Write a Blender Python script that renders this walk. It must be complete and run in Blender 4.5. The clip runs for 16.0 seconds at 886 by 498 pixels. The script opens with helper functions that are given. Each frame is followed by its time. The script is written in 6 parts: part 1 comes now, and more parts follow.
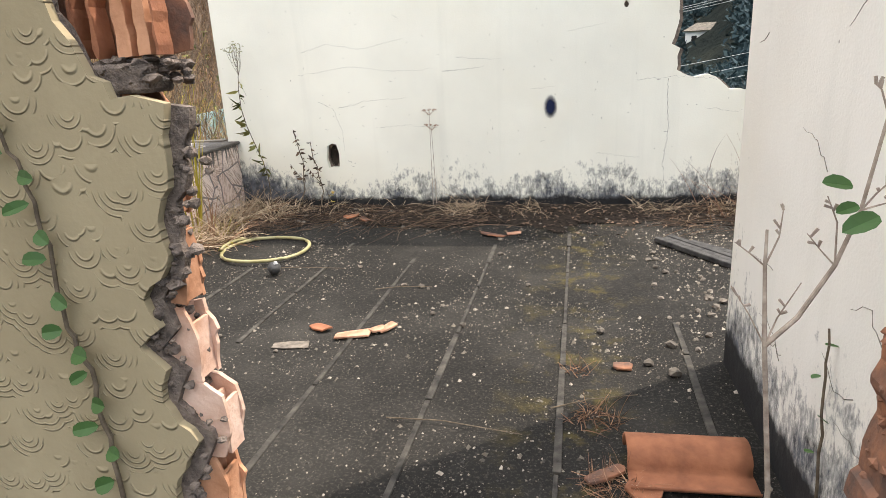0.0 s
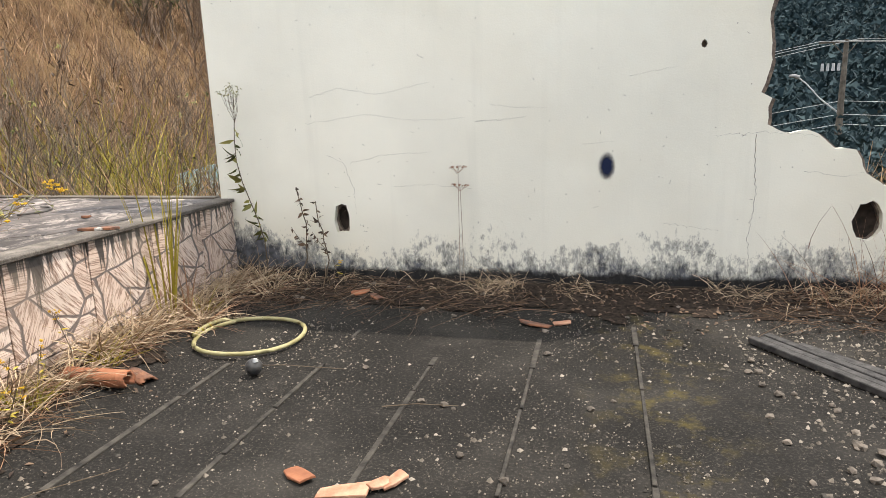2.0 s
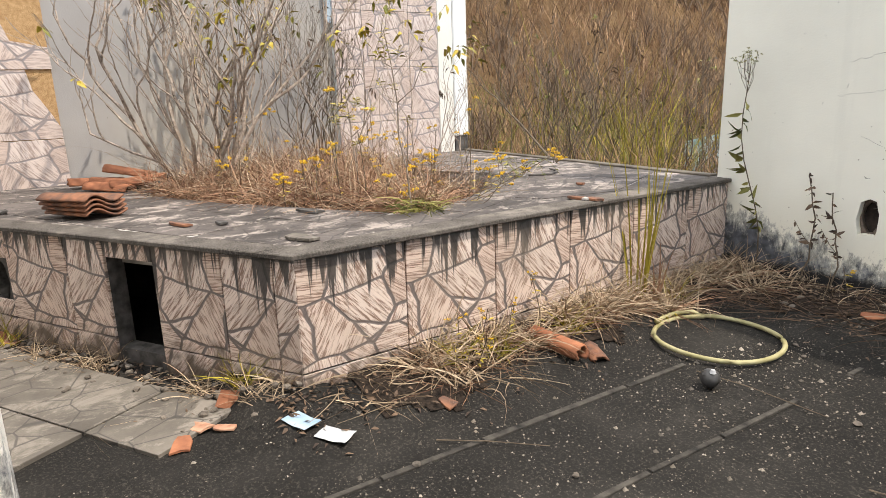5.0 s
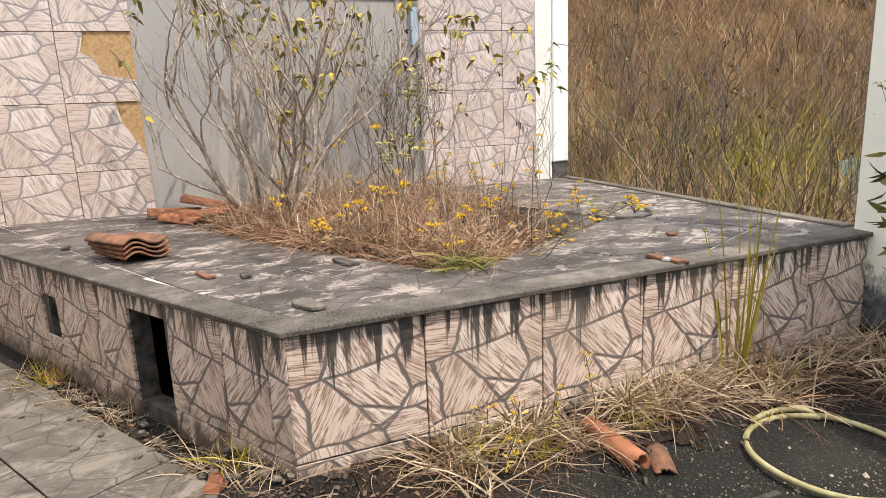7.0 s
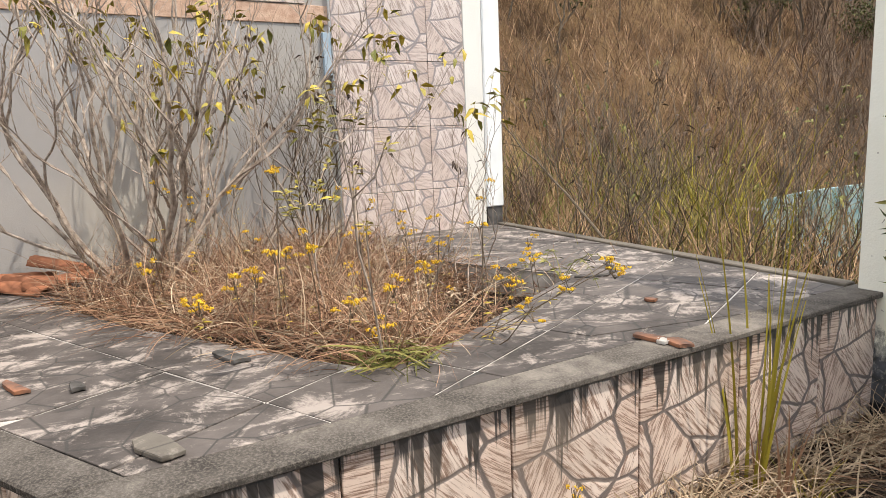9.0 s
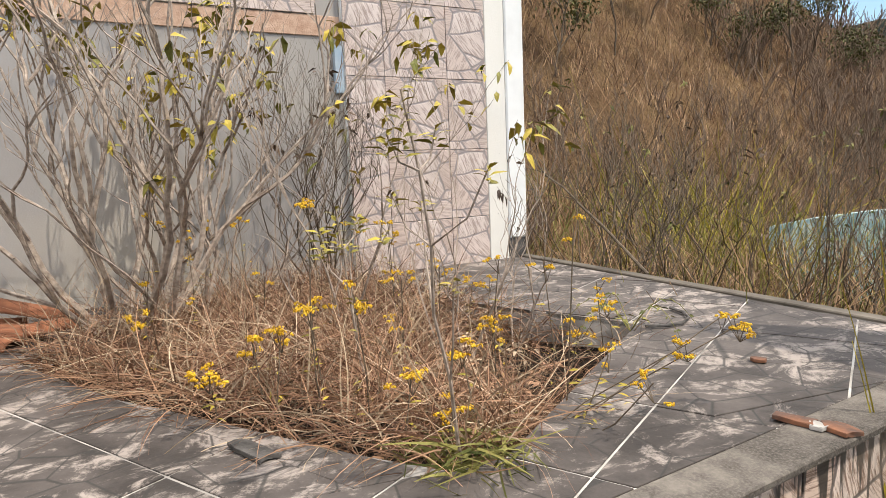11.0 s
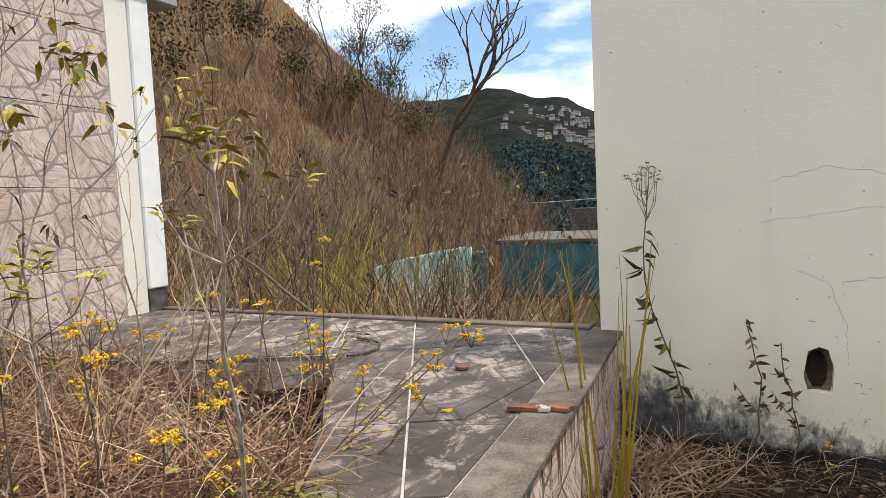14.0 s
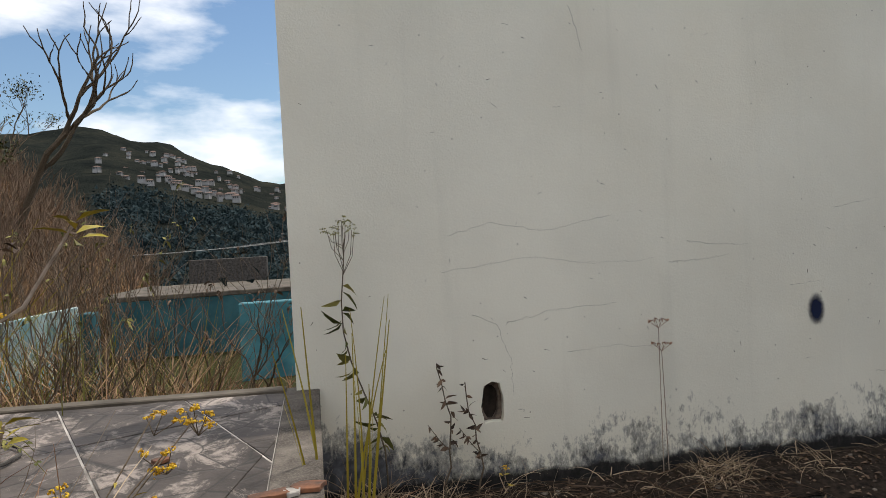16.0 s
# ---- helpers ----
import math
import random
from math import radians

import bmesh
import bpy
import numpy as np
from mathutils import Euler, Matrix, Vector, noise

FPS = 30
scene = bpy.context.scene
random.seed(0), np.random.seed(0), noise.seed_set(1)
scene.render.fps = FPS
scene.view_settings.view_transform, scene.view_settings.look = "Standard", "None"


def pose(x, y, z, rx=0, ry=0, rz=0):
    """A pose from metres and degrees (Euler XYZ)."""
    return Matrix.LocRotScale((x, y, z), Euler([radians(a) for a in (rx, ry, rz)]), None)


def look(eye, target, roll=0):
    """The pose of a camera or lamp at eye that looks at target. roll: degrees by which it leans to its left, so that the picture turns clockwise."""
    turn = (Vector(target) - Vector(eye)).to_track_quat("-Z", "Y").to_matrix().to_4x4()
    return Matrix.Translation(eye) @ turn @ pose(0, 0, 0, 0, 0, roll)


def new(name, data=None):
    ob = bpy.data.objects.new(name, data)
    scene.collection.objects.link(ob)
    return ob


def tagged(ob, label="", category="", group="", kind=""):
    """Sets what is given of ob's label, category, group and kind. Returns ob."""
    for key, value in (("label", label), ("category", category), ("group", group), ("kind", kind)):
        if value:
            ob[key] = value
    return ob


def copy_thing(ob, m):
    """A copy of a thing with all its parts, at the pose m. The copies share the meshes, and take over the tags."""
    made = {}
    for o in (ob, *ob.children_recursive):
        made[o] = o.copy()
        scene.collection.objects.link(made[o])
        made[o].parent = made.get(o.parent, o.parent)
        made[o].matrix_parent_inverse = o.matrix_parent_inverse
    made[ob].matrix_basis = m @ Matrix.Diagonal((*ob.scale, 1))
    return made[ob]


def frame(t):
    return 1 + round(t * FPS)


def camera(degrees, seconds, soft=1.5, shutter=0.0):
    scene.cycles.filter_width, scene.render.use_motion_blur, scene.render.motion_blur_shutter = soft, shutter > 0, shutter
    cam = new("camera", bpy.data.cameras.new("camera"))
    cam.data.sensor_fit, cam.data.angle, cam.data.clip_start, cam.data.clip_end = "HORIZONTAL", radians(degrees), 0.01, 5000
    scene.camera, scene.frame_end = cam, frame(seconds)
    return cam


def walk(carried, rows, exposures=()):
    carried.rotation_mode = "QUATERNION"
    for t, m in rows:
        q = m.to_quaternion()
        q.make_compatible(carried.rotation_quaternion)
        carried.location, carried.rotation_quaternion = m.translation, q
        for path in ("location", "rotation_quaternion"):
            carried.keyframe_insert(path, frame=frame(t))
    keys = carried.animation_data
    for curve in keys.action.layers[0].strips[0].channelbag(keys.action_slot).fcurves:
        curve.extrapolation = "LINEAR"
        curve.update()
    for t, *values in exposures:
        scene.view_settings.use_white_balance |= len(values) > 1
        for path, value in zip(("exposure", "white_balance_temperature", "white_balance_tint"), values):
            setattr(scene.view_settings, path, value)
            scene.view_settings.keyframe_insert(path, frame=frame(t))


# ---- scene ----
cam = camera(69.6, 16.0, 0.8)
PATH = [
    (0, (0.0, 0.337, 1.39), (-0.414, 2.208, 0.817), -3.0),
    (0.5, (-0.062, 0.578, 1.417), (-0.366, 2.502, 0.962), -2.4),
    (1, (-0.134, 0.881, 1.348), (-0.388, 2.821, 0.936), -2.3),
    (1.5, (-0.168, 1.127, 1.345), (-0.509, 3.056, 0.943), -2.0),
    (2, (-0.267, 1.345, 1.342), (-0.749, 3.241, 0.928), -2.0),
    (2.5, (-0.353, 1.48, 1.339), (-0.936, 3.347, 0.923), -1.9),
    (3, (-0.378, 1.618, 1.333), (-1.235, 3.374, 0.906), -1.7),
    (3.5, (-0.373, 1.647, 1.319), (-1.592, 3.172, 0.886), -1.4),
    (4, (-0.359, 1.643, 1.328), (-1.82, 2.936, 0.888), -1.5),
    (4.2, (-0.36, 1.645, 1.338), (-1.887, 2.856, 0.89), -1.6),
    (6.3, (-0.492, 2.11, 1.496), (-2.231, 2.981, 1.031), -2.3),
    (6.5, (-0.553, 2.216, 1.512), (-2.321, 3.03, 1.053), -2.4),
    (7, (-0.643, 2.379, 1.53), (-2.479, 3.044, 1.1), -2.5),
    (7.5, (-0.818, 2.464, 1.539), (-2.674, 3.093, 1.138), -2.0),
    (8, (-1.084, 2.499, 1.546), (-2.898, 3.255, 1.174), -1.8),
    (8.5, (-1.252, 2.592, 1.524), (-3.017, 3.463, 1.17), -2.2),
    (8.7, (-1.344, 2.683, 1.513), (-3.107, 3.565, 1.176), -2.4),
    (10.8, (-2.052, 2.688, 1.564), (-3.768, 3.682, 1.31), -2.2),
    (11, (-2.138, 2.67, 1.544), (-3.876, 3.628, 1.295), -2.3),
    (11.5, (-2.484, 2.656, 1.54), (-4.264, 3.535, 1.298), -2.5),
    (12, (-2.577, 2.628, 1.587), (-4.381, 3.453, 1.329), -2.1),
    (12.5, (-2.794, 2.502, 1.603), (-4.465, 3.578, 1.378), -2.7),
    (13, (-2.786, 2.552, 1.479), (-4.201, 3.958, 1.331), -1.9),
    (13.5, (-2.664, 2.484, 1.475), (-3.835, 4.1, 1.337), -2.7),
    (14, (-2.562, 2.409, 1.454), (-3.417, 4.212, 1.32), -2.7),
    (14.5, (-2.626, 2.458, 1.446), (-3.194, 4.37, 1.296), -2.4),
    (15, (-2.847, 2.477, 1.496), (-3.125, 4.453, 1.366), -2.8),
    (15.5, (-2.987, 2.486, 1.552), (-2.899, 4.481, 1.447), -3.4),
    (16, (-3.0, 2.52, 1.49), (-2.7, 4.47, 1.455), -3.0),
]
walk(cam, [(t, look(eye, target, roll)) for t, eye, target, roll in PATH], [(0.0, 0.98), (1.0, 0.76), (1.5, 0.76), (2.5, 0.68), (3.5, 0.62), (7.0, 0.48), (11.0, 0.32), (13.0, 0.14), (14.5, 0.04), (16.0, -0.40)])

# ---- light ----
SUN_TO = Vector((0.79, 0.61, 0.0)).normalized()
SUN_EL = radians(61)
sun_dir = Vector((SUN_TO.x * math.cos(SUN_EL), SUN_TO.y * math.cos(SUN_EL), math.sin(SUN_EL)))
sun = new("sun", bpy.data.lights.new("sun", "SUN"))
sun.data.energy, sun.data.angle, sun.data.color = 3.4, radians(0.8), (1.0, 0.915, 0.80)
sun.matrix_world = look(sun_dir * 30, (0, 0, 0))
world = bpy.data.worlds.new("world")
scene.world = world
world.use_nodes = True
wn, wl = world.node_tree.nodes, world.node_tree.links
sky = wn.new("ShaderNodeTexSky")
sky.sky_type, sky.sun_disc = "NISHITA", False
sky.sun_elevation, sky.sun_rotation = SUN_EL, math.atan2(SUN_TO.x, SUN_TO.y)
sky.air_density, sky.dust_density, sky.ozone_density = 1.25, 0.1, 4.0
# broken white cloud over the blue
wc = wn.new("ShaderNodeTexCoord")
wm = wn.new("ShaderNodeMapping")
wm.inputs["Scale"].default_value = (1.6, 1.6, 4.5)
cn = wn.new("ShaderNodeTexNoise")
cn.inputs["Scale"].default_value, cn.inputs["Detail"].default_value, cn.inputs["Roughness"].default_value = 1.7, 8, 0.55
cr = wn.new("ShaderNodeValToRGB")
cr.color_ramp.elements[0].position, cr.color_ramp.elements[1].position = 0.425, 0.585
cm = wn.new("ShaderNodeMixRGB")
cm.inputs[2].default_value = (10.4, 10.6, 11.0, 1)
wl.new(wc.outputs["Generated"], wm.inputs["Vector"])
wl.new(wm.outputs["Vector"], cn.inputs["Vector"])
cz = wn.new("ShaderNodeSeparateXYZ")
cb = wn.new("ShaderNodeValToRGB")
for el, (ps, c) in zip([cb.color_ramp.elements[0], cb.color_ramp.elements[1], cb.color_ramp.elements.new(0.5), cb.color_ramp.elements.new(0.6)], ((0.05, 0.60), (0.34, 0.55), (0.13, 0.52), (0.22, 0.38))):
    el.position, el.color = ps, (c, c, c, 1)
ca = wn.new("ShaderNodeMath")
ca.operation = "ADD"
cs = wn.new("ShaderNodeMath")
cs.inputs[1].default_value, cs.operation = 0.5, "SUBTRACT"
wl.new(wc.outputs["Generated"], cz.inputs[0])
wl.new(cz.outputs["Z"], cb.inputs["Fac"])
wl.new(cn.outputs["Fac"], ca.inputs[0])
wl.new(cb.outputs["Color"], ca.inputs[1])
wl.new(ca.outputs[0], cs.inputs[0])
wl.new(cs.outputs[0], cr.inputs["Fac"])
wl.new(cr.outputs["Color"], cm.inputs["Fac"])
wl.new(sky.outputs["Color"], cm.inputs[1])
wl.new(cm.outputs["Color"], wn["Background"].inputs["Color"])
wn["Background"].inputs["Strength"].default_value = 0.15

# ---- materials ----


class Nodes:
    """A small builder round one node material."""

    def __init__(self, name, rough=0.85, spec=0.3):
        self.m = bpy.data.materials.new(name)
        self.m.use_nodes = True
        self.t = self.m.node_tree
        self.b = self.t.nodes["Principled BSDF"]
        self.b.inputs["Roughness"].default_value = rough
        self.b.inputs["Specular IOR Level"].default_value = spec
        self.coord = self.t.nodes.new("ShaderNodeTexCoord")
        self.info = self.t.nodes.new("ShaderNodeObjectInfo")

    def put(self, socket, value):
        if isinstance(value, bpy.types.NodeSocket):
            self.t.links.new(value, socket)
        elif isinstance(value, (tuple, list)) and len(value) == 3 and socket.type == "RGBA":
            socket.default_value = (*value, 1)
        else:
            socket.default_value = value

    def node(self, kind, out=0, props=None, **ins):
        n = self.t.nodes.new("ShaderNode" + kind)
        for k, v in (props or {}).items():
            if k == "operation":
                n.operation = v
            elif k == "feature":
                n.feature = v
            elif k == "wave":
                n.bands_direction = v
            elif k == "dims":
                n.noise_dimensions = v
        for k, v in ins.items():
            self.put(n.inputs[int(k[1:]) if k[0] == "i" and k[1:].isdigit() else k.replace("_", " ")], v)
        return n.outputs[out]

    def math(self, op, a, b=0.0):
        return self.node("Math", props={"operation": op}, i0=a, i1=b)

    def scaled(self, s, vec=None, loc=(0, 0, 0), rot=(0, 0, 0)):
        return self.node("Mapping", Vector=vec or self.coord.outputs["Object"], Scale=s if isinstance(s, tuple) else (s, s, s), Location=loc, Rotation=rot)

    def noise(self, scale, detail=4, vec=None, rough=0.55, dist=0.0):
        return self.node("TexNoise", Vector=vec or self.coord.outputs["Object"], Scale=scale, Detail=detail, Roughness=rough, Distortion=dist)

    def ramp(self, fac, *stops):
        n = self.t.nodes.new("ShaderNodeValToRGB")
        e = n.color_ramp.elements
        while len(e) < len(stops):
            e.new(0.5)
        for el, (p, c) in zip(e, stops):
            el.position = p
            el.color = (*c, 1) if isinstance(c, tuple) else (c, c, c, 1)
        self.put(n.inputs[0], fac)
        return n.outputs[0]

    def mix(self, fac, a, b, mode="MIX"):
        n = self.t.nodes.new("ShaderNodeMixRGB")
        n.blend_type = mode
        for s, v in zip(n.inputs, (fac, a, b)):
            self.put(s, v)
        return n.outputs[0]

    def bump(self, height, strength=0.3, dist=0.01):
        self.put(self.b.inputs["Normal"], self.node("Bump", Strength=strength, Distance=dist, Height=height))
        return self

    def colour(self, c):
        self.put(self.b.inputs["Base Color"], c)
        return self

    def done(self, **kw):
        for k, v in kw.items():
            self.put(self.b.inputs[k.replace("_", " ")], v)
        return self.m


def plain(name, a, b, scale=12.0, rough=0.85, bump=0.3, spec=0.3, vary=0.0):
    n = Nodes(name, rough, spec)
    c = n.ramp(n.noise(scale, 6), (0.3, a), (0.7, b))
    if vary:
        c = n.mix(n.math("MULTIPLY", n.info.outputs["Random"], vary), c, tuple(x * 0.35 for x in a))
    n.colour(c).bump(n.noise(scale * 4, 5), bump, 0.006)
    return n.done()


def wall_paint(name, base, band):
    """Old limewash with black mould that climbs from the foot in blots and streaks. band: its height."""
    n = Nodes(name, 0.9, 0.2)
    pos = n.node("NewGeometry")
    z = n.node("SeparateXYZ", 2, i0=pos)
    big = n.noise(0.9, 5, pos)
    c = n.ramp(big, (0.3, tuple(x * 0.86 for x in base)), (0.65, base))
    # rain streaks
    st = n.noise(1.0, 5, n.scaled((7.0, 7.0, 0.35), pos))
    c = n.mix(n.ramp(st, (0.57, 0.0), (0.9, 0.24)), c, (0.42, 0.42, 0.36))
    warm = n.noise(0.55, 3, n.scaled(1.0, pos, (7, 3, 2)))
    c = n.mix(n.ramp(warm, (0.48, 0.0), (0.75, 0.28)), c, (0.66, 0.56, 0.38))
    # mould: blots whose reach shrinks with height
    blot = n.math("ADD", n.math("MULTIPLY", n.noise(26.0, 9, n.scaled((1, 1, 0.5), pos), 0.78, 0.2), 0.55), n.math("MULTIPLY", n.noise(4.5, 6, pos, 0.65), 0.45))
    wide = n.noise(1.6, 3, n.scaled(1, pos, (3, 1, 5)))
    reach = n.math("DIVIDE", z, n.math("ADD", n.math("MULTIPLY", wide, band * 1.5), band * 0.35))
    lev = n.math("SUBTRACT", blot, n.math("MULTIPLY", reach, 0.27))
    corner = n.math("MULTIPLY", n.ramp(n.math("ABSOLUTE", n.math("ADD", n.node("SeparateXYZ", 0, i0=pos), 3.2)), (0.1, 1.0), (0.8, 0.0)), 0.17)
    lev = n.math("ADD", lev, n.math("MULTIPLY", corner, n.ramp(z, (0.35, 1.0), (1.0, 0.0))))
    mould = n.ramp(lev, (0.305, 0.0), (0.355, 0.5), (0.45, 0.97))
    c = n.mix(mould, c, n.ramp(n.noise(15, 4, pos), (0.3, (0.016, 0.016, 0.018)), (0.75, (0.13, 0.14, 0.165))))
    foot = n.math("SUBTRACT", n.math("ADD", 0.115, n.math("MULTIPLY", n.noise(5, 6, pos, 0.7), 0.15)), z)
    c = n.mix(n.ramp(foot, (0.0, 0.0), (0.035, 0.95)), c, (0.014, 0.013, 0.013))
    # pitted spots
    sp = n.node("TexVoronoi", Vector=pos, Scale=9.0)
    c = n.mix(n.ramp(sp, (0.03, 0.6), (0.05, 0.0)), c, (0.12, 0.10, 0.08))
    n.colour(c)
    fine = n.math("ADD", n.noise(90, 4, pos), n.math("MULTIPLY", n.noise(3.5, 4, pos), 3.0))
    n.bump(fine, 0.22, 0.006)
    return n.done()


def stone_print(name, light, dark, joint, grime):
    """Glazed tile printed with split stone: slabs, grey joints, grain that turns from slab to slab."""
    n = Nodes(name, 0.42, 0.4)
    o = n.scaled((1.0, 1.4, 1.0), None, (0.13, 0.05, 0.31), (0, 0, 0.35))
    w = n.node("Mapping", Vector=o, Scale=(1, 1, 1))
    wob = n.mix(0.06, w, n.node("TexNoise", 1, Vector=o, Scale=4.0, Detail=3.0))
    e = n.node("TexVoronoi", props={"feature": "DISTANCE_TO_EDGE"}, Vector=wob, Scale=3.7)
    cell = n.node("TexVoronoi", 1, Vector=wob, Scale=3.7)
    ang = n.math("MULTIPLY", n.node("SeparateColor", 0, Color=cell), 6.0)
    rot = n.t.nodes.new("ShaderNodeVectorRotate")
    rot.rotation_type = "Z_AXIS"
    n.put(rot.inputs["Vector"], n.node("VectorMath", props={"operation": "SUBTRACT"}, i0=o, i1=n.node("CombineXYZ", i0=0.0, i1=0.0, i2=0.0)))
    n.put(rot.inputs["Angle"], ang)
    grain = n.noise(1.0, 6, n.scaled((8, 95, 8), rot.outputs[0]), 0.65, 0.6)
    tone = n.mix(n.node("SeparateColor", 1, Color=cell), light, tuple(x * y for x, y in zip(light, (0.86, 0.80, 0.76))))
    c = n.mix(n.ramp(grain, (0.40, 1.0), (0.53, 0.0)), tone, dark)
    c = n.mix(n.ramp(e, (0.022, 0.92), (0.038, 0.0)), c, joint)
    if grime:
        pos = n.node("NewGeometry")
        z = n.node("SeparateXYZ", 2, i0=pos)
        drip = n.noise(1.0, 4, n.scaled((24, 24, 1.0), pos), 0.6)
        lev = n.math("ADD", drip, n.math("MULTIPLY", n.math("SUBTRACT", z, 0.70), 0.8))
        c = n.mix(n.ramp(lev, (0.43, 0.0), (0.49, 0.94)), c, (0.035, 0.032, 0.03))
        soil = n.math("SUBTRACT", n.noise(8, 6, pos), n.math("MULTIPLY", z, 1.6))
        c = n.mix(n.ramp(soil, (0.22, 0.0), (0.45, 0.9)), c, (0.10, 0.075, 0.055))
    dirt = n.noise(3.0, 6, n.node("NewGeometry"))
    c = n.mix(n.ramp(dirt, (0.5, 0.0), (0.8, 0.45)), c, (0.30, 0.24, 0.19))
    n.colour(c)
    n.bump(n.math("SUBTRACT", n.ramp(e, (0.0, 0.0), (0.06, 1.0)), n.math("MULTIPLY", grain, 0.3)), 0.35, 0.006)
    return n.done()


def paving(name, a, b, worn, joint):
    """Stone-pattern paving tile, black with grime where it is not scoured pale."""
    n = Nodes(name, 0.75, 0.35)
    pos = n.node("NewGeometry")
    off = n.node("VectorMath", props={"operation": "ADD"}, i0=pos, i1=n.node("CombineXYZ", i0=n.math("MULTIPLY", n.info.outputs["Random"], 9.0), i1=0.0, i2=0.0))
    e = n.node("TexVoronoi", props={"feature": "DISTANCE_TO_EDGE"}, Vector=off, Scale=4.2)
    c = n.ramp(n.noise(2.2, 8, pos, 0.65), (0.38, a), (0.62, b))
    st = n.noise(1.0, 9, n.scaled((6, 4.0, 5), pos, rot=(0, 0, 0.5)), 0.78, 0.5)
    c = n.mix(n.ramp(st, (0.51, 0.0), (0.60, 0.72)), c, worn)
    c = n.mix(n.ramp(e, (0.008, 0.8), (0.02, 0.0)), c, joint)
    c = n.mix(n.math("MULTIPLY", n.info.outputs["Random"], 0.35), c, a)
    n.colour(c).bump(n.math("ADD", n.ramp(e, (0, 0.0), (0.04, 1.0)), n.noise(40, 5, pos)), 0.4, 0.005)
    return n.done()


def tar_floor():
    """Weathered black waterproofing with grit, bare patches and moss."""
    n = Nodes("tar_floor", 0.92, 0.12)
    p = n.coord.outputs["Object"]
    c = n.ramp(n.noise(1.1, 8, p, 0.6), (0.3, (0.008, 0.0073, 0.0066)), (0.5, (0.017, 0.0155, 0.0138)), (0.75, (0.042, 0.038, 0.033)))
    c = n.mix(n.ramp(n.noise(75, 3, p, 0.7), (0.52, 0.0), (0.74, 0.55)), c, (0.10, 0.088, 0.073))
    v = n.node("TexVoronoi", Vector=p, Scale=26.0)
    vc = n.node("TexVoronoi", 1, Vector=p, Scale=26.0)
    keep = n.math("GREATER_THAN", n.node("SeparateColor", 0, Color=vc), 0.70)
    c = n.mix(n.math("MULTIPLY", n.ramp(v, (0.08, 0.9), (0.13, 0.0)), keep), c, (0.17, 0.145, 0.115))
    v2 = n.node("TexVoronoi", Vector=p, Scale=70.0)
    c = n.mix(n.math("MULTIPLY", n.ramp(v2, (0.12, 0.8), (0.2, 0.0)), n.ramp(n.noise(2.5, 5, p), (0.42, 0.0), (0.6, 1.0))), c, (0.14, 0.12, 0.095))
    sx = n.node("SeparateXYZ", 0, i0=p)
    near = n.ramp(n.math("ABSOLUTE", n.math("SUBTRACT", sx, 0.02)), (0.03, 1.0), (0.42, 0.0))
    c = n.mix(n.math("MULTIPLY", near, n.ramp(n.noise(5, 6, p, 0.7), (0.52, 0.0), (0.68, 0.7))), c, (0.10, 0.078, 0.022))
    n.colour(c)
    n.bump(n.math("ADD", n.noise(60, 6, p, 0.7), n.math("MULTIPLY", n.noise(5, 4, p), 2.0)), 0.55, 0.008)
    return n.done()


def scallop_render():
    """Cream textured coat combed in overlapping fans."""
    n = Nodes("scallop_render", 0.9, 0.2)
    p = n.coord.outputs["Object"]
    flat = n.scaled((1, 0.0, 1), p)
    v = n.node("TexVoronoi", Vector=flat, Scale=13.0)
    vp = n.node("TexVoronoi", 2, Vector=flat, Scale=13.0)
    dz = n.math("SUBTRACT", n.node("SeparateXYZ", 2, i0=n.node("VectorMath", props={"operation": "SUBTRACT"}, i0=flat, i1=vp)), 0.0)
    rings = n.math("SINE", n.math("MULTIPLY", v, 34.0))
    low = n.ramp(n.math("MULTIPLY", dz, -30.0), (0.0, 0.0), (0.45, 1.0))
    h = n.math("MULTIPLY", n.math("POWER", n.math("MAXIMUM", rings, 0.0), 3.0), low)
    c = n.ramp(n.noise(2.0, 6, p), (0.3, (0.27, 0.215, 0.13)), (0.7, (0.36, 0.295, 0.185)))
    c = n.mix(n.ramp(n.noise(6.0, 7, p, 0.7), (0.5, 0.0), (0.8, 0.4)), c, (0.20, 0.155, 0.095))
    c = n.mix(n.math("MULTIPLY", h, 0.35), c, (0.24, 0.195, 0.125))
    n.colour(c).bump(n.math("ADD", h, n.math("MULTIPLY", n.noise(60, 4, p), 0.25)), 0.65, 0.006)
    return n.done()


def foliage(name, a, b, rough=0.7, trans=0.0):
    n = Nodes(name, rough, 0.25)
    n.put(n.b.inputs["Base Color"], n.ramp(n.node("NewGeometry", 8), (0.05, a), (0.95, b)))
    return n.done()


def hillside(name, stops, scale, bump):
    n = Nodes(name, 1.0, 0.0)
    p = n.coord.outputs["Object"]
    big, small = n.noise(scale * 0.12, 5, p), n.noise(scale, 8, p, 0.7)
    c = n.ramp(n.math("ADD", n.math("MULTIPLY", big, 0.6), n.math("MULTIPLY", small, 0.4)), *stops)
    n.colour(c).bump(n.noise(scale * 1.5, 6, p, 0.7), 1.0, bump)
    return n.done()


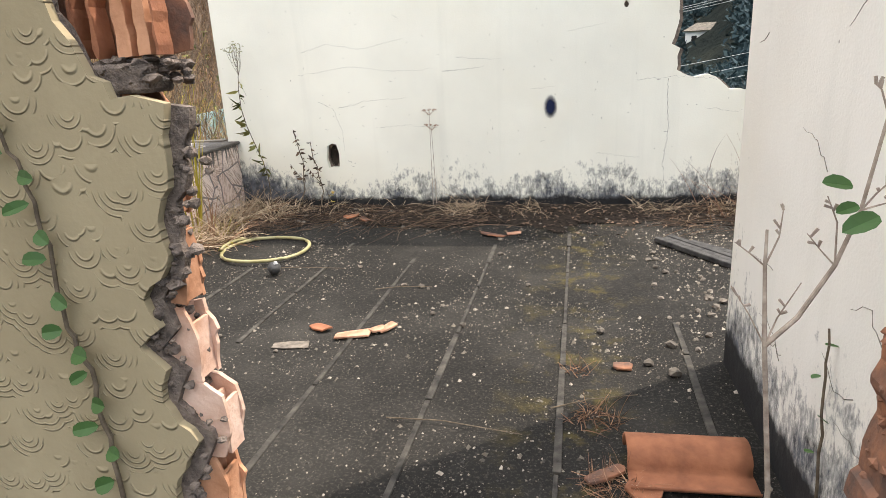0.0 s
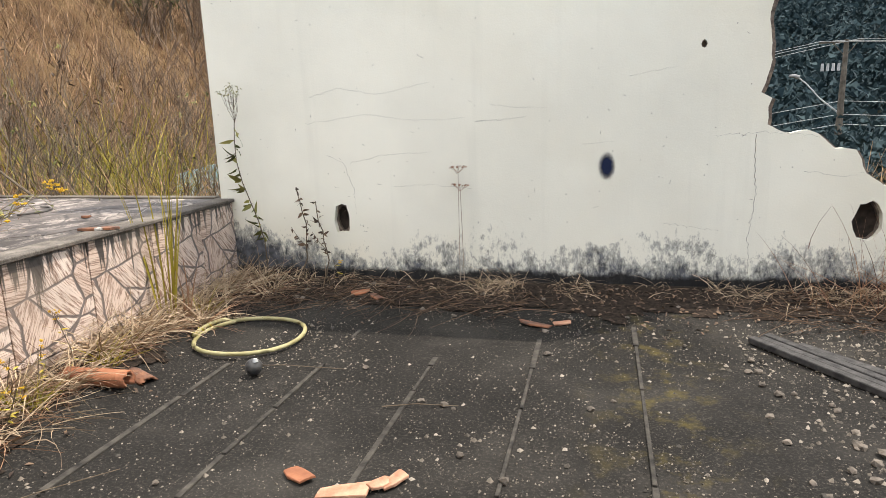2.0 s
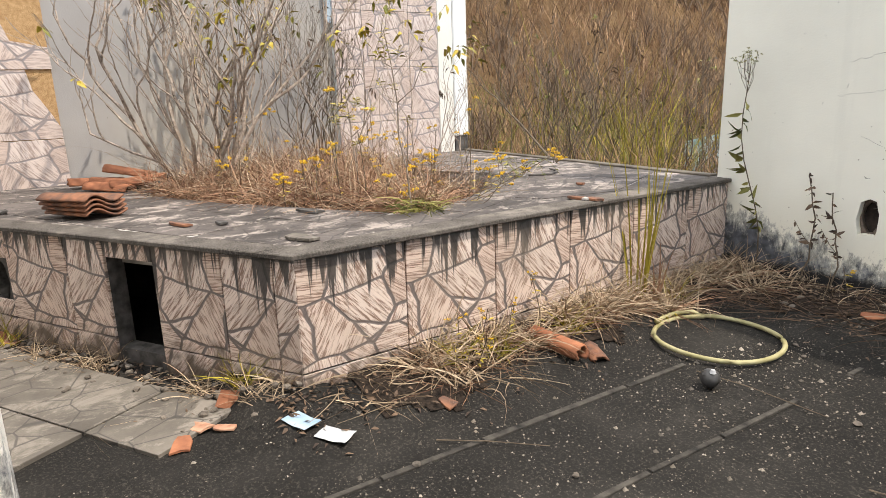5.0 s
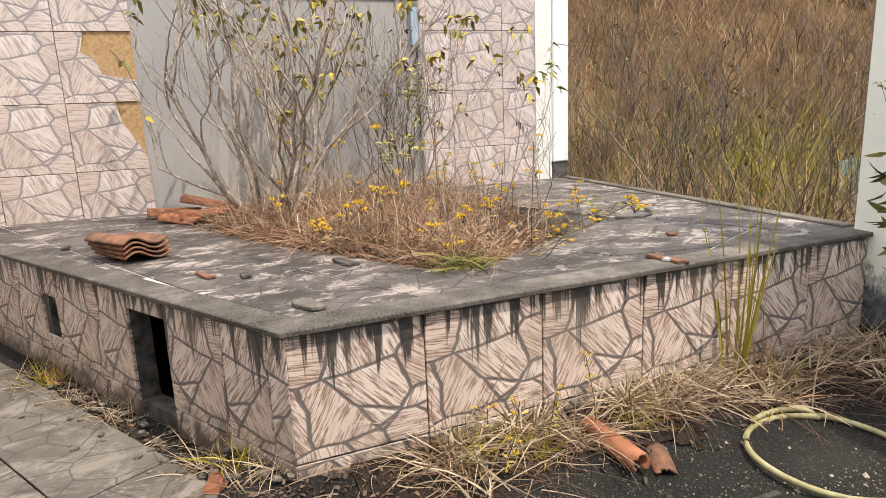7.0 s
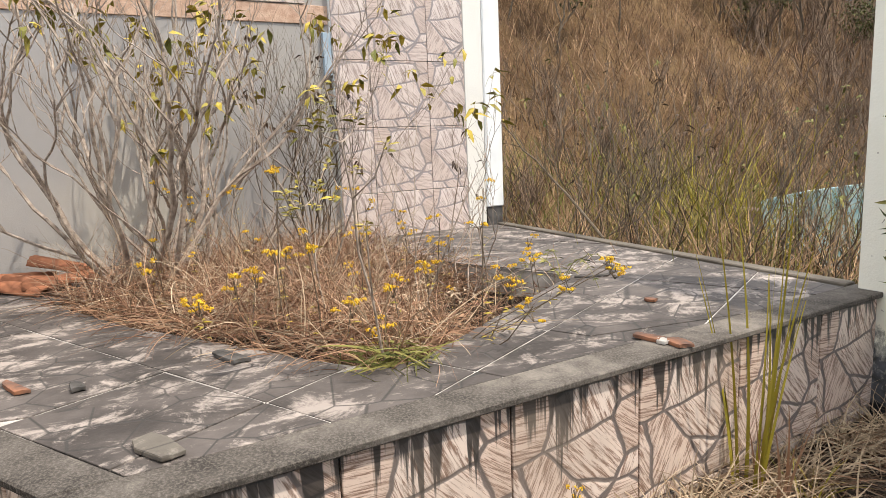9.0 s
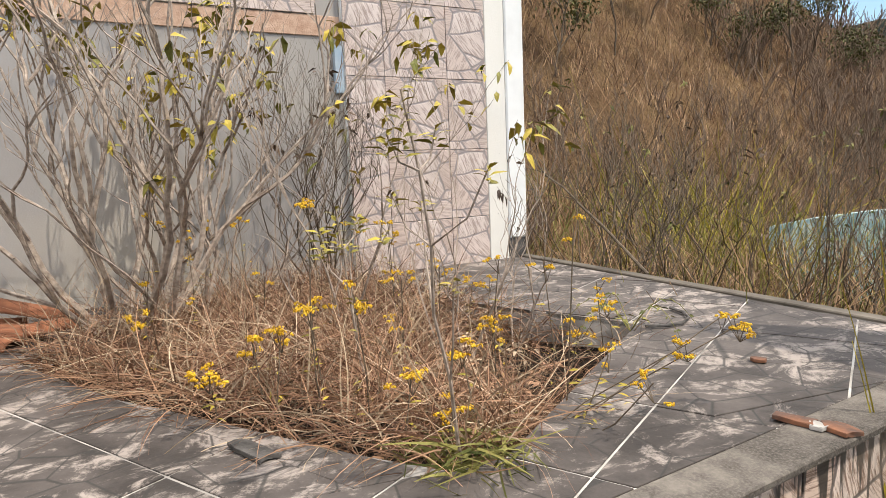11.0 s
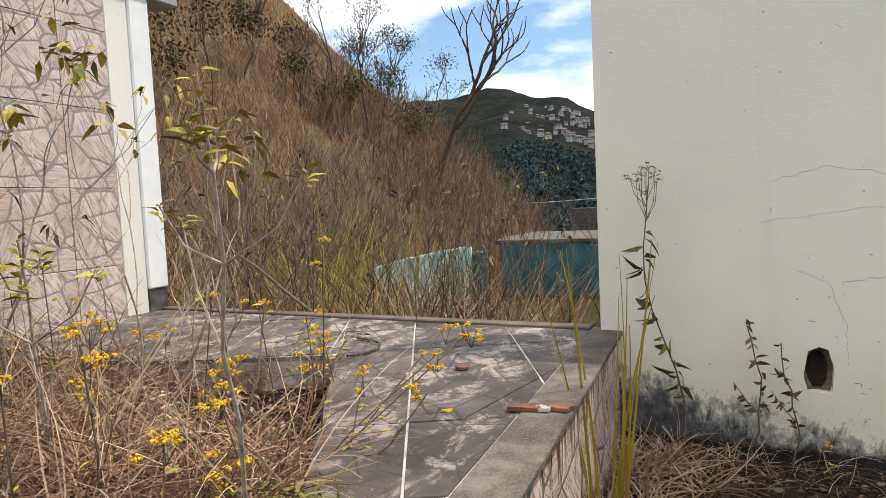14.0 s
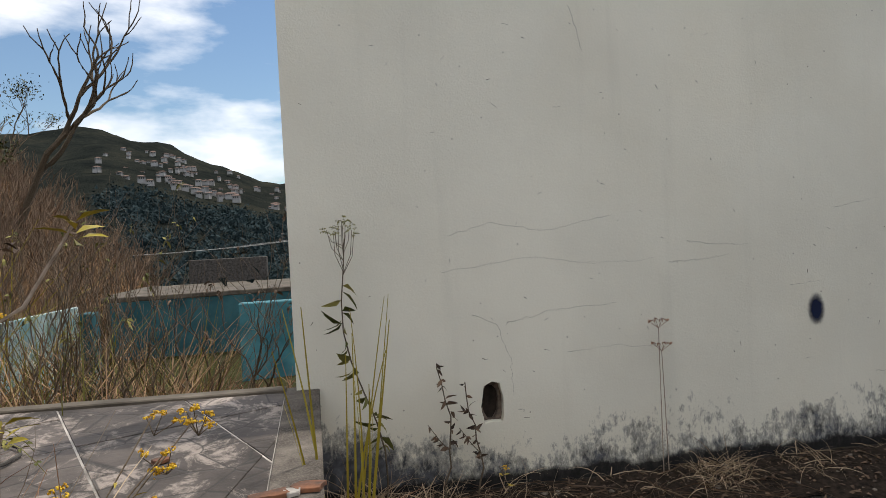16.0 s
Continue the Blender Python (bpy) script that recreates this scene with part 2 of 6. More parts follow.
M_WALL = wall_paint("limewashed_wall", (0.80, 0.78, 0.68), 0.42)
M_PIER = wall_paint("limewashed_pier", (0.78, 0.75, 0.69), 0.50)
M_CORE = plain("broken_render", (0.06, 0.047, 0.04), (0.24, 0.185, 0.15), 30, 0.95, 1.0)
M_GREY = wall_paint("grey_cement_wall", (0.36, 0.34, 0.325), 0.35)
M_POST = plain("white_gloss_paint", (0.74, 0.74, 0.72), (0.84, 0.84, 0.82), 5, 0.5, 0.1)
M_TILE = stone_print("stone_print_tile", (0.74, 0.62, 0.54), (0.24, 0.15, 0.11), (0.12, 0.10, 0.095), True)
M_TILE_W = stone_print("stone_print_wall_tile", (0.68, 0.585, 0.535), (0.36, 0.275, 0.24), (0.27, 0.235, 0.23), False)
M_BRICKBAND = plain("peach_brick_band", (0.42, 0.26, 0.18), (0.60, 0.42, 0.31), 20, 0.95, 0.8)
M_BED = plain("tile_adhesive", (0.34, 0.20, 0.09), (0.52, 0.34, 0.17), 30, 0.95, 0.8)
M_PAVE = paving("stone_paving", (0.04, 0.033, 0.029), (0.125, 0.105, 0.094), (0.47, 0.40, 0.35), (0.035, 0.033, 0.03))
M_PATIO = paving("patio_paving", (0.085, 0.073, 0.06), (0.17, 0.148, 0.122), (0.28, 0.245, 0.205), (0.05, 0.045, 0.04))
M_KERB = plain("black_stained_cement", (0.03, 0.027, 0.025), (0.13, 0.12, 0.11), 14, 0.9, 0.6)


def stained_edge():
    """Cement edging, blackened in patches, with sandy grain."""
    n = Nodes("weathered_cement_edge", 0.92, 0.2)
    p = n.node("NewGeometry")
    c = n.ramp(n.noise(3.5, 8, p, 0.7), (0.36, (0.035, 0.030, 0.026)), (0.52, (0.085, 0.074, 0.064)), (0.70, (0.20, 0.175, 0.15)))
    c = n.mix(n.ramp(n.noise(110, 4, p, 0.7), (0.45, 0.0), (0.70, 0.55)), c, (0.24, 0.21, 0.18))
    n.colour(c).bump(n.math("ADD", n.noise(95, 5, p, 0.7), n.math("MULTIPLY", n.noise(8, 5, p), 1.5)), 0.6, 0.006)
    return n.done()


M_EDGE = stained_edge()
M_GROUT = plain("pale_grout", (0.16, 0.145, 0.13), (0.62, 0.58, 0.53), 5, 0.9, 0.5)
M_FLOOR = tar_floor()
M_STRIP = plain("cement_joint_strip", (0.009, 0.008, 0.007), (0.075, 0.066, 0.055), 14, 0.9, 0.8)
M_DARK = plain("void_shade", (0.012, 0.011, 0.01), (0.03, 0.028, 0.025), 10, 0.95, 0.2)
M_CRACK = plain("crack_line", (0.07, 0.06, 0.05), (0.22, 0.19, 0.16), 20, 0.95, 0.1)
M_SCALLOP = scallop_render()
M_BRICK = plain("hollow_clay_brick", (0.34, 0.15, 0.075), (0.64, 0.33, 0.19), 13, 0.9, 0.4, vary=0.3)
M_BRICK_PALE = plain("pale_pink_brick", (0.46, 0.25, 0.16), (0.70, 0.50, 0.40), 9, 0.9, 0.6, vary=0.2)
M_CLAY = plain("roof_tile_clay", (0.22, 0.085, 0.045), (0.42, 0.17, 0.085), 12, 0.85, 0.5, vary=0.4)
M_CLAY_DK = plain("weathered_roof_tile", (0.07, 0.055, 0.05), (0.38, 0.16, 0.08), 11, 0.9, 0.6, vary=0.3)
M_CLAY_PALE = plain("pale_clay", (0.26, 0.12, 0.07), (0.56, 0.33, 0.22), 14, 0.9, 0.5)
M_SOIL = plain("dry_litter_soil", (0.008, 0.0065, 0.0055), (0.045, 0.033, 0.025), 34, 1.0, 1.0, 0.1)
M_STONE = plain("rubble_stone", (0.07, 0.058, 0.047), (0.22, 0.185, 0.15), 25, 0.9, 0.6, vary=0.5)
M_HOSE = plain("faded_yellow_hose", (0.22, 0.19, 0.075), (0.40, 0.36, 0.20), 10, 0.6, 0.2)
M_WOOD = plain("charred_plank", (0.018, 0.017, 0.017), (0.07, 0.065, 0.062), 20, 0.85, 0.6)
M_PAPER = plain("torn_paper", (0.36, 0.37, 0.39), (0.50, 0.50, 0.48), 6, 0.9, 0.1)
M_PAPER_B = plain("pale_blue_print", (0.20, 0.31, 0.43), (0.40, 0.46, 0.50), 6, 0.9, 0.1)
M_BALL = plain("dark_glass_float", (0.018, 0.018, 0.019), (0.07, 0.066, 0.062), 20, 0.5, 0.2, 0.5)
M_DRY = foliage("dry_grass", (0.115, 0.054, 0.033), (0.40, 0.235, 0.14))
M_DRY_PALE = foliage("bleached_straw", (0.20, 0.14, 0.09), (0.52, 0.40, 0.27))
M_GREEN = foliage("green_grass", (0.06, 0.07, 0.015), (0.30, 0.27, 0.08))
M_LEAF = foliage("yellowing_leaf", (0.13, 0.13, 0.025), (0.46, 0.34, 0.045), 0.55)
M_REED = foliage("yellow_green_reed", (0.13, 0.115, 0.012), (0.40, 0.32, 0.04), 0.5)
M_LEAF_DK = foliage("green_leaf", (0.025, 0.065, 0.02), (0.06, 0.115, 0.03), 0.5)
M_BROWN = foliage("withered_leaf", (0.045, 0.03, 0.022), (0.17, 0.11, 0.07))
M_FLOWER = foliage("yellow_flower", (0.46, 0.25, 0.008), (0.72, 0.47, 0.035))
M_BARK = plain("pale_twig_bark", (0.18, 0.135, 0.105), (0.46, 0.38, 0.31), 30, 0.9, 0.4)
M_STEM = plain("dark_stem", (0.06, 0.045, 0.03), (0.17, 0.13, 0.09), 30, 0.9, 0.3)
M_BRUSH = plain("brown_brush_twig", (0.12, 0.08, 0.055), (0.26, 0.18, 0.12), 3, 0.95, 0.2)
M_OLIVE = foliage("dark_olive_leaf", (0.035, 0.042, 0.014), (0.13, 0.125, 0.04))
M_BANK = hillside("dry_bank", ((0.30, (0.045, 0.028, 0.018)), (0.46, (0.13, 0.08, 0.045)), (0.62, (0.22, 0.145, 0.075)), (0.8, (0.11, 0.095, 0.04))), 1.6, 0.3)
M_BANKGRASS = foliage("bank_grass", (0.055, 0.032, 0.02), (0.50, 0.32, 0.18))
M_FOREST = hillside("forest_hill", ((0.34, (0.010, 0.013, 0.013)), (0.5, (0.022, 0.025, 0.022)), (0.64, (0.042, 0.042, 0.032)), (0.78, (0.15, 0.10, 0.06))), 0.16, 3.0)
# distance haze is put into this colour: bluish, with little contrast
M_WOODS = foliage("hazed_tree_crowns", (0.018, 0.034, 0.040), (0.034, 0.054, 0.056), 1.0)
M_HOLE = plain("hole_shadowed_brick", (0.015, 0.012, 0.01), (0.05, 0.036, 0.028), 20, 0.95, 0.5)
M_GROUND = hillside("rough_ground", ((0.3, (0.02, 0.024, 0.012)), (0.55, (0.06, 0.058, 0.028)), (0.8, (0.13, 0.105, 0.055))), 1.2, 0.2)
M_TEAL = plain("pool_teal_paint", (0.012, 0.06, 0.075), (0.05, 0.15, 0.17), 1.2, 0.6, 0.2)
M_TEAL_MID = plain("turquoise_pool_paint", (0.03, 0.13, 0.16), (0.10, 0.30, 0.34), 2.0, 0.6, 0.2)


def streaked_paint():
    """Faded pool paint with dark runs down its face."""
    n = Nodes("faded_pool_paint", 0.6, 0.3)
    p = n.coord.outputs["Object"]
    c = n.ramp(n.noise(3.0, 5, p), (0.35, (0.28, 0.50, 0.53)), (0.65, (0.70, 0.78, 0.76)))
    c = n.mix(n.ramp(n.noise(1.0, 6, n.scaled((9, 9, 0.8), p), 0.7), (0.46, 0.0), (0.60, 0.9)), c, (0.06, 0.09, 0.08))
    n.colour(c).bump(n.noise(12, 5, p), 0.3, 0.01)
    return n.done()


M_TEAL_LT = streaked_paint()
M_CONC = plain("old_concrete", (0.055, 0.046, 0.036), (0.17, 0.145, 0.115), 3, 0.9, 0.4)
M_ROOFRED = plain("red_roof", (0.13, 0.09, 0.075), (0.24, 0.16, 0.13), 2, 0.9, 0.1)
M_HOUSE = plain("far_house_wall", (0.12, 0.115, 0.11), (0.44, 0.43, 0.42), 0.09, 0.9, 0.05)
M_METAL = plain("galvanised_metal", (0.34, 0.34, 0.34), (0.5, 0.5, 0.5), 8, 0.5, 0.05)

# ---- building tools ----
rnd = random.Random(7)


def link(name, me, material, parent=None, label=""):
    ob = new(name, me)
    if material and not me.materials:
        me.materials.append(material)
    if parent:
        ob.parent = parent
    if label:
        ob["label"] = label
    return ob


def part(name, bm, material, parent=None, label="", smooth=False):
    me = bpy.data.meshes.new(name)
    bmesh.ops.recalc_face_normals(bm, faces=bm.faces)
    bm.to_mesh(me)
    bm.free()
    if smooth:
        me.polygons.foreach_set("use_smooth", [True] * len(me.polygons))
    return link(name, me, material, parent, label)


def mesh(name, verts, faces, material, parent=None, label="", smooth=False):
    me = bpy.data.meshes.new(name)
    me.from_pydata([tuple(map(float, v)) for v in verts], [], faces)
    me.update()
    if smooth:
        me.polygons.foreach_set("use_smooth", [True] * len(me.polygons))
    return link(name, me, material, parent, label)


def empty(name, x, y, z, rz=0.0, **tags):
    ob = new(name)
    ob.matrix_world = pose(x, y, z, 0, 0, rz)
    return tagged(ob, **tags)


def slab(poly, z0, z1, bevel=0.0, bm=None):
    """A prism over a plan polygon."""
    bm = bm or bmesh.new()
    lo = [bm.verts.new((x, y, z0)) for x, y in poly]
    hi = [bm.verts.new((x, y, z1)) for x, y in poly]
    fs = [bm.faces.new(lo[::-1]), bm.faces.new(hi)]
    n = len(poly)
    for i in range(n):
        fs.append(bm.faces.new((lo[i], lo[(i + 1) % n], hi[(i + 1) % n], hi[i])))
    if bevel:
        bmesh.ops.bevel(bm, geom=list({e for f in fs for e in f.edges}), offset=bevel, segments=1, affect="EDGES")
    return bm


def box(x0, y0, z0, x1, y1, z1, bevel=0.0, bm=None):
    return slab([(x0, y0), (x1, y0), (x1, y1), (x0, y1)], z0, z1, bevel, bm)


def panel(outline, holes, depth):
    """A wall in its own plane (x along, z up), from y=0 to y=depth, with holes through it."""
    bm = bmesh.new()
    for loop in [outline, *holes]:
        vs = [bm.verts.new((x, 0, z)) for x, z in loop]
        for i in range(len(vs)):
            bm.edges.new((vs[i], vs[(i + 1) % len(vs)]))
    bmesh.ops.triangle_fill(bm, edges=bm.edges[:], use_beauty=True, use_dissolve=False)
    res = bmesh.ops.extrude_face_region(bm, geom=bm.faces[:])
    bmesh.ops.translate(bm, vec=(0, depth, 0), verts=[g for g in res["geom"] if isinstance(g, bmesh.types.BMVert)])
    return bm


def jag(points, amp, step, r):
    """Roughens a broken edge."""
    out = []
    for (x0, z0), (x1, z1) in zip(points, points[1:]):
        n = max(1, int(math.hypot(x1 - x0, z1 - z0) / step))
        for i in range(n):
            f = i / n
            out.append((x0 + (x1 - x0) * f + r.uniform(-amp, amp), z0 + (z1 - z0) * f + r.uniform(-amp, amp)))
    return out + [points[-1]]


def ring_loop(cx, cz, rx, rz, n, amp, r):
    return [(cx + rx * math.cos(a) * (1 + r.uniform(-amp, amp)), cz + rz * math.sin(a) * (1 + r.uniform(-amp, amp))) for a in (2 * math.pi * i / n for i in range(n))]


class Strands:
    """Many thin blades, stalks and leaves in one mesh."""

    def __init__(self, seed):
        self.v, self.f, self.r = [], [], random.Random(seed)

    def blade(self, p, d, length, width, droop=0.4, segs=4, curl=0.25):
        r = self.r
        p, d = Vector(p), Vector(d).normalized()
        side = d.cross(Vector((r.uniform(-1, 1), r.uniform(-1, 1), r.uniform(-0.3, 0.3))))
        side = side.normalized() if side.length > 1e-4 else Vector((1, 0, 0))
        b = len(self.v)
        step = length / segs
        wob = Vector((r.uniform(-1, 1), r.uniform(-1, 1), 0)) * curl / segs
        for i in range(segs + 1):
            w = width * 0.5 * (1 - 0.8 * i / segs)
            self.v += [p - side * w, p + side * w]
            d = (d + wob + Vector((0, 0, -droop / segs))).normalized()
            p = p + d * step
        for i in range(segs):
            k = b + 2 * i
            self.f.append((k, k + 1, k + 3, k + 2))
        return p

    def tube(self, pts, r0, r1, n=4):
        b = len(self.v)
        m = len(pts)
        for i, p in enumerate(pts):
            q = Vector(pts[min(i + 1, m - 1)]) - Vector(pts[max(i - 1, 0)])
            a = q.orthogonal().normalized() if q.length > 1e-6 else Vector((1, 0, 0))
            c = q.cross(a).normalized()
            rad = r0 + (r1 - r0) * i / max(1, m - 1)
            for j in range(n):
                t = 2 * math.pi * j / n
                self.v.append(Vector(p) + a * (rad * math.cos(t)) + c * (rad * math.sin(t)))
        for i in range(m - 1):
            for j in range(n):
                k = b + i * n
                self.f.append((k + j, k + (j + 1) % n, k + n + (j + 1) % n, k + n + j))
        self.f.append(tuple(b + (m - 1) * n + j for j in range(n)))

    def leaf(self, p, d, length, width, fold=0.25, side=None):
        p, d = Vector(p), Vector(d).normalized()
        s = d.cross(Vector((0, 0, 1)))
        s = s.normalized() if s.length > 0.05 else Vector((1, 0, 0))
        s = (s + Vector((0, 0, self.r.uniform(-0.9, 0.9)))).normalized()
        if side is not None:
            s = (Vector(side) - d * Vector(side).dot(d)).normalized()
        u = s.cross(d).normalized()
        b = len(self.v)
        w = width / 2
        self.v += [p, p + d * length * 0.35 + s * w + u * w * fold, p + d * length * 0.75 + s * w * 0.6 - u * 0.1 * length, p + d * length - u * 0.25 * length,
                   p + d * length * 0.75 - s * w * 0.6 - u * 0.1 * length, p + d * length * 0.35 - s * w + u * w * fold, p + d * length * 0.5]
        self.f += [(b, b + 1, b + 6), (b + 1, b + 2, b + 6), (b + 2, b + 3, b + 6), (b + 3, b + 4, b + 6), (b + 4, b + 5, b + 6), (b + 5, b, b + 6)]

    def round_leaf(self, p, d, length, width, normal):
        """A small oval leaf with a folded midrib."""
        d, u = Vector(d).normalized(), Vector(normal).normalized()
        sd = d.cross(u).normalized()
        b, n = len(self.v), 10
        c = Vector(p) + d * length * 0.5
        self.v.append(c - u * width * 0.08)
        for i in range(n):
            a = 2 * math.pi * i / n
            self.v.append(c + d * (length * 0.5 * math.cos(a)) + sd * (width * 0.5 * math.sin(a)) + u * (abs(math.sin(a)) * width * 0.14 - 0.12 * length * max(0.0, math.cos(a)) ** 2))
        for i in range(n):
            self.f.append((b, b + 1 + i, b + 1 + (i + 1) % n))

    def puff(self, p, rad, n=9):
        """A flower head: many small petals in a dome."""
        r = self.r
        for _ in range(n):
            d = Vector((r.uniform(-1, 1), r.uniform(-1, 1), r.uniform(-0.1, 1))).normalized()
            q = Vector(p) + d * rad * r.uniform(0.5, 1)
            b = len(self.v)
            s = rad * 0.42
            a = d.orthogonal().normalized() * s
            c = d.cross(a).normalized() * s
            self.v += [q + a, q + c, q - a, q - c, q + d * s * 0.7]
            self.f += [(b, b + 1, b + 4), (b + 1, b + 2, b + 4), (b + 2, b + 3, b + 4), (b + 3, b, b + 4)]

    def done(self, name, material, parent=None, label=""):
        inv = Matrix.Identity(4)
        if parent:
            inv = parent.matrix_world.inverted()
        return mesh(name, [inv @ Vector(v) for v in self.v], self.f, material, parent, label)


def rock(bm, c, size, r, squash=0.6):
    m = Matrix.Translation(c) @ Euler((r.uniform(0, 6), r.uniform(0, 6), r.uniform(0, 6))).to_matrix().to_4x4()
    res = bmesh.ops.create_icosphere(bm, subdivisions=1, radius=size)
    for v in res["verts"]:
        v.co *= r.uniform(0.65, 1.15)
    bmesh.ops.transform(bm, matrix=Matrix.Translation(c) @ Matrix.Diagonal((1, 1, squash, 1)) @ Matrix.Translation(-Vector(c)) @ m, verts=res["verts"])


def floor_z(x, y):
    """Height of the terrace floor, with the litter banked along its walls."""
    z = 0.0
    z += 0.10 * max(0.0, min(1.0, (y - 5.15) / 0.7)) ** 1.5
    face = -3.04 - 0.048 * (y - 2.58)
    if y > 2.3:
        z = max(z, 0.09 * max(0.0, min(1.0, 1 - (x - face) / 0.55)))
    return z

# ---- structure: terrace floor ----
def terrace_floor():
    xs = [-9 + 0.12 * i for i in range(int(13.5 / 0.12))]
    ys = [-4 + 0.12 * i for i in range(int(10.2 / 0.12))]
    v, f = [], []
    for y in ys:
        for x in xs:
            n = noise.noise((x * 1.3, y * 1.3, 0)) * 0.008 + noise.noise((x * 6, y * 6, 3)) * 0.004
            inside = x < -3.1 - 0.048 * (y - 2.58) and y > 2.6
            v.append((x, y, -0.02 if inside else floor_z(x, y) + n))
    w = len(xs)
    for j in range(len(ys) - 1):
        for i in range(w - 1):
            f.append((j * w + i, j * w + i + 1, (j + 1) * w + i + 1, (j + 1) * w + i))
    return tagged(mesh("floor", v, f, M_FLOOR, smooth=True), "weathered black tarred terrace floor strewn with grit", "floor", kind="structure")


FLOOR = terrace_floor()

# joint strips that run towards the far wall
for k, (x0, ya, yb) in enumerate([(-2.30, 0.6, 4.35), (-1.76, 0.6, 5.0), (-1.16, 0.4, 4.62), (-0.615, 0.3, 5.0), (-0.065, 0.3, 5.3), (0.50, 1.8, 3.6)]):
    r = random.Random(k)
    y = ya
    while y < yb:
        ln = min(r.uniform(0.3, 0.9), yb - y)
        w = r.uniform(0.008, 0.017)
        a = r.uniform(-0.004, 0.004)
        if r.random() > (0.18 if x0 < -1.5 else 0.08):
            p = part("joint_strip", slab([(x0 - w + a, y), (x0 + w + a, y), (x0 + w * 0.9, y + ln - 0.015), (x0 - w * 0.9, y + ln - 0.015)], -0.005, 0.009, 0.002), M_STRIP, FLOOR)
        y += ln

# ---- structure: far white wall ----
WALL_Y = 5.94
rw = random.Random(3)
edge = jag([(0.74, 2.95), (0.72, 2.75), (0.78, 2.2), (0.74, 1.9), (0.76, 1.6), (0.72, 1.42), (0.775, 1.36), (0.77, 1.20), (0.90, 1.15), (1.07, 1.15), (1.17, 1.05), (1.30, 1.02), (1.36, 0.88), (1.47, 0.80), (1.65, 0.81), (1.85, 0.86), (2.3, 0.9), (3.2, 1.1)], 0.012, 0.045, rw)
outline = [(-3.29, -0.2), (3.2, -0.2)] + edge[::-1] + [(-3.29, 2.95)]
hole_a = jag([(-2.295, 0.46), (-2.19, 0.455), (-2.178, 0.60), (-2.20, 0.675), (-2.245, 0.69), (-2.292, 0.66), (-2.305, 0.58), (-2.295, 0.46)], 0.005, 0.03, rw)[:-1]
hole_b = ring_loop(1.40, 0.57, 0.085, 0.13, 14, 0.14, rw)
hole_c = ring_loop(0.36, 1.73, 0.022, 0.026, 8, 0.15, rw)
WALL = part("wall_far", panel(outline, [hole_a, hole_b, hole_c], 0.05), M_WALL)
WALL.location = (0, WALL_Y, 0)
tagged(WALL, "cream limewashed wall with cracks and black mould at its foot", "wall", kind="structure")
core = part("wall_core", panel([(x + (0.012 if x > 0 else 0), z) for x, z in [(-3.285, -0.2), (3.2, -0.2)] + [(x + 0.02, z - 0.01) for x, z in edge[::-1]] + [(-3.285, 2.94)]],
            [ring_loop(-2.245, 0.565, 0.05, 0.10, 10, 0.1, rw), ring_loop(1.40, 0.57, 0.08, 0.12, 10, 0.1, rw)], 0.10), M_CORE, WALL, "bare brick and mortar core")
core.location = (0, 0.05, 0)
# backs of the holes, brick coloured darker for the shade inside
for cx, cz, sx, sz in ((-2.245, 0.565, 0.05, 0.1), (1.40, 0.57, 0.09, 0.13)):
    b = part("hole_lining", box(cx - sx, 0.085, cz - sz, cx + sx, 0.16, cz + sz), M_HOLE, WALL)


def crack(points, y, width, r, axis="y"):
    """A thin open crack drawn on a wall."""
    s = Strands(r.randint(0, 9999))
    pts = jag(points, 0.008, 0.022, r)
    s.tube([Vector((x, y, z)) for x, z in pts], width, width * 0.5, 3)
    return s


CRACKS_LEFT = [([(0.70, 1.14), (0.72, 0.75), (0.69, 0.45), (0.71, 0.16)], 0.0045),
               ([(-1.17, 1.28), (-0.95, 1.29), (-0.80, 1.31)], 0.004), ([(-1.05, 1.40), (-0.85, 1.37), (-0.66, 1.36)], 0.0025),
               ([(-2.45, 1.50), (-2.2, 1.56), (-1.9, 1.50), (-1.5, 1.57)], 0.0025), ([(-2.5, 1.30), (-2.0, 1.36), (-1.6, 1.30), (-1.25, 1.31)], 0.002),
               ([(-2.33, 1.06), (-2.2, 1.0), (-2.13, 0.8), (-2.12, 0.6)], 0.0022), ([(-2.15, 1.0), (-1.85, 1.06), (-1.5, 1.07)], 0.0026)]
CRACKS_RIGHT = [([(-1.8, 0.82), (-1.5, 0.83), (-1.2, 0.80)], 0.0018), ([(0.45, 1.14), (0.75, 1.16), (1.1, 1.12)], 0.0022),
               ([(0.2, 0.38), (0.6, 0.30), (1.0, 0.33)], 0.0025), ([(-0.1, 1.55), (0.2, 1.6)], 0.0018), ([(0.15, 0.55), (0.5, 0.5)], 0.002), ([(-0.4, 1.1), (-0.2, 1.12)], 0.0016),
               ([(1.0, 0.9), (1.25, 0.86), (1.4, 0.9)], 0.002), ([(-1.7, 2.75), (-1.66, 2.62), (-1.63, 2.5)], 0.003)]
for pts, w in CRACKS_LEFT + CRACKS_RIGHT:
    s = crack(pts, -0.0002, w * 0.48, rw)
    s.done("crack", M_CRACK, None).parent = WALL

for _ in range(90):
    x0, z0, L = rw.uniform(-3.2, 0.7), rw.uniform(0.45, 2.7), rw.uniform(0.012, 0.06)
    s = crack([(x0, z0), (x0 + L * rw.uniform(-0.4, 1), z0 + L * rw.uniform(-0.5, 0.4))], -0.0002, rw.uniform(0.0012, 0.003), rw)
    s.done("crack", M_CRACK, None).parent = WALL

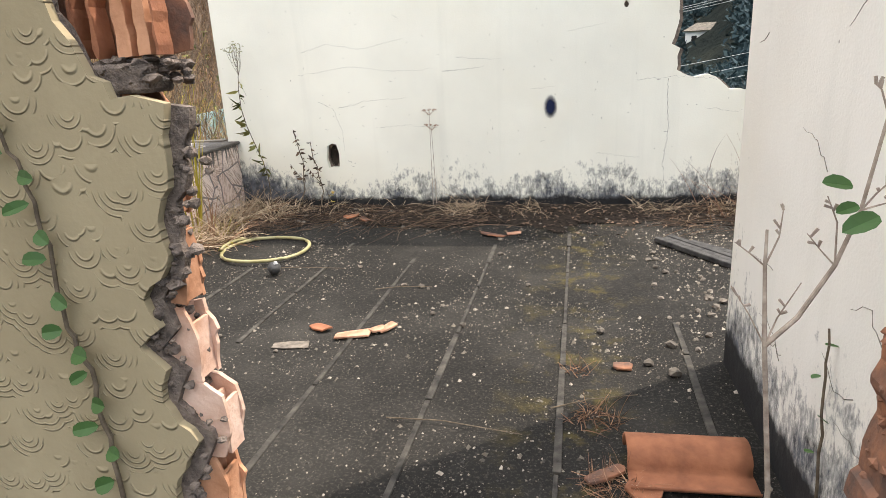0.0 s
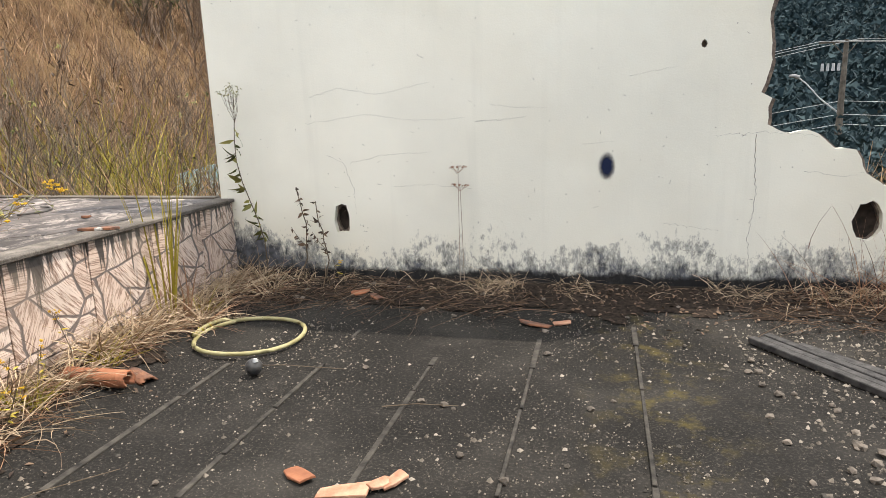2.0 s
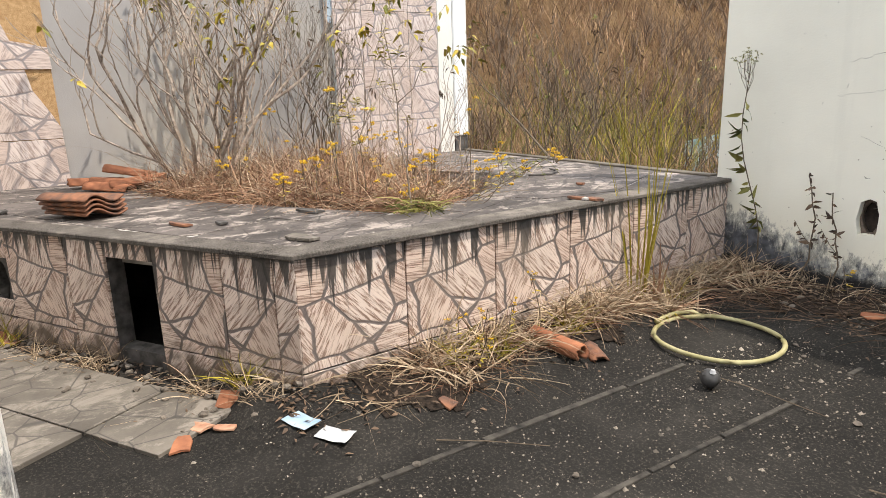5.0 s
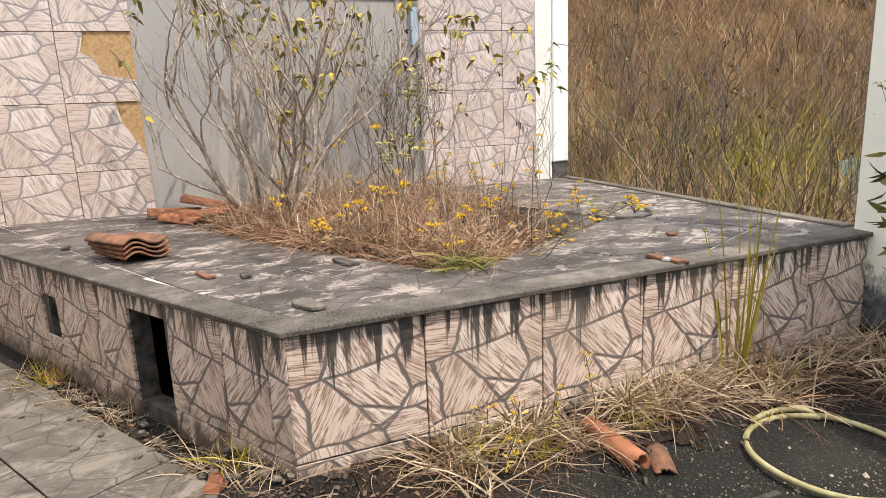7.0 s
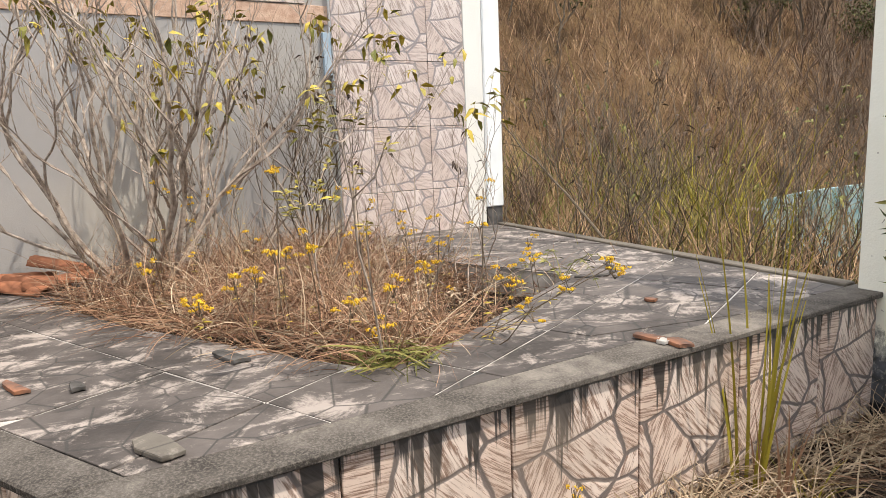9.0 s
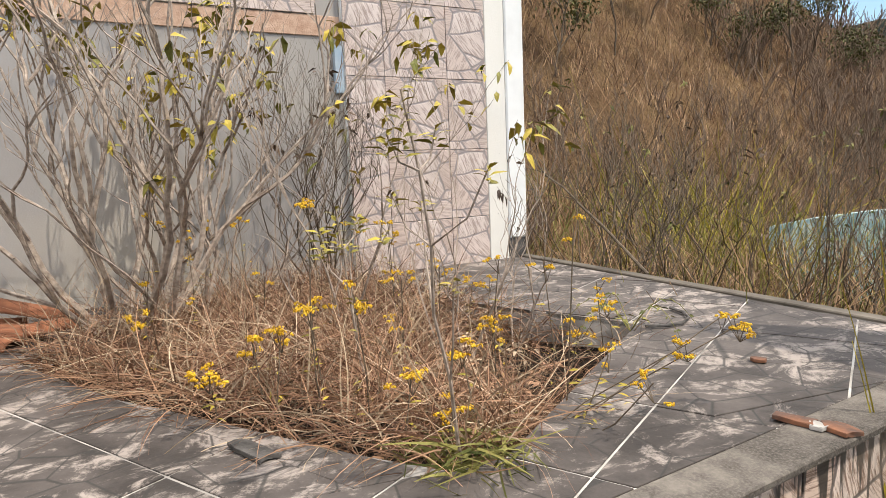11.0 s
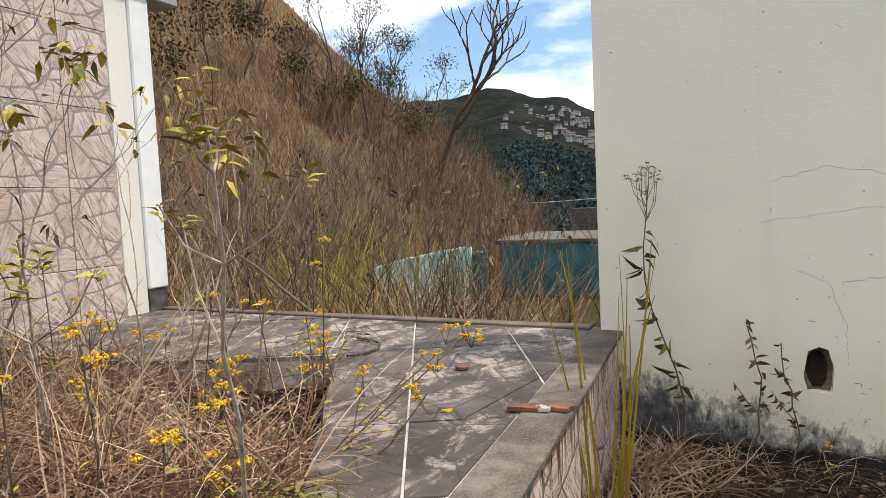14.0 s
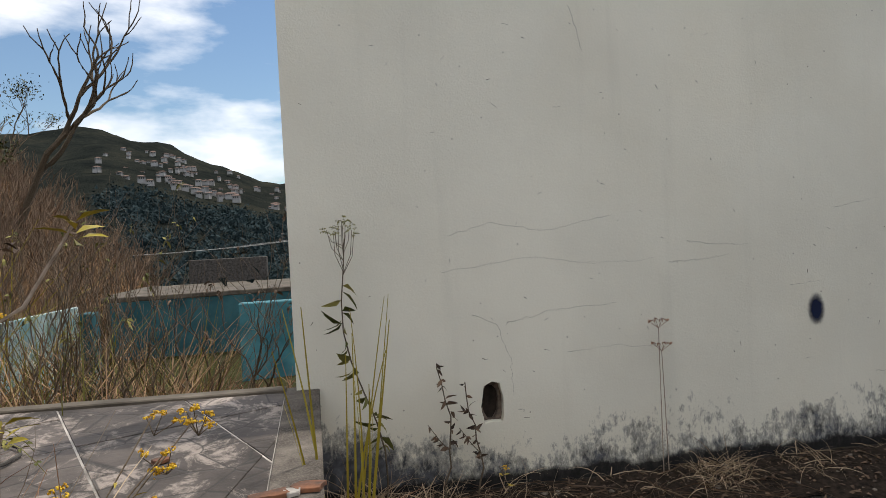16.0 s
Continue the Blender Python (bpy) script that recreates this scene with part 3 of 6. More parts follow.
# round blue-black paint spot, sprayed on
spray = Nodes("sprayed_paint", 0.9, 0.2)
gp = spray.node("VectorMath", 1, props={"operation": "LENGTH"}, i0=spray.scaled((14.0, 1.0, 8.2)))
spray.colour((0.012, 0.018, 0.05))
spray.done(Alpha=spray.ramp(spray.math("ADD", gp, spray.math("MULTIPLY", spray.noise(55, 3), 0.3)), (0.55, 1.0), (1.05, 0.0)))
bm = bmesh.new()
bmesh.ops.create_circle(bm, cap_ends=True, segments=32, radius=1)
bmesh.ops.transform(bm, matrix=Matrix.Diagonal((0.10, 0.16, 1, 1)), verts=bm.verts)
bmesh.ops.transform(bm, matrix=pose(0, 0, 0, 90, 0, 0), verts=bm.verts)
spot = part("paint_spot", bm, spray.m, WALL, "sprayed blue-black paint spot")
spot.location = (-0.24, -0.003, 0.95)

# ---- structure: side pier on the right of the way in ----
PIER = part("wall_right", box(0.655, 1.64, -0.1, 0.82, 3.18, 3.4, 0.012), M_PIER)
tagged(PIER, "cracked white painted side wall with mouldy foot", "wall", kind="structure")
rp = random.Random(21)
for _ in range(16):
    y0, z0 = rp.uniform(1.7, 3.0), rp.uniform(0.3, 2.0)
    L = rp.uniform(0.12, 0.35)
    pts = [(y0, z0), (y0 + L * 0.5, z0 + rp.uniform(-0.05, 0.08)), (y0 + L, z0 + rp.uniform(-0.1, 0.1))]
    s = Strands(rp.randint(0, 999))
    s.tube([Vector((0.6545, y, z)) for y, z in jag(pts, 0.012, 0.03, rp)], 0.0018, 0.0006, 3)
    s.done("crack", M_CRACK, None).parent = PIER

# ---- structure: near textured wall with the broken way through ----
NEAR_Y = 1.49
face_edge = [(-1.2, 3.0), (-1.12, 1.75), (-1.03, 1.56), (-1.02, 1.50), (-0.98, 1.42), (-0.92, 1.35), (-0.81, 1.33), (-0.82, 1.19), (-0.87, 1.08), (-0.86, 0.99), (-0.94, 0.92), (-0.92, 0.84), (-0.97, 0.80), (-0.92, 0.73), (-0.94, 0.65), (-0.87, 0.55), (-0.96, 0.41), (-0.93, 0.2), (-0.95, 0.0)]
rn = random.Random(11)
je = jag(face_edge, 0.008, 0.03, rn)
NEAR = part("wall_near_left", panel(je + [(-0.95, -0.565), (-3.44, -0.565), (-3.44, 3.0)], [], 0.022), M_SCALLOP)
# drawn at 1 : 0.71, one brick course to 0.19 m
NEAR.location, NEAR.scale = (0, 1.156, 0.403), (0.71, 0.71, 0.71)
tagged(NEAR, "cream scallop-textured wall broken open to its clay bricks", "wall", kind="structure")
mort = [(x + (0.03 if z < 1.34 else 0.0) + rn.uniform(-0.012, 0.012), z - 0.01) for x, z in je]
mb = part("mortar_bed", panel(mort + [(-0.93, -0.56), (-3.43, -0.56), (-3.43, 2.99)], [], 0.025), M_CORE, NEAR, "crumbling grey mortar")
mb.location = (0, 0.022, 0)
bb = part("back_coat", panel([(x - 0.16, z) for x, z in mort] + [(-1.10, -0.56), (-3.43, -0.56), (-3.43, 2.99)], [], 0.02), M_PIER, NEAR)
bb.location = (0, 0.14, 0)


def fluted_brick(pts, seed, back=0.02):
    """A standing hollow clay block snapped along its flutes: front shell, webs and a back shell that runs further out."""
    r = random.Random(seed)
    ring = pts + [pts[0]]
    bm = panel(jag(ring, 0.004, 0.022, r)[:-1], [], 0.010)
    bmesh.ops.translate(bm, vec=(0, 0.040, 0), verts=bm.verts)
    x1 = max(x for x, z in pts)
    z0, z1 = min(z for x, z in pts), max(z for x, z in pts)
    other = panel(jag([(x + (back if x > x1 - 0.05 else 0), z0 + (z - z0) * 0.97) for x, z in ring], 0.006, 0.02, r)[:-1], [], 0.012)
    bmesh.ops.translate(other, vec=(0, 0.112, 0), verts=other.verts)
    me = bpy.data.meshes.new("tmp")
    other.to_mesh(me)
    other.free()
    bm.from_mesh(me)
    bpy.data.meshes.remove(me)
    for k in range(3):
        x = x1 - 0.012 - 0.032 * k
        zt = z0 + (z1 - z0) * r.uniform(0.7, 0.97)
        box(x - 0.009, 0.051, z0 + 0.005, x, 0.111, zt, 0, bm)
    return bm


for k, (pts, mat, back) in enumerate([
        ([(-0.90, 1.09), (-0.805, 1.085), (-0.795, 1.20), (-0.81, 1.33), (-0.835, 1.365), (-0.90, 1.36)], M_BRICK, 0.03),
        ([(-0.93, 0.885), (-0.80, 0.885), (-0.792, 0.99), (-0.815, 1.075), (-0.93, 1.075)], M_BRICK, 0.012),
        ([(-0.98, 0.70), (-0.80, 0.69), (-0.79, 0.80), (-0.815, 0.875), (-0.98, 0.865)], M_BRICK_PALE, 0.035),
        ([(-0.96, 0.50), (-0.77, 0.49), (-0.745, 0.58), (-0.755, 0.655), (-0.80, 0.685), (-0.96, 0.68)], M_BRICK_PALE, 0.02),
        ([(-0.98, 0.29), (-0.79, 0.29), (-0.775, 0.40), (-0.80, 0.485), (-0.98, 0.475)], M_BRICK, 0.03),
        ([(-1.00, 0.08), (-0.83, 0.08), (-0.80, 0.18), (-0.82, 0.275), (-1.00, 0.27)], M_BRICK, 0.02),
        ([(-1.10, 1.66), (-0.93, 1.66), (-0.90, 1.78), (-0.94, 1.90), (-1.10, 1.88)], M_BRICK, 0.03),
        ([(-1.14, 1.92), (-0.97, 1.92), (-0.95, 2.05), (-0.99, 2.14), (-1.14, 2.12)], M_BRICK, 0.02),
        ([(-1.18, 2.16), (-1.01, 2.16), (-0.99, 2.32), (-1.04, 2.40), (-1.18, 2.38)], M_BRICK, 0.02),
        ([(-1.22, 2.42), (-1.06, 2.42), (-1.04, 2.55), (-1.08, 2.80), (-1.22, 2.80)], M_BRICK, 0.02)]):
    part("brick", fluted_brick([(x - 0.06, z) for x, z in pts], 300 + k, back * 0.4 - 0.012), mat, NEAR)
# the block over the ledge has lost its front shell: fins stand before its dark back
bm = panel(jag([(-1.10, 1.43), (-0.80, 1.43), (-0.79, 1.50), (-0.84, 1.64), (-1.10, 1.64), (-1.10, 1.43)], 0.006, 0.02, rn)[:-1], [], 0.012)
bmesh.ops.translate(bm, vec=(0, 0.112, 0), verts=bm.verts)
part("brick_back", bm, M_CLAY_DK, NEAR, "dark maroon back shell of a broken brick")
for k, (x, w, zt) in enumerate(((-1.035, 0.010, 1.63), (-0.985, 0.012, 1.645), (-0.925, 0.034, 1.63), (-0.872, 0.030, 1.60), (-0.83, 0.010, 1.53))):
    bm = panel(jag([(x, 1.425), (x + w, 1.425), (x + w * 0.8, zt), (x + 0.004, zt), (x, 1.425)], 0.003, 0.02, rn)[:-1], [], 0.05)
    bmesh.ops.translate(bm, vec=(0, 0.060 - 0.006 * k, 0), verts=bm.verts)
    part("brick_fin", bm, M_BRICK if k in (2, 3) else M_CLAY, NEAR)
# crumbling mortar: the ledge under that block and lumps between coat and bricks
lumps = bmesh.new()
for k in range(60):
    rock(lumps, (rn.uniform(-1.0, -0.80), rn.uniform(0.03, 0.12), rn.uniform(1.37, 1.425)), rn.uniform(0.010, 0.026), rn, 0.6)
for k in range(190):
    x, z = je[rn.randint(12, len(je) - 1)]
    if z < 1.33:
        rock(lumps, (x + rn.uniform(0.0, 0.07), rn.uniform(0.012, 0.05), z + rn.uniform(-0.02, 0.02)), rn.uniform(0.007, 0.021), rn, 0.8)
for k in range(110):
    z = rn.uniform(0.1, 1.35)
    rock(lumps, (-0.885 + rn.uniform(-0.05, 0.012), rn.uniform(0.05, 0.12), z), rn.uniform(0.008, 0.022), rn, 0.8)
box(-1.02, 0.024, 1.352, -0.855, 0.125, 1.412, 0.008, lumps)
part("mortar_lumps", lumps, M_CORE, NEAR, "lumps of grey-brown mortar along the break")
# other side of the broken way
NEAR_R = part("wall_near_right", panel(jag([(0.74, 3.0), (0.72, 1.3), (0.66, 1.0), (0.60, 0.92), (0.62, 0.75), (0.60, 0.55), (0.58, 0.3), (0.60, 0.0)], 0.012, 0.03, rn) + [(0.60, -0.1), (4.0, -0.1), (4.0, 3.0)], [], 0.03), M_CORE)
NEAR_R.location = (0, NEAR_Y, 0)
bm = panel(jag([(0.585, -0.1), (0.565, 0.18), (0.59, 0.33), (0.560, 0.50), (0.585, 0.66), (0.575, 0.80), (0.61, 0.93), (0.66, 1.04), (0.71, 1.30), (0.73, 3.0)], 0.010, 0.022, rn) + [(0.90, 3.0), (0.90, -0.1)], [], 0.10)
o = part("brick_face", bm, M_CLAY_DK, NEAR_R, "weathered red-brown broken brick")
o.location = (0, 0.031, 0)
lumps = bmesh.new()
for k in range(120):
    z = rn.uniform(0.0, 1.25)
    rock(lumps, (0.585 + max(0.0, z - 0.85) * 0.3 + rn.uniform(-0.012, 0.03), rn.uniform(0.02, 0.12), z), rn.uniform(0.006, 0.018), rn, 0.8)
part("mortar_lumps", lumps, M_CLAY_DK, NEAR_R, "crumbs of brick along the break")
tagged(NEAR_R, "broken brick edge of the near wall", "wall", kind="structure")

# unseen wall added behind the patio, keeps sky light off the planter front
SKY_BLOCK = part("wall_room", slab([(-6.4, -1.35), (-2.45, -1.35), (-2.45, 1.485), (-2.60, 1.485), (-2.60, -1.2), (-6.4, -1.2)], -0.1, 3.2), M_PIER)
tagged(SKY_BLOCK, "plain white wall added out of view to block sky light", "wall", kind="structure")

# ---- structure: tiled wall behind the planter ----
TW = empty("wall_tiled", -6.90, 0.0, 0, 90, label="grey cement wall partly faced with stone-print tiles", category="wall", kind="structure")
# along the wall: +x; its face looks to -y of its own frame
part("wall_body", box(-3.4, 0.0, -0.1, 5.94, 0.16, 3.4), M_GREY, TW)
part("pilaster_core", box(4.47, -0.045, 0.6, 5.742, -0.001, 3.4, 0.004), M_POST, TW, "pale painted pilaster")
part("corner_post", box(5.745, -0.06, 0.6, 5.945, 0.158, 3.4, 0.006), M_PIER, TW, "cream painted corner post")
part("white_post", box(5.948, -0.075, 0.905, 6.14, 0.17, 3.20, 0.012), M_POST, TW, "bright white painted corner post")
part("post_foot", box(5.955, -0.06, 0.55, 6.13, 0.155, 0.902, 0.004), M_KERB, TW, "dark rotten foot of the post")
part("beam", box(5.70, -0.10, 3.205, 6.42, 0.16, 3.42, 0.01), M_GREY, TW, "grey concrete beam over the opening")
part("adhesive_patch", box(0.75, -0.006, 0.6, 1.90, -0.0005, 2.6), M_BED, TW, "bare ochre tile adhesive")
part("brick_band", box(1.93, -0.012, 2.57, 4.465, -0.0005, 2.72, 0.003), M_BRICKBAND, TW, "peach band of bare brick")
part("blue_scrap", slab([(4.40, -0.05), (4.468, -0.05), (4.468, -0.001), (4.40, -0.001)], 2.15, 2.5, 0.003), M_PAPER_B, TW, "white and blue painted scrap on the pilaster edge")


def tile_mesh(name, w, h, t=0.009):
    """One printed tile with eased edges, lying in its own xy plane."""
    me = bpy.data.meshes.new(name)
    bm = box(-w / 2, -h / 2, 0, w / 2, h / 2, t, 0.0025)
    bm.to_mesh(me)
    bm.free()
    return me


TH = 0.578
TZ = 1.125
T_WALL = tile_mesh("wall_tile", 0.576, TH - 0.005)
T_LOW = tile_mesh("wall_tile_low", 0.576, 0.50)


def wall_tile(me, s, z, y=-0.011, name="tile"):
    t = link(name, me, M_TILE_W, TW)
    t.matrix_basis = pose(s, y, z, 90, rw.uniform(-0.25, 0.25), 0)
    return t


for i in range(6):
    s = 1.91 - 0.29 - i * 0.582
    wall_tile(T_LOW, s, TZ - 0.253)
    for j in range(4):
        if (i, j) in ((0, 1), (0, 0)):
            continue
        wall_tile(T_WALL, s, TZ + TH * (j + 0.5))
for i in range(4):
    wall_tile(T_WALL, 2.24 + i * 0.582, 2.725 + TH * 0.5)


# the broken tile leaves its lower half and left strip
def cut_tile(pts, s, z):
    bm = slab(pts, 0, 0.009)
    o = part("broken_tile", bm, M_TILE_W, TW)
    o.matrix_basis = pose(s, -0.011, z, 90, 0, 0)


cut_tile([(-0.288, -0.285), (0.288, -0.285), (0.28, -0.11), (0.13, -0.08), (0.02, -0.06), (-0.02, 0.07), (-0.12, 0.12), (-0.08, 0.285), (-0.288, 0.285)], 1.62, TZ + TH * 1.5)
cut_tile([(-0.288, -0.285), (0.288, -0.285), (0.286, -0.20), (0.22, -0.06), (0.12, 0.12), (0.09, 0.285), (-0.288, 0.285)], 1.62, TZ + TH * 0.5)
for s0, s1 in ((4.475, 4.795), (4.80, 5.36), (5.365, 5.738)):
    wall_tile(tile_mesh("pilaster_tile_low", s1 - s0, 0.50), (s0 + s1) / 2, TZ - 0.253, -0.056)
    me = tile_mesh("pilaster_tile", s1 - s0, TH - 0.005)
    for j in range(4):
        wall_tile(me, (s0 + s1) / 2, TZ + TH * (j + 0.5), -0.056)

# ---- planter bench ----
C0 = Vector((-3.04, 2.58))
UA = Vector((-0.853, -0.522))
VA = Vector((-0.522, 0.853))
TOP = 0.725


def uv(u, v):
    return C0 + UA * u + VA * v


PL = empty("planter_bench", -3.04, 2.58, 0, 0, label="low masonry planter bench faced with stone-print tiles", category="planter")


def place(ob):
    ob.matrix_basis = PL.matrix_world.inverted() @ ob.matrix_basis
    return ob


E0, B0, A0 = Vector((-3.20, 6.02)), Vector((-6.89, 6.16)), Vector((-6.885, 0.20))
nside = Vector((0.9988, 0.0476))
nfront = Vector((0.522, -0.853))
# walls of the bench: side, and front with its opening
side_len = (E0 - C0).length
bm = slab([C0 - nside * 0.02, E0 - nside * 0.02, E0 - nside * 0.12, C0 - nside * 0.12], 0, 0.69)
place(part("side_wall", bm, M_KERB, PL))
of, ot = 0.92, 1.29
fl = 4.5
fa = math.degrees(math.atan2(UA.y, UA.x))
bm = panel([(0.0, 0.0), (fl, 0.0), (fl, 0.69), (0.0, 0.69)], [[(of, 0.09), (ot, 0.09), (ot, 0.605), (of, 0.605)], ring_loop(2.30, 0.36, 0.07, 0.17, 10, 0.2, rw)], 0.10)
o = part("front_wall", bm, M_KERB, PL)
o.matrix_basis = Matrix.Translation((*(C0 - nfront * 0.02), 0)) @ Matrix(((UA.x, -nfront.x, 0, 0), (UA.y, -nfront.y, 0, 0), (0, 0, 1, 0), (0, 0, 0, 1)))
place(o)
# store behind the opening; its shade is painted as a near-black lining
q = [uv(0.3, 0.14), uv(2.6, 0.14), uv(2.6, 0.85), uv(0.3, 0.85)]
bm = bmesh.new()
lo = [bm.verts.new((*p, 0.02)) for p in q]
hi = [bm.verts.new((*p, 0.68)) for p in q]
bm.faces.new(lo)
for i in (1, 2, 3):
    bm.faces.new((lo[i], lo[(i + 1) % 4], hi[(i + 1) % 4], hi[i]))
place(part("store_lining", bm, M_DARK, PL))


def face_tile(me, origin, along, normal, s, z, name="tile"):
    t = link(name, me, M_TILE, PL)
    n3, a3 = Vector((*normal, 0)), Vector((*along, 0))
    m = Matrix((a3, Vector((0, 0, 1)), n3)).transposed().to_4x4()
    p = Vector((*(origin + along * s), z)) - n3 * 0.0195
    t.matrix_basis = Matrix.Translation(p) @ m
    return place(t)


sdir = (E0 - C0).normalized()
tw = 0.578
T_SIDE, T_SIDE_LOW = tile_mesh("bench_tile", tw - 0.006, 0.545, 0.018), tile_mesh("bench_tile_low", tw - 0.006, 0.145, 0.018)
n_side = int(side_len / tw)
for i in range(n_side + 1):
    w = min(tw, side_len - i * tw)
    if w < 0.06:
        continue
    a, b = (T_SIDE, T_SIDE_LOW) if w > tw - 0.01 else (tile_mesh("bench_tile_end", w - 0.006, 0.545, 0.018), tile_mesh("bench_tile_end_low", w - 0.006, 0.145, 0.018))
    face_tile(a, C0, sdir, nside, i * tw + w / 2, 0.152 + 0.2725)
    face_tile(b, C0, sdir, nside, i * tw + w / 2, 0.072)
cuts = [(0.0, 0.13), (0.13, 0.45), (0.45, of), (ot, 1.62), (1.62, 2.19), (2.41, 2.76), (2.76, 3.34), (3.34, 3.92), (3.92, 4.48)]
for a, b in cuts:
    face_tile(tile_mesh("front_tile", b - a - 0.006, 0.545, 0.018), C0, UA, nfront, (a + b) / 2, 0.152 + 0.2725)
    face_tile(tile_mesh("front_tile_low", b - a - 0.006, 0.145, 0.018), C0, UA, nfront, (a + b) / 2, 0.072)
face_tile(tile_mesh("front_tile_sill", 0.214, 0.10, 0.018), C0, UA, nfront, 2.30, 0.205)
face_tile(tile_mesh("front_tile_low", 0.214, 0.145, 0.018), C0, UA, nfront, 2.30, 0.072)
face_tile(tile_mesh("front_tile_head", 0.214, 0.175, 0.018), C0, UA, nfront, 2.30, 0.609)
face_tile(tile_mesh("front_tile_lintel", ot - of - 0.006, 0.088, 0.018), C0, UA, nfront, (of + ot) / 2, 0.652)


def clip(poly, p, n):
    """Keeps the part of a polygon on the side of the line through p that n points to."""
    out = []
    for a, b in zip(poly, poly[1:] + poly[:1]):
        da, db = (a - p).dot(n), (b - p).dot(n)
        if da >= 0:
            out.append(a)
        if da * db < 0:
            out.append(a + (b - a) * (da / (da - db)))
    return out


OUT = [C0 + (nside + nfront) * 0.02, E0 + nside * 0.025, B0, A0 + nfront * 0.02]
BED = [Vector(p) for p in ((-3.60, 3.46), (-3.57, 3.63), (-4.44, 5.05), (-6.66, 4.18), (-6.66, 3.60), (-5.64, 2.31), (-4.86, 2.66), (-3.90, 3.24))]
# joints of the paving run askew to the bench
G0, GU, GV = Vector((-3.91, 4.865)), Vector((0.892, 0.452)), Vector((-0.452, 0.892))
ucuts = [-4.5, -3.92, -3.34, -2.76, -2.18, -1.6, -1.02, -0.44, 0.0, 0.541, 1.1, 1.66, 2.2]
vcuts = [-5.8 + 0.57 * i for i in range(10)] + [0.0, 0.46, 1.02, 1.58, 2.14, 2.7]
vcuts = sorted(v for v in vcuts if v < -0.3) + [0.0, 0.46, 1.02, 1.58, 2.14, 2.7, 3.3]
back_n = Vector((-(B0 - E0).y, (B0 - E0).x)).normalized()
if back_n.y > 0:
    back_n = -back_n
wall_n = Vector((1.0, 0.0))


def poly_area(p):
    return abs(sum(a.x * b.y - b.x * a.y for a, b in zip(p, p[1:] + p[:1]))) / 2 if len(p) > 2 else 0.0


def outside_bed(poly):
    """Pieces of a tile that lie outside the bed."""
    out, rest = [], poly
    mid = sum(BED, Vector((0, 0))) / len(BED)
    for a, b in zip(BED, BED[1:] + BED[:1]):
        n = Vector(((b - a).y, -(b - a).x)).normalized()
        if (mid - a).dot(n) > 0:
            n = -n
        if len(rest) < 3:
            break
        piece = clip(rest, a, n)
        if poly_area(piece) > 0.004:
            out.append(piece)
        rest = clip(rest, a, -n)
    return out


pave = []
for a, b in zip(ucuts, ucuts[1:]):
    for c, d in zip(vcuts, vcuts[1:]):
        g = 0.0045
        poly = [G0 + GU * q + GV * w for q, w in ((a + g, c + g), (b - g, c + g), (b - g, d - g), (a + g, d - g))]
        poly = clip(poly, C0 - nside * 0.15, -nside)
        poly = clip(poly, C0 - nfront * 0.13, -nfront) if poly else poly
        poly = clip(poly, E0 + back_n * 0.10, back_n) if poly else poly
        poly = clip(poly, A0, wall_n) if poly else poly
        if len(poly) >= 3:
            pave += outside_bed(poly)
for poly in pave:
    t = part("paving_tile", slab([tuple(p) for p in poly], 0.70, TOP + rw.uniform(-0.002, 0.002), 0.0015), M_PAVE, PL)
    place(t)
# kerbs round the edge and the slab below
kc = clip(clip(OUT[:], C0 - nside * 0.146, nside), E0, back_n)
place(part("edge_kerb", slab([tuple(p) for p in kc], 0.701, TOP + 0.003, 0.005), M_EDGE, PL, "black-stained cement edging"))
kf = clip(clip(clip(OUT[:], C0 - nfront * 0.126, nfront), C0 - nside * 0.148, -nside), A0, wall_n)
place(part("edge_kerb", slab([tuple(p) for p in kf], 0.701, TOP + 0.003, 0.005), M_EDGE, PL, "black-stained cement edging"))
kb = clip(clip(OUT[:], E0 + back_n * 0.096, -back_n), C0 - nside * 0.148, -nside)
place(part("back_kerb", slab([tuple(p) for p in kb], 0.3, TOP + 0.016, 0.006), M_CONC, PL, "low worn back kerb"))
bed_poly = BED
ring = bmesh.new()
loops = [[C0 - nside * 0.10 - nfront * 0.09, E0 - nside * 0.10, B0 + back_n * 0.06, A0 - nfront * 0.06], bed_poly]
for lp in loops:
    vs = [ring.verts.new((*p, 0.55)) for p in lp]
    for i in range(len(vs)):
        ring.edges.new((vs[i], vs[(i + 1) % len(vs)]))
bmesh.ops.triangle_fill(ring, edges=ring.edges[:], use_beauty=True)
res = bmesh.ops.extrude_face_region(ring, geom=ring.faces[:])
bmesh.ops.translate(ring, vec=(0, 0, TOP - 0.004 - 0.55), verts=[g for g in res["geom"] if isinstance(g, bmesh.types.BMVert)])
place(part("top_slab", ring, M_GROUT, PL, "pale grout bed of the paving"))


def bed_z(x, y):
    """Height of the soil: banked towards the front and the wall, a pit in the back corner."""
    pit = math.exp(-(((x + 4.45) / 0.75) ** 2 + ((y - 4.45) / 0.55) ** 2))
    return 0.66 - 0.30 * pit + 0.05 * noise.noise((x * 2, y * 2, 1)) + 0.03 * noise.noise((x * 9, y * 9, 1))


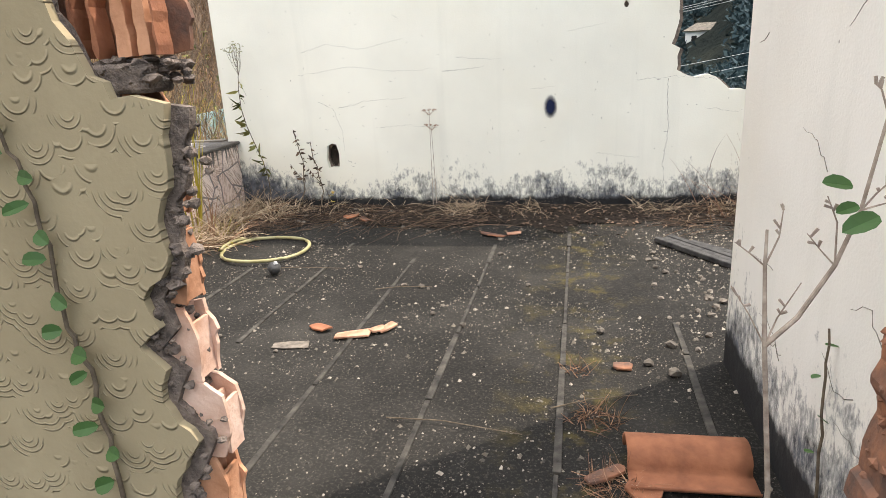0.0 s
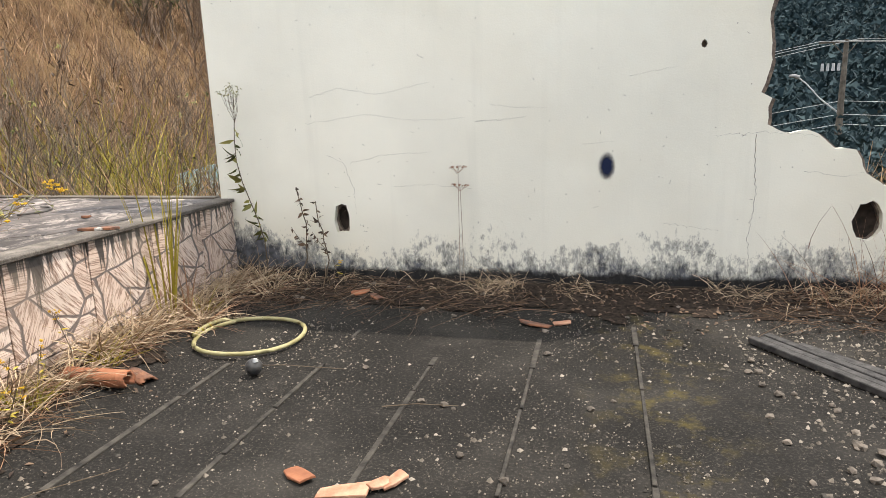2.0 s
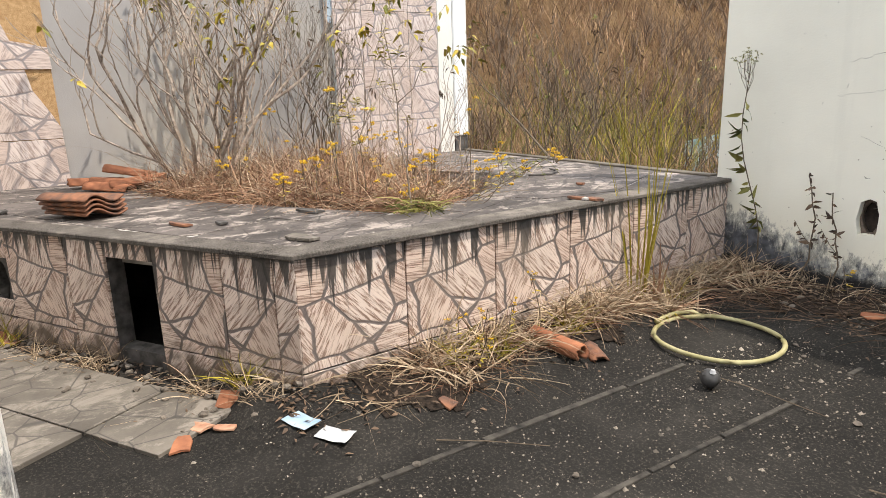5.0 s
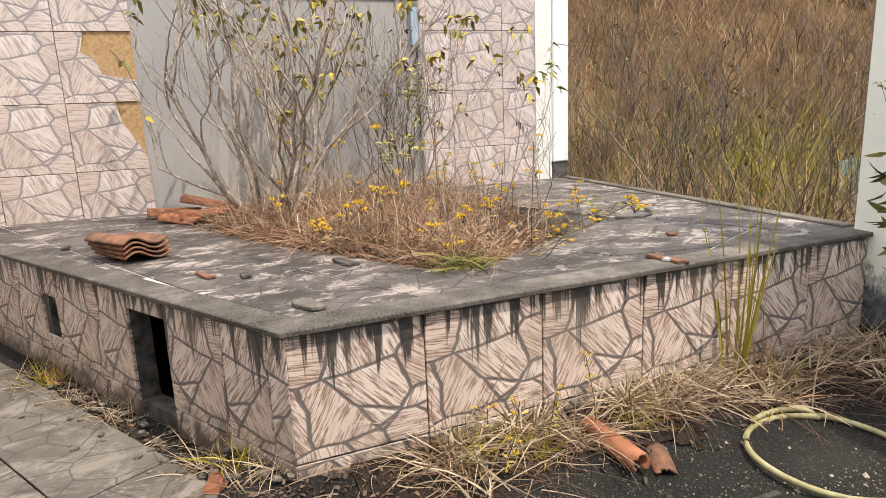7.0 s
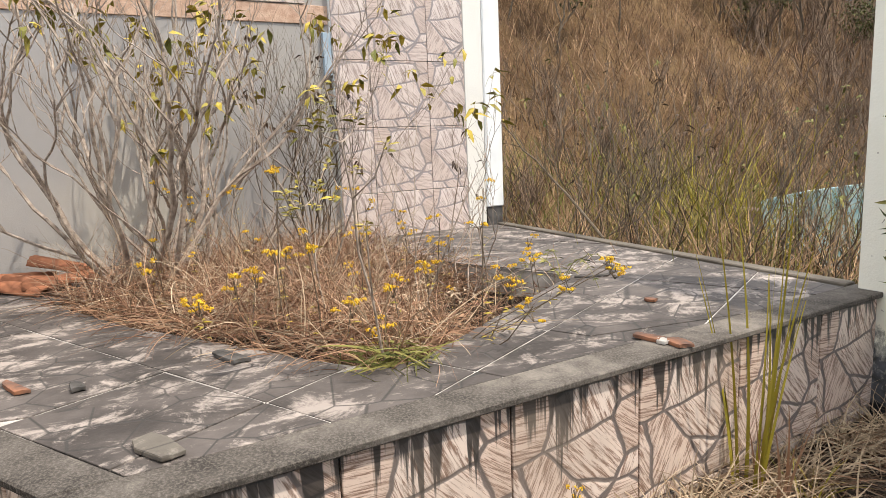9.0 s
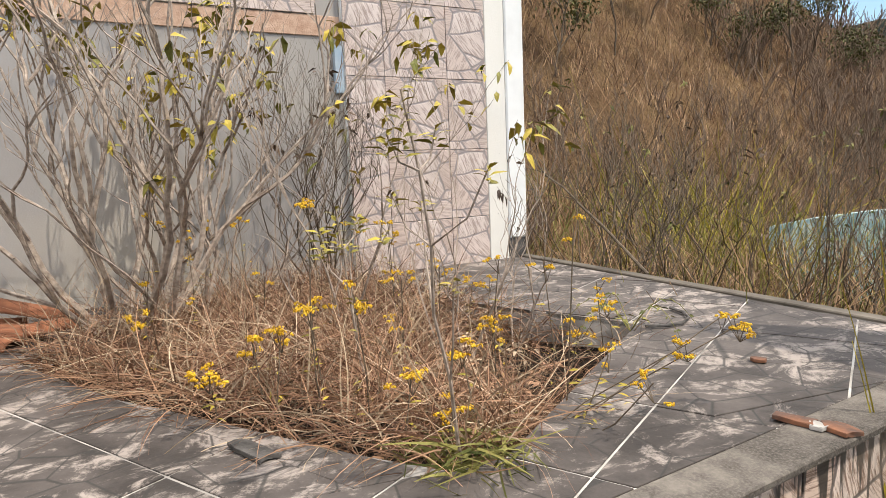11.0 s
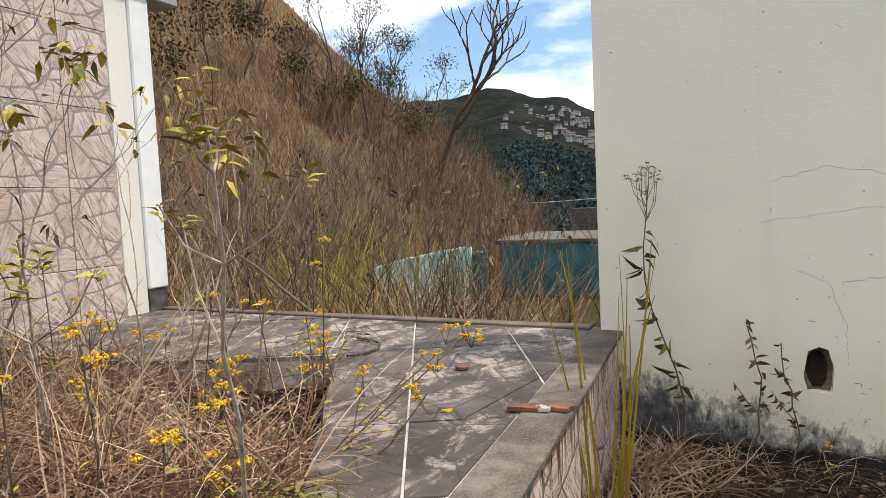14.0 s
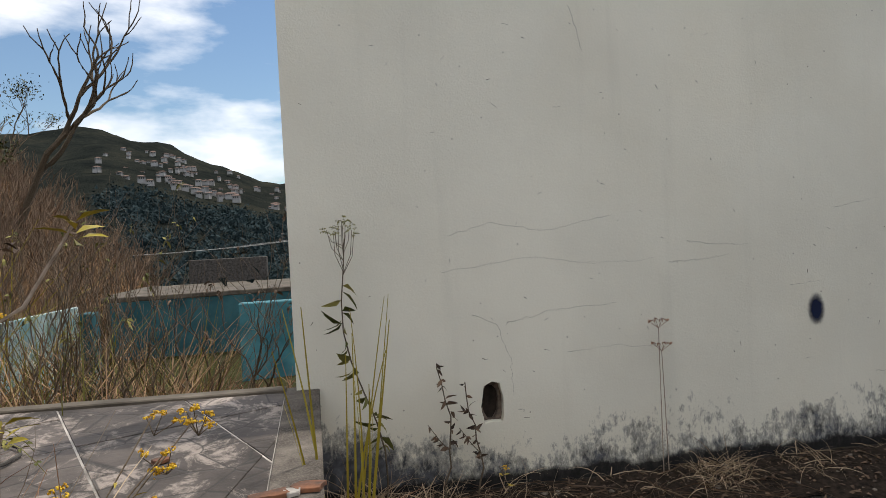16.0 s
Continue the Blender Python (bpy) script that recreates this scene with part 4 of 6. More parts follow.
def soil():
    v, f = [], []
    nu, nv = 44, 40
    mid = sum(BED, Vector((0, 0))) / len(BED)
    for j in range(nv + 1):
        for i in range(nu + 1):
            x, y = -6.75 + 3.35 * i / nu, 2.15 + 3.05 * j / nv
            v.append((x, y, bed_z(x, y)))
    for j in range(nv):
        for i in range(nu):
            k = j * (nu + 1) + i
            x, y = -6.75 + 3.35 * (i + 0.5) / nu, 2.15 + 3.05 * (j + 0.5) / nv
            if all((mid - a).dot(n) * (Vector((x, y)) - a + (mid - a).normalized() * 0.12).dot(n) > 0 for a, n in ((a, Vector(((b - a).y, -(b - a).x))) for a, b in zip(BED, BED[1:] + BED[:1]))):
                f.append((k, k + 1, k + nu + 2, k + nu + 1))
    o = mesh("soil", v, f, M_SOIL, None, "dry litter-covered soil", True)
    o.parent = PL
    return place(o)


soil()

# ---- patio of paving before the planter ----
PATIO = empty("patio_paving", -4.2, 1.0, 0.0, 0, label="worn pale stone-pattern patio tiles", category="paving", kind="structure")
for i in range(9):
    for j in range(6):
        a, d = -0.2 + 0.46 * i, -0.16 - 0.46 * j
        pts = [uv(a, d), uv(a + 0.452, d), uv(a + 0.452, d - 0.452), uv(a, d - 0.452)]
        if pts[0].x > -3.0:
            continue
        t = part("paving_tile", slab([tuple(p) for p in pts], -0.02, 0.022 + rw.uniform(-0.002, 0.002), 0.002), M_PATIO, PATIO)
        t.matrix_basis = PATIO.matrix_world.inverted() @ t.matrix_basis

# ---- ground beyond, bank and hills ----
def far_ground():
    v, f = [], []
    rings = [0.0, 6.9, 9, 12, 17, 25, 40, 70, 130, 260, 500, 1000, 2500]
    n = 72
    for k, d in enumerate(rings):
        for i in range(n):
            a = 2 * math.pi * i / n
            z = -0.75 if d < 14 else -1.5
            v.append((d * math.sin(a) - 1.5, d * math.cos(a) + 1.5, z - (0.02 * d if d > 40 else 0) * 0.3))
    for k in range(len(rings) - 1):
        for i in range(n):
            j = (i + 1) % n
            f.append((k * n + i, k * n + j, (k + 1) * n + j, (k + 1) * n + i))
    return tagged(mesh("ground", v, f, M_GROUND, smooth=True), "rough grassy ground below the terrace", "ground", kind="structure")


far_ground()


def bank_h(x, y):
    """Height of the steep dry bank."""
    base = -8.4 - 0.105 * (y - 6)
    h = -1.7 + 0.95 * max(0.0, base - x)
    end = 1.0 - max(0.0, min(1.0, (y - 36) / 14.0))
    h = -1.7 + (h + 1.7) * end
    k = min(1.0, max(0.0, (base - x) / 1.5))
    ledge = 0.40 * noise.noise((x * 0.25, y * 0.25, 2)) + 0.34 * noise.noise((x * 0.7, y * 0.7, 5)) + 0.16 * noise.noise((x * 2.3, y * 2.3, 9))
    return h + k * ledge * 1.3


def bank():
    v, f = [], []
    xs = [-7.4 - 0.3 * i for i in range(120)]
    ys = [-14 + 0.3 * i for i in range(220)]
    for y in ys:
        for x in xs:
            v.append((x, y, bank_h(x, y)))
    w = len(xs)
    for j in range(len(ys) - 1):
        for i in range(w - 1):
            f.append((j * w + i, j * w + i + 1, (j + 1) * w + i + 1, (j + 1) * w + i))
    return tagged(mesh("bank", v, f, M_BANK, smooth=True), "steep bank of dry brown grass", "bank", kind="structure")


bank()


def hills():
    """Wooded hills round the valley."""
    prof = [(-180, 9), (-60, 10), (-30, 8.8), (-24, 9.4), (-19.4, 9.8), (-15, 8.9), (-11, 7.2), (-6, 5.6), (-3, 5.2), (1, 4.6), (5, 5.0), (9, 7.5), (14, 11), (25, 14), (45, 12), (90, 8), (180, 9)]

    def elev(a):
        for (a0, e0), (a1, e1) in zip(prof, prof[1:]):
            if a0 <= a <= a1:
                t = (a - a0) / (a1 - a0)
                return e0 + (e1 - e0) * (3 * t * t - 2 * t ** 3)
        return 9
    v, f = [], []
    n, m = 360, 26
    for j in range(m + 1):
        t = j / m
        for i in range(n):
            a = -180 + 360 * i / n
            right = max(0.0, min(1.0, (a - 2) / 10)) if a < 120 else 0.0
            d0, d1 = 75 - 30 * right, 950 - 560 * right
            d = d0 + (d1 - d0) * t
            top = math.tan(radians(elev(a))) * d1
            lo_z = -5.5 + 1.5 * right
            hh = lo_z + (top - lo_z) * (t ** (1.25 - 0.05 * right))
            x, y = d * math.sin(radians(a)), d * math.cos(radians(a))
            hh += (noise.noise((x * 0.010, y * 0.010, 0)) * 14 + noise.noise((x * 0.04, y * 0.04, 4)) * 5) * (0.35 + 0.65 * t) * (1 - 0.55 * right) * min(1, t * 3)
            v.append((x, y, hh))
    for j in range(m):
        for i in range(n):
            k = (i + 1) % n
            f.append((j * n + i, j * n + k, (j + 1) * n + k, (j + 1) * n + i))
    return tagged(mesh("backdrop", v, f, M_FOREST, smooth=True), "far wooded hills under a cloudy sky", "hills", kind="structure")


hills()


def far_woods():
    """Crowns of the woods on the slopes, each a loose clump of leaf sprays."""
    r = random.Random(55)
    v, f = [], []
    hill = bpy.data.objects["backdrop"].data.vertices
    n, m = 360, 26

    def crown(c, s0, k, leaf):
        for _ in range(k):
            q = Vector((r.gauss(0, 0.45), r.gauss(0, 0.45), abs(r.gauss(0.2, 0.5)))) * s0 + c
            a = Vector((r.uniform(-1, 1), r.uniform(-1, 1), r.uniform(-1, 1))) * s0 * leaf
            e = Vector((r.uniform(-1, 1), r.uniform(-1, 1), r.uniform(-1, 1))) * s0 * leaf
            b = len(v)
            v.extend((q + a, q + e, q - a * 0.8))
            f.append((b, b + 1, b + 2))

    for _ in range(8500):
        a = r.uniform(3, 34) if r.random() < 0.7 else r.uniform(-20, 4)
        t = r.random() ** 1.4 * 0.97
        fi, fj = (a + 180), t * m
        i0, j0 = int(fi) % n, int(fj)
        p00, p10 = hill[j0 * n + i0].co, hill[j0 * n + (i0 + 1) % n].co
        p01 = hill[(j0 + 1) * n + i0].co
        c = p00 + (p10 - p00) * (fi - int(fi)) + (p01 - p00) * (fj - j0)
        d = math.hypot(c.x, c.y)
        if a < 4 and d > 330:
            continue
        if 8 < a < 12 and d < 135:
            continue
        crown(c, r.uniform(0.7, 1.5) * (1 + d / 210), 36, 0.30)
    for _ in range(420):
        a, d = radians(r.uniform(-17, 34)), r.uniform(24, 80)
        crown(Vector((d * math.sin(a), d * math.cos(a), -1.9)), r.uniform(0.7, 1.7), 170, 0.15)
    tagged(mesh("far_woods", v, f, M_WOODS), "dark green woods covering the far slopes, tinted blue for haze", "woods", kind="stuff")


far_woods()


def litter_bed():
    """Dark litter and soil drifted against the wall and the planter."""
    v, f, idx = [], [], {}
    st = 0.05
    for i in range(-66, 42):
        for j in range(44, 120):
            x, y = i * st, j * st
            if y > 5.93 or x < -3.04 - 0.048 * (y - 2.58) + 0.0:
                continue
            e = 0.13 * noise.noise((x * 2.2, y * 2.2, 4)) + 0.07 * noise.noise((x * 8, y * 8, 4))
            if y > 5.42 + e * 1.6 or (y > 2.75 + e and x < -3.04 - 0.048 * (y - 2.58) + 0.38 + e * 1.4):
                idx[i, j] = len(v)
                v.append((x, y, floor_z(x, y) + 0.006 + 0.014 * abs(noise.noise((x * 9, y * 9, 6)))))
    for (i, j), k in idx.items():
        q = [idx.get(c) for c in ((i, j), (i + 1, j), (i + 1, j + 1), (i, j + 1))]
        if None not in q:
            f.append(tuple(q))
    tagged(mesh("litter_bed", v, f, M_SOIL, smooth=True), "dark soil and litter drifted along the walls", "soil", kind="stuff")


litter_bed()

# ---- vegetation ----
TAU = 2 * math.pi


def tangle(name, spots, count, length, width, material, seed, label, lean=1.0, zfun=None, droop=0.9, up=0.7):
    """Dry grass thrown together: many bent stalks. spots: (x, y, spread, weight)."""
    s = Strands(seed)
    r = s.r
    total = sum(w for *_, w in spots)
    for x, y, sp, w in spots:
        for _ in range(int(count * w / total)):
            a, d = r.uniform(0, TAU), sp * math.sqrt(r.random())
            px, py = x + d * math.cos(a), y + d * math.sin(a)
            z = zfun(px, py) if zfun else 0
            b = r.uniform(0, TAU)
            L = length * r.uniform(0.35, 1.15)
            s.blade((px, py, z), (lean * math.cos(b), lean * math.sin(b), up * r.uniform(0.3, 1.4)), L, width * r.uniform(0.6, 1.3), droop * r.uniform(0.3, 1.5), 5, 0.9)
    return tagged(s.done(name, material), label, "grass", kind="stuff")


def in_bed(r):
    mid = sum(BED, Vector((0, 0))) / len(BED)
    while True:
        p = Vector((r.uniform(-6.62, -3.58), r.uniform(2.3, 5.05)))
        if all((mid - a).dot(n) * (p - a).dot(n) > 0 for a, n in ((a, Vector(((b - a).y, -(b - a).x))) for a, b in zip(BED, BED[1:] + BED[:1]))):
            return p


def bed_grass(name, count, material, seed, length, label, lean, up, width, near=None):
    s = Strands(seed)
    r = s.r
    for _ in range(count):
        p = in_bed(r)
        if not near and (p.x + 4.40) ** 2 / 0.40 + (p.y - 4.50) ** 2 / 0.22 < 1 and r.random() < 0.8:
            continue
        if near:
            p = Vector((r.gauss(near[0], near[2]), r.gauss(near[1], near[2])))
        b = r.uniform(0, TAU)
        s.blade((p.x, p.y, bed_z(p.x, p.y) - 0.02 + r.uniform(0, 0.14)), (lean * math.cos(b), lean * math.sin(b), up * r.uniform(0.1, 1.3)), length * r.uniform(0.4, 1.2), width * r.uniform(0.5, 1.3), r.uniform(0.2, 1.6), 5, 1.1)
    return tagged(s.done(name, material), label, "grass", kind="stuff")


bed_grass("dry_grass", 8500, M_DRY, 1, 0.42, "tangle of brown dry stalks filling the planter", 1.0, 0.95, 0.006)
bed_grass("dry_grass", 1500, M_DRY_PALE, 2, 0.42, "bleached straw stalks in the planter", 1.0, 0.9, 0.0055)
bed_grass("dry_grass", 1700, M_DRY, 6, 0.5, "upright brown stalks in the planter", 0.5, 1.2, 0.005)
bed_grass("dry_grass", 1100, M_DRY_PALE, 3, 0.58, "upright pale stalks in the planter", 0.35, 1.2, 0.006)
bed_grass("green_weeds", 260, M_GREEN, 4, 0.22, "low green weeds at the planter's edge", 0.9, 0.6, 0.010, (-3.60, 3.56, 0.09))


def grow(s, leaves, tips, p, d, length, rad, depth, r, spread, up):
    """A branch that bends, forks and thins."""
    pts = [Vector(p)]
    d = Vector(d).normalized()
    n = 5
    for i in range(n):
        d = (d + Vector((r.uniform(-1, 1), r.uniform(-1, 1), r.uniform(-0.5, 0.8) + up * 0.25)) * 0.25).normalized()
        pts.append(pts[-1] + d * (length / n))
    s.tube(pts, rad, rad * 0.62, 5 if rad > 0.006 else 3)
    if depth == 0:
        tips.append((pts[-1], d))
        return
    for i in range(r.choice((2, 2, 3))):
        k = r.choice((3, 4, 5)) if i else 5
        a = r.uniform(0, TAU)
        nd = (d + Vector((math.cos(a), math.sin(a), r.uniform(-0.2, 0.6))) * spread).normalized()
        grow(s, leaves, tips, pts[k], nd, length * r.uniform(0.55, 0.85), rad * 0.62, depth - 1, r, spread, up)


def shrub(x, y, z, stems, seed, height, rad, depth, leaf_n, label, leaf_mat, leaf_len=0.07, spread=0.55, lean=0.55, bark=None, name="woody_shrub"):
    T = empty(name, x, y, z, label=label, category="shrub")
    r = random.Random(seed)
    s, lv, tips = Strands(seed), Strands(seed + 1), []
    for i in range(stems):
        s = Strands(seed + 10 + i)
        a = TAU * i / stems + r.uniform(-0.5, 0.5)
        base = Vector((x + 0.05 * math.cos(a), y + 0.05 * math.sin(a), z))
        grow(s, lv, tips, base, (lean * math.cos(a), lean * math.sin(a), 1.0), height * r.uniform(0.35, 0.5), rad * r.uniform(0.7, 1.1), depth, r, spread, 0.7)
        s.done("stem", bark or M_BARK, T)
    r.shuffle(tips)
    for p, d in tips[:leaf_n]:
        for _ in range(r.choice((2, 3, 5))):
            lv.leaf(p - d * r.uniform(0, 0.08), (r.uniform(-1, 1), r.uniform(-1, 1), r.uniform(-1.1, 0.3)), leaf_len * r.uniform(0.6, 1.3), leaf_len * r.uniform(0.3, 0.5))
    if lv.v:
        lv.done("foliage", leaf_mat, T)
    return T


shrub(-5.86, 2.84, 0.60, 11, 5, 2.15, 0.024, 4, 60, "half-bare grey-brown shrub with a few yellowing leaves", M_LEAF, 0.105, 0.66, 0.85)
shrub(-5.90, 3.08, 0.60, 7, 9, 1.9, 0.017, 4, 44, "half-bare grey-brown shrub with a few yellowing leaves", M_LEAF, 0.09, 0.55, 0.6)
shrub(-6.52, 4.12, 0.60, 16, 12, 1.5, 0.008, 4, 24, "dark withered bush standing against the tiled wall", M_BROWN, 0.06, 0.7, 0.4, M_STEM)
shrub(-4.75, 4.15, 0.50, 3, 15, 1.7, 0.008, 3, 26, "slim shrub with drooping green leaves in the planter", M_LEAF, 0.085, 0.35, 0.2)
shrub(-5.35, 3.75, 0.60, 4, 19, 1.7, 0.009, 3, 26, "thin leggy shrub with yellow-green tips", M_LEAF, 0.08, 0.4, 0.35)
shrub(-4.95, 4.62, 0.55, 5, 23, 1.0, 0.007, 3, 6, "small bare twiggy bush by the back of the bed", M_BROWN, 0.05, 0.6, 0.7)
shrub(-6.35, 3.45, 0.60, 5, 27, 1.5, 0.009, 3, 14, "half-bare grey-brown shrub with a few yellowing leaves", M_LEAF, 0.08, 0.5, 0.5)


def tufted_sapling(x, y, z, top, seed):
    """A lean sapling whose bare branches end in whorls of narrow yellow-green leaves."""
    T = empty("tufted_sapling", x, y, z, label="lean sapling with whorls of yellow-green leaves at its tips", category="sapling")
    r = random.Random(seed)
    base, tip = Vector((x, y, z)), Vector(top)
    pts = [base.lerp(tip, i / 6) + Vector((r.uniform(-0.012, 0.012), r.uniform(-0.012, 0.012), 0)) for i in range(7)]
    s = Strands(seed)
    s.tube(pts, 0.0065, 0.003, 6)
    s.done("trunk", M_BARK, T)
    ends = [pts[-1]]
    for k, (dx, dy, dz) in ((3, (-0.14, 0.05, 0.26)), (4, (0.17, 0.06, 0.18)), (4, (-0.12, -0.04, 0.12)), (5, (0.05, -0.10, 0.08)), (2, (0.14, -0.06, 0.28)), (5, (-0.06, 0.08, 0.10))):
        b = Strands(seed + 3 + k)
        e = pts[k] + Vector((dx, dy, dz)) * r.uniform(0.85, 1.15)
        b.tube([pts[k], pts[k].lerp(e, 0.5) + Vector((dx * 0.15, dy * 0.15, -0.02)), e], 0.0038, 0.002, 5)
        b.done("branch", M_BARK, T)
        ends.append(e)
    for i, e in enumerate(ends):
        lv = Strands(seed + 30 + i)
        for q in range(17 if i == 0 else r.choice((7, 9, 12))):
            a = q * 2.4
            p = e - Vector((0, 0, 0.011 * q * (0.9 if i == 0 else 0.5)))
            lv.leaf(p, (math.cos(a), math.sin(a), r.uniform(0.1, 0.7)), r.uniform(0.035, 0.06), r.uniform(0.011, 0.017), 0.3)
        lv.done("leaf_tuft", M_REED, T)


tufted_sapling(-3.66, 3.56, 0.60, (-3.50, 3.33, 1.73), 411)
tufted_sapling(-4.35, 3.55, 0.58, (-4.22, 3.40, 1.42), 431)


def leaning_branch(a, b, seed):
    """A long bare branch propped over the back kerb."""
    T = empty("dead_branch", *a, label="long bare dead branch leaning over the back kerb", category="branch")
    r = random.Random(seed)
    a, b = Vector(a), Vector(b)
    s = Strands(seed)
    pts = [a.lerp(b, i / 7) + Vector((0, r.uniform(-0.02, 0.02), r.uniform(-0.03, 0.03))) for i in range(8)]
    s.tube(pts, 0.013, 0.005, 6)
    s.done("limb", M_STEM, T)
    tw = Strands(seed + 1)
    for _ in range(22):
        k = r.randint(2, 6)
        p = pts[k].lerp(pts[k + 1], r.random())
        e = p + Vector((r.uniform(-0.35, 0.05), r.uniform(-0.15, 0.15), r.uniform(-0.05, 0.32)))
        tw.tube([p, p.lerp(e, 0.5) + Vector((0.02, 0, 0.01)), e], 0.004, 0.0015, 3)
    tw.done("twigs", M_STEM, T)


leaning_branch((-5.45, 6.22, 0.74), (-7.5, 6.55, 1.75), 451)


def flower_plant(x, y, z, h, seed, heads=4, rad=0.022, top_at=None):
    """A yellow-flowered weed: stalk, forks, clustered heads, a few narrow leaves."""
    T = empty("yellow_flower_weed", x, y, z, label="straggly weed with clustered yellow flower heads", category="wildflower", group="yellow weeds in the planter")
    r = random.Random(seed)
    s, lv = Strands(seed), Strands(seed + 3)
    top = Vector((x + r.uniform(-0.10, 0.10), y + r.uniform(-0.10, 0.10), z + h))
    if top_at:
        top = Vector(top_at)
    mid = (Vector((x, y, z)) + top) / 2 + Vector((r.uniform(-0.04, 0.04), r.uniform(-0.04, 0.04), 0))
    s.tube([Vector((x, y, z)), mid, top], 0.003, 0.002, 4)
    for i in range(heads):
        a = r.uniform(0, TAU)
        e = top + Vector((0.055 * math.cos(a) * r.random() ** 0.5 * 1.4, 0.055 * math.sin(a) * 1.2 * r.random(), r.uniform(-0.05, 0.03)))
        s.tube([top - Vector((0, 0, 0.06)), e], 0.002, 0.0014, 3)
        f = Strands(seed * 17 + i)
        for _ in range(4):
            f.puff(e + Vector((r.uniform(-1, 1), r.uniform(-1, 1), r.uniform(-0.3, 0.4))) * rad, rad * 0.6, 8)
        f.done("flower_head", M_FLOWER, T)
    for i in range(6):
        q = Vector((x, y, z)).lerp(top, r.uniform(0.2, 0.8))
        a = r.uniform(0, TAU)
        lv.leaf(q, (math.cos(a), math.sin(a), 0.2), 0.045, 0.010)
    s.done("stalk", M_STEM, T)
    lv.done("foliage", M_LEAF, T)


def dry_fern(x, y, z, seed, mat, label):
    T = empty("fern", x, y, z, label=label, category="fern")
    r = random.Random(seed)
    for k in range(5):
        s = Strands(seed * 7 + k)
        a = TAU * k / 5 + r.uniform(-0.4, 0.4)
        d = Vector((math.cos(a), math.sin(a), 0))
        pts = [Vector((x, y, z)) + d * (0.05 * i) + Vector((0, 0, 0.16 * math.sin(i * 0.45))) for i in range(8)]
        s.tube(pts, 0.003, 0.0012, 3)
        sd = Vector((-d.y, d.x, 0))
        for i in range(1, 8):
            for q in (-1, 1):
                s.leaf(pts[i], sd * q + d * 0.4, 0.075 * (1 - i / 9), 0.016)
        s.done("frond", mat, T)


dry_fern(-4.15, 4.05, 0.60, 61, M_DRY, "rust-brown dried fern in the planter")
dry_fern(-4.45, 4.1, 0.62, 62, M_DRY_PALE, "bleached dead fern in the planter")
dry_fern(-4.42, 4.98, 0.70, 63, M_GREEN, "small green fern at the planter's back corner")
rf = random.Random(31)
for i in range(26):
    p = in_bed(rf)
    flower_plant(p.x, p.y, bed_z(p.x, p.y) - 0.02, rf.uniform(0.25, 0.8), 100 + i, rf.choice((2, 3, 4)), rf.uniform(0.016, 0.022))
for i, (x, y, h) in enumerate([(-3.75, 3.72, 0.36), (-3.95, 3.95, 0.42), (-4.1, 4.3, 0.5), (-3.66, 3.5, 0.2), (-4.3, 3.2, 0.33), (-4.5, 3.35, 0.4), (-4.95, 2.85, 0.35), (-3.85, 3.45, 0.3), (-5.2, 4.3, 0.5), (-4.2, 4.7, 0.5)]):
    flower_plant(x, y, bed_z(x, y) - 0.02, h, 200 + i, 5, 0.021)

# long stems from the bed's corner that lean out over the paving
for i, (tp, n) in enumerate([((-3.46, 4.50, 1.0), 7), ((-3.50, 4.30, 0.96), 5), ((-3.62, 4.62, 0.98), 3), ((-3.42, 4.06, 0.90), 4), ((-3.70, 4.15, 0.9), 3)]):
    flower_plant(-3.80 + 0.03 * i, 3.75 + 0.05 * i, 0.6, 0.6, 260 + i, n, 0.017, tp)
flower_plant(-4.30, 2.98, 0.70, 0.22, 270, 8, 0.02)

# ---- weeds along the foot of bench and wall ----
def bench_x(y):
    return -3.04 - 0.048 * (y - 2.58)


rg = random.Random(46)
spots = [(bench_x(y) + 0.05 + abs(rg.gauss(0, 0.13)), y + rg.uniform(-0.09, 0.09), rg.uniform(0.03, 0.10), w * rg.uniform(0.4, 1.5))
         for y, w in ((3.2, 0.5), (3.35, 0.9), (3.6, 1.3), (3.85, 0.7), (4.15, 0.9), (4.4, 1.5), (4.6, 1.4), (4.9, 1.2), (5.2, 0.9), (5.5, 1.1), (5.75, 1.2)) for _ in range(4)]
tangle("dry_grass", spots, 1700, 0.38, 0.0085, M_DRY_PALE, 41, "bleached dry grass along the foot of the planter", 0.8, floor_z, 0.9, 0.9)
tangle("dry_grass", spots, 1300, 0.34, 0.006, M_DRY, 42, "brown dry stalks along the foot of the planter", 1.0, floor_z, 0.7, 0.5)
wall_spots = [(x, 5.80, 0.16, w) for x, w in ((-2.9, 1.6), (-2.6, 1.3), (-2.25, 0.8), (-1.9, 0.5), (-1.5, 0.3), (-1.05, 2.0), (-0.95, 1.4), (-0.45, 1.1), (0.1, 0.3), (0.55, 0.8), (0.9, 0.9), (1.2, 1.4), (1.5, 1.5), (1.8, 1.4))]
tangle("dry_grass", wall_spots, 1150, 0.30, 0.005, M_DRY_PALE, 43, "collapsed pale grass tufts at the wall foot", 0.9, floor_z, 1.6, 1.0)
tangle("dead_twigs", [(x, 5.6, 0.28, 1) for x in (-2.7, -2.3, -1.9, -1.5, -1.0, 0.9, 1.3, 1.7)] + [(-2.9, 5.2, 0.25, 1.2)], 900, 0.42, 0.006, M_BROWN, 44, "dead twigs and stalks lying along the wall", 1.0, lambda x, y: floor_z(x, y) + 0.015, 0.15, 0.05)
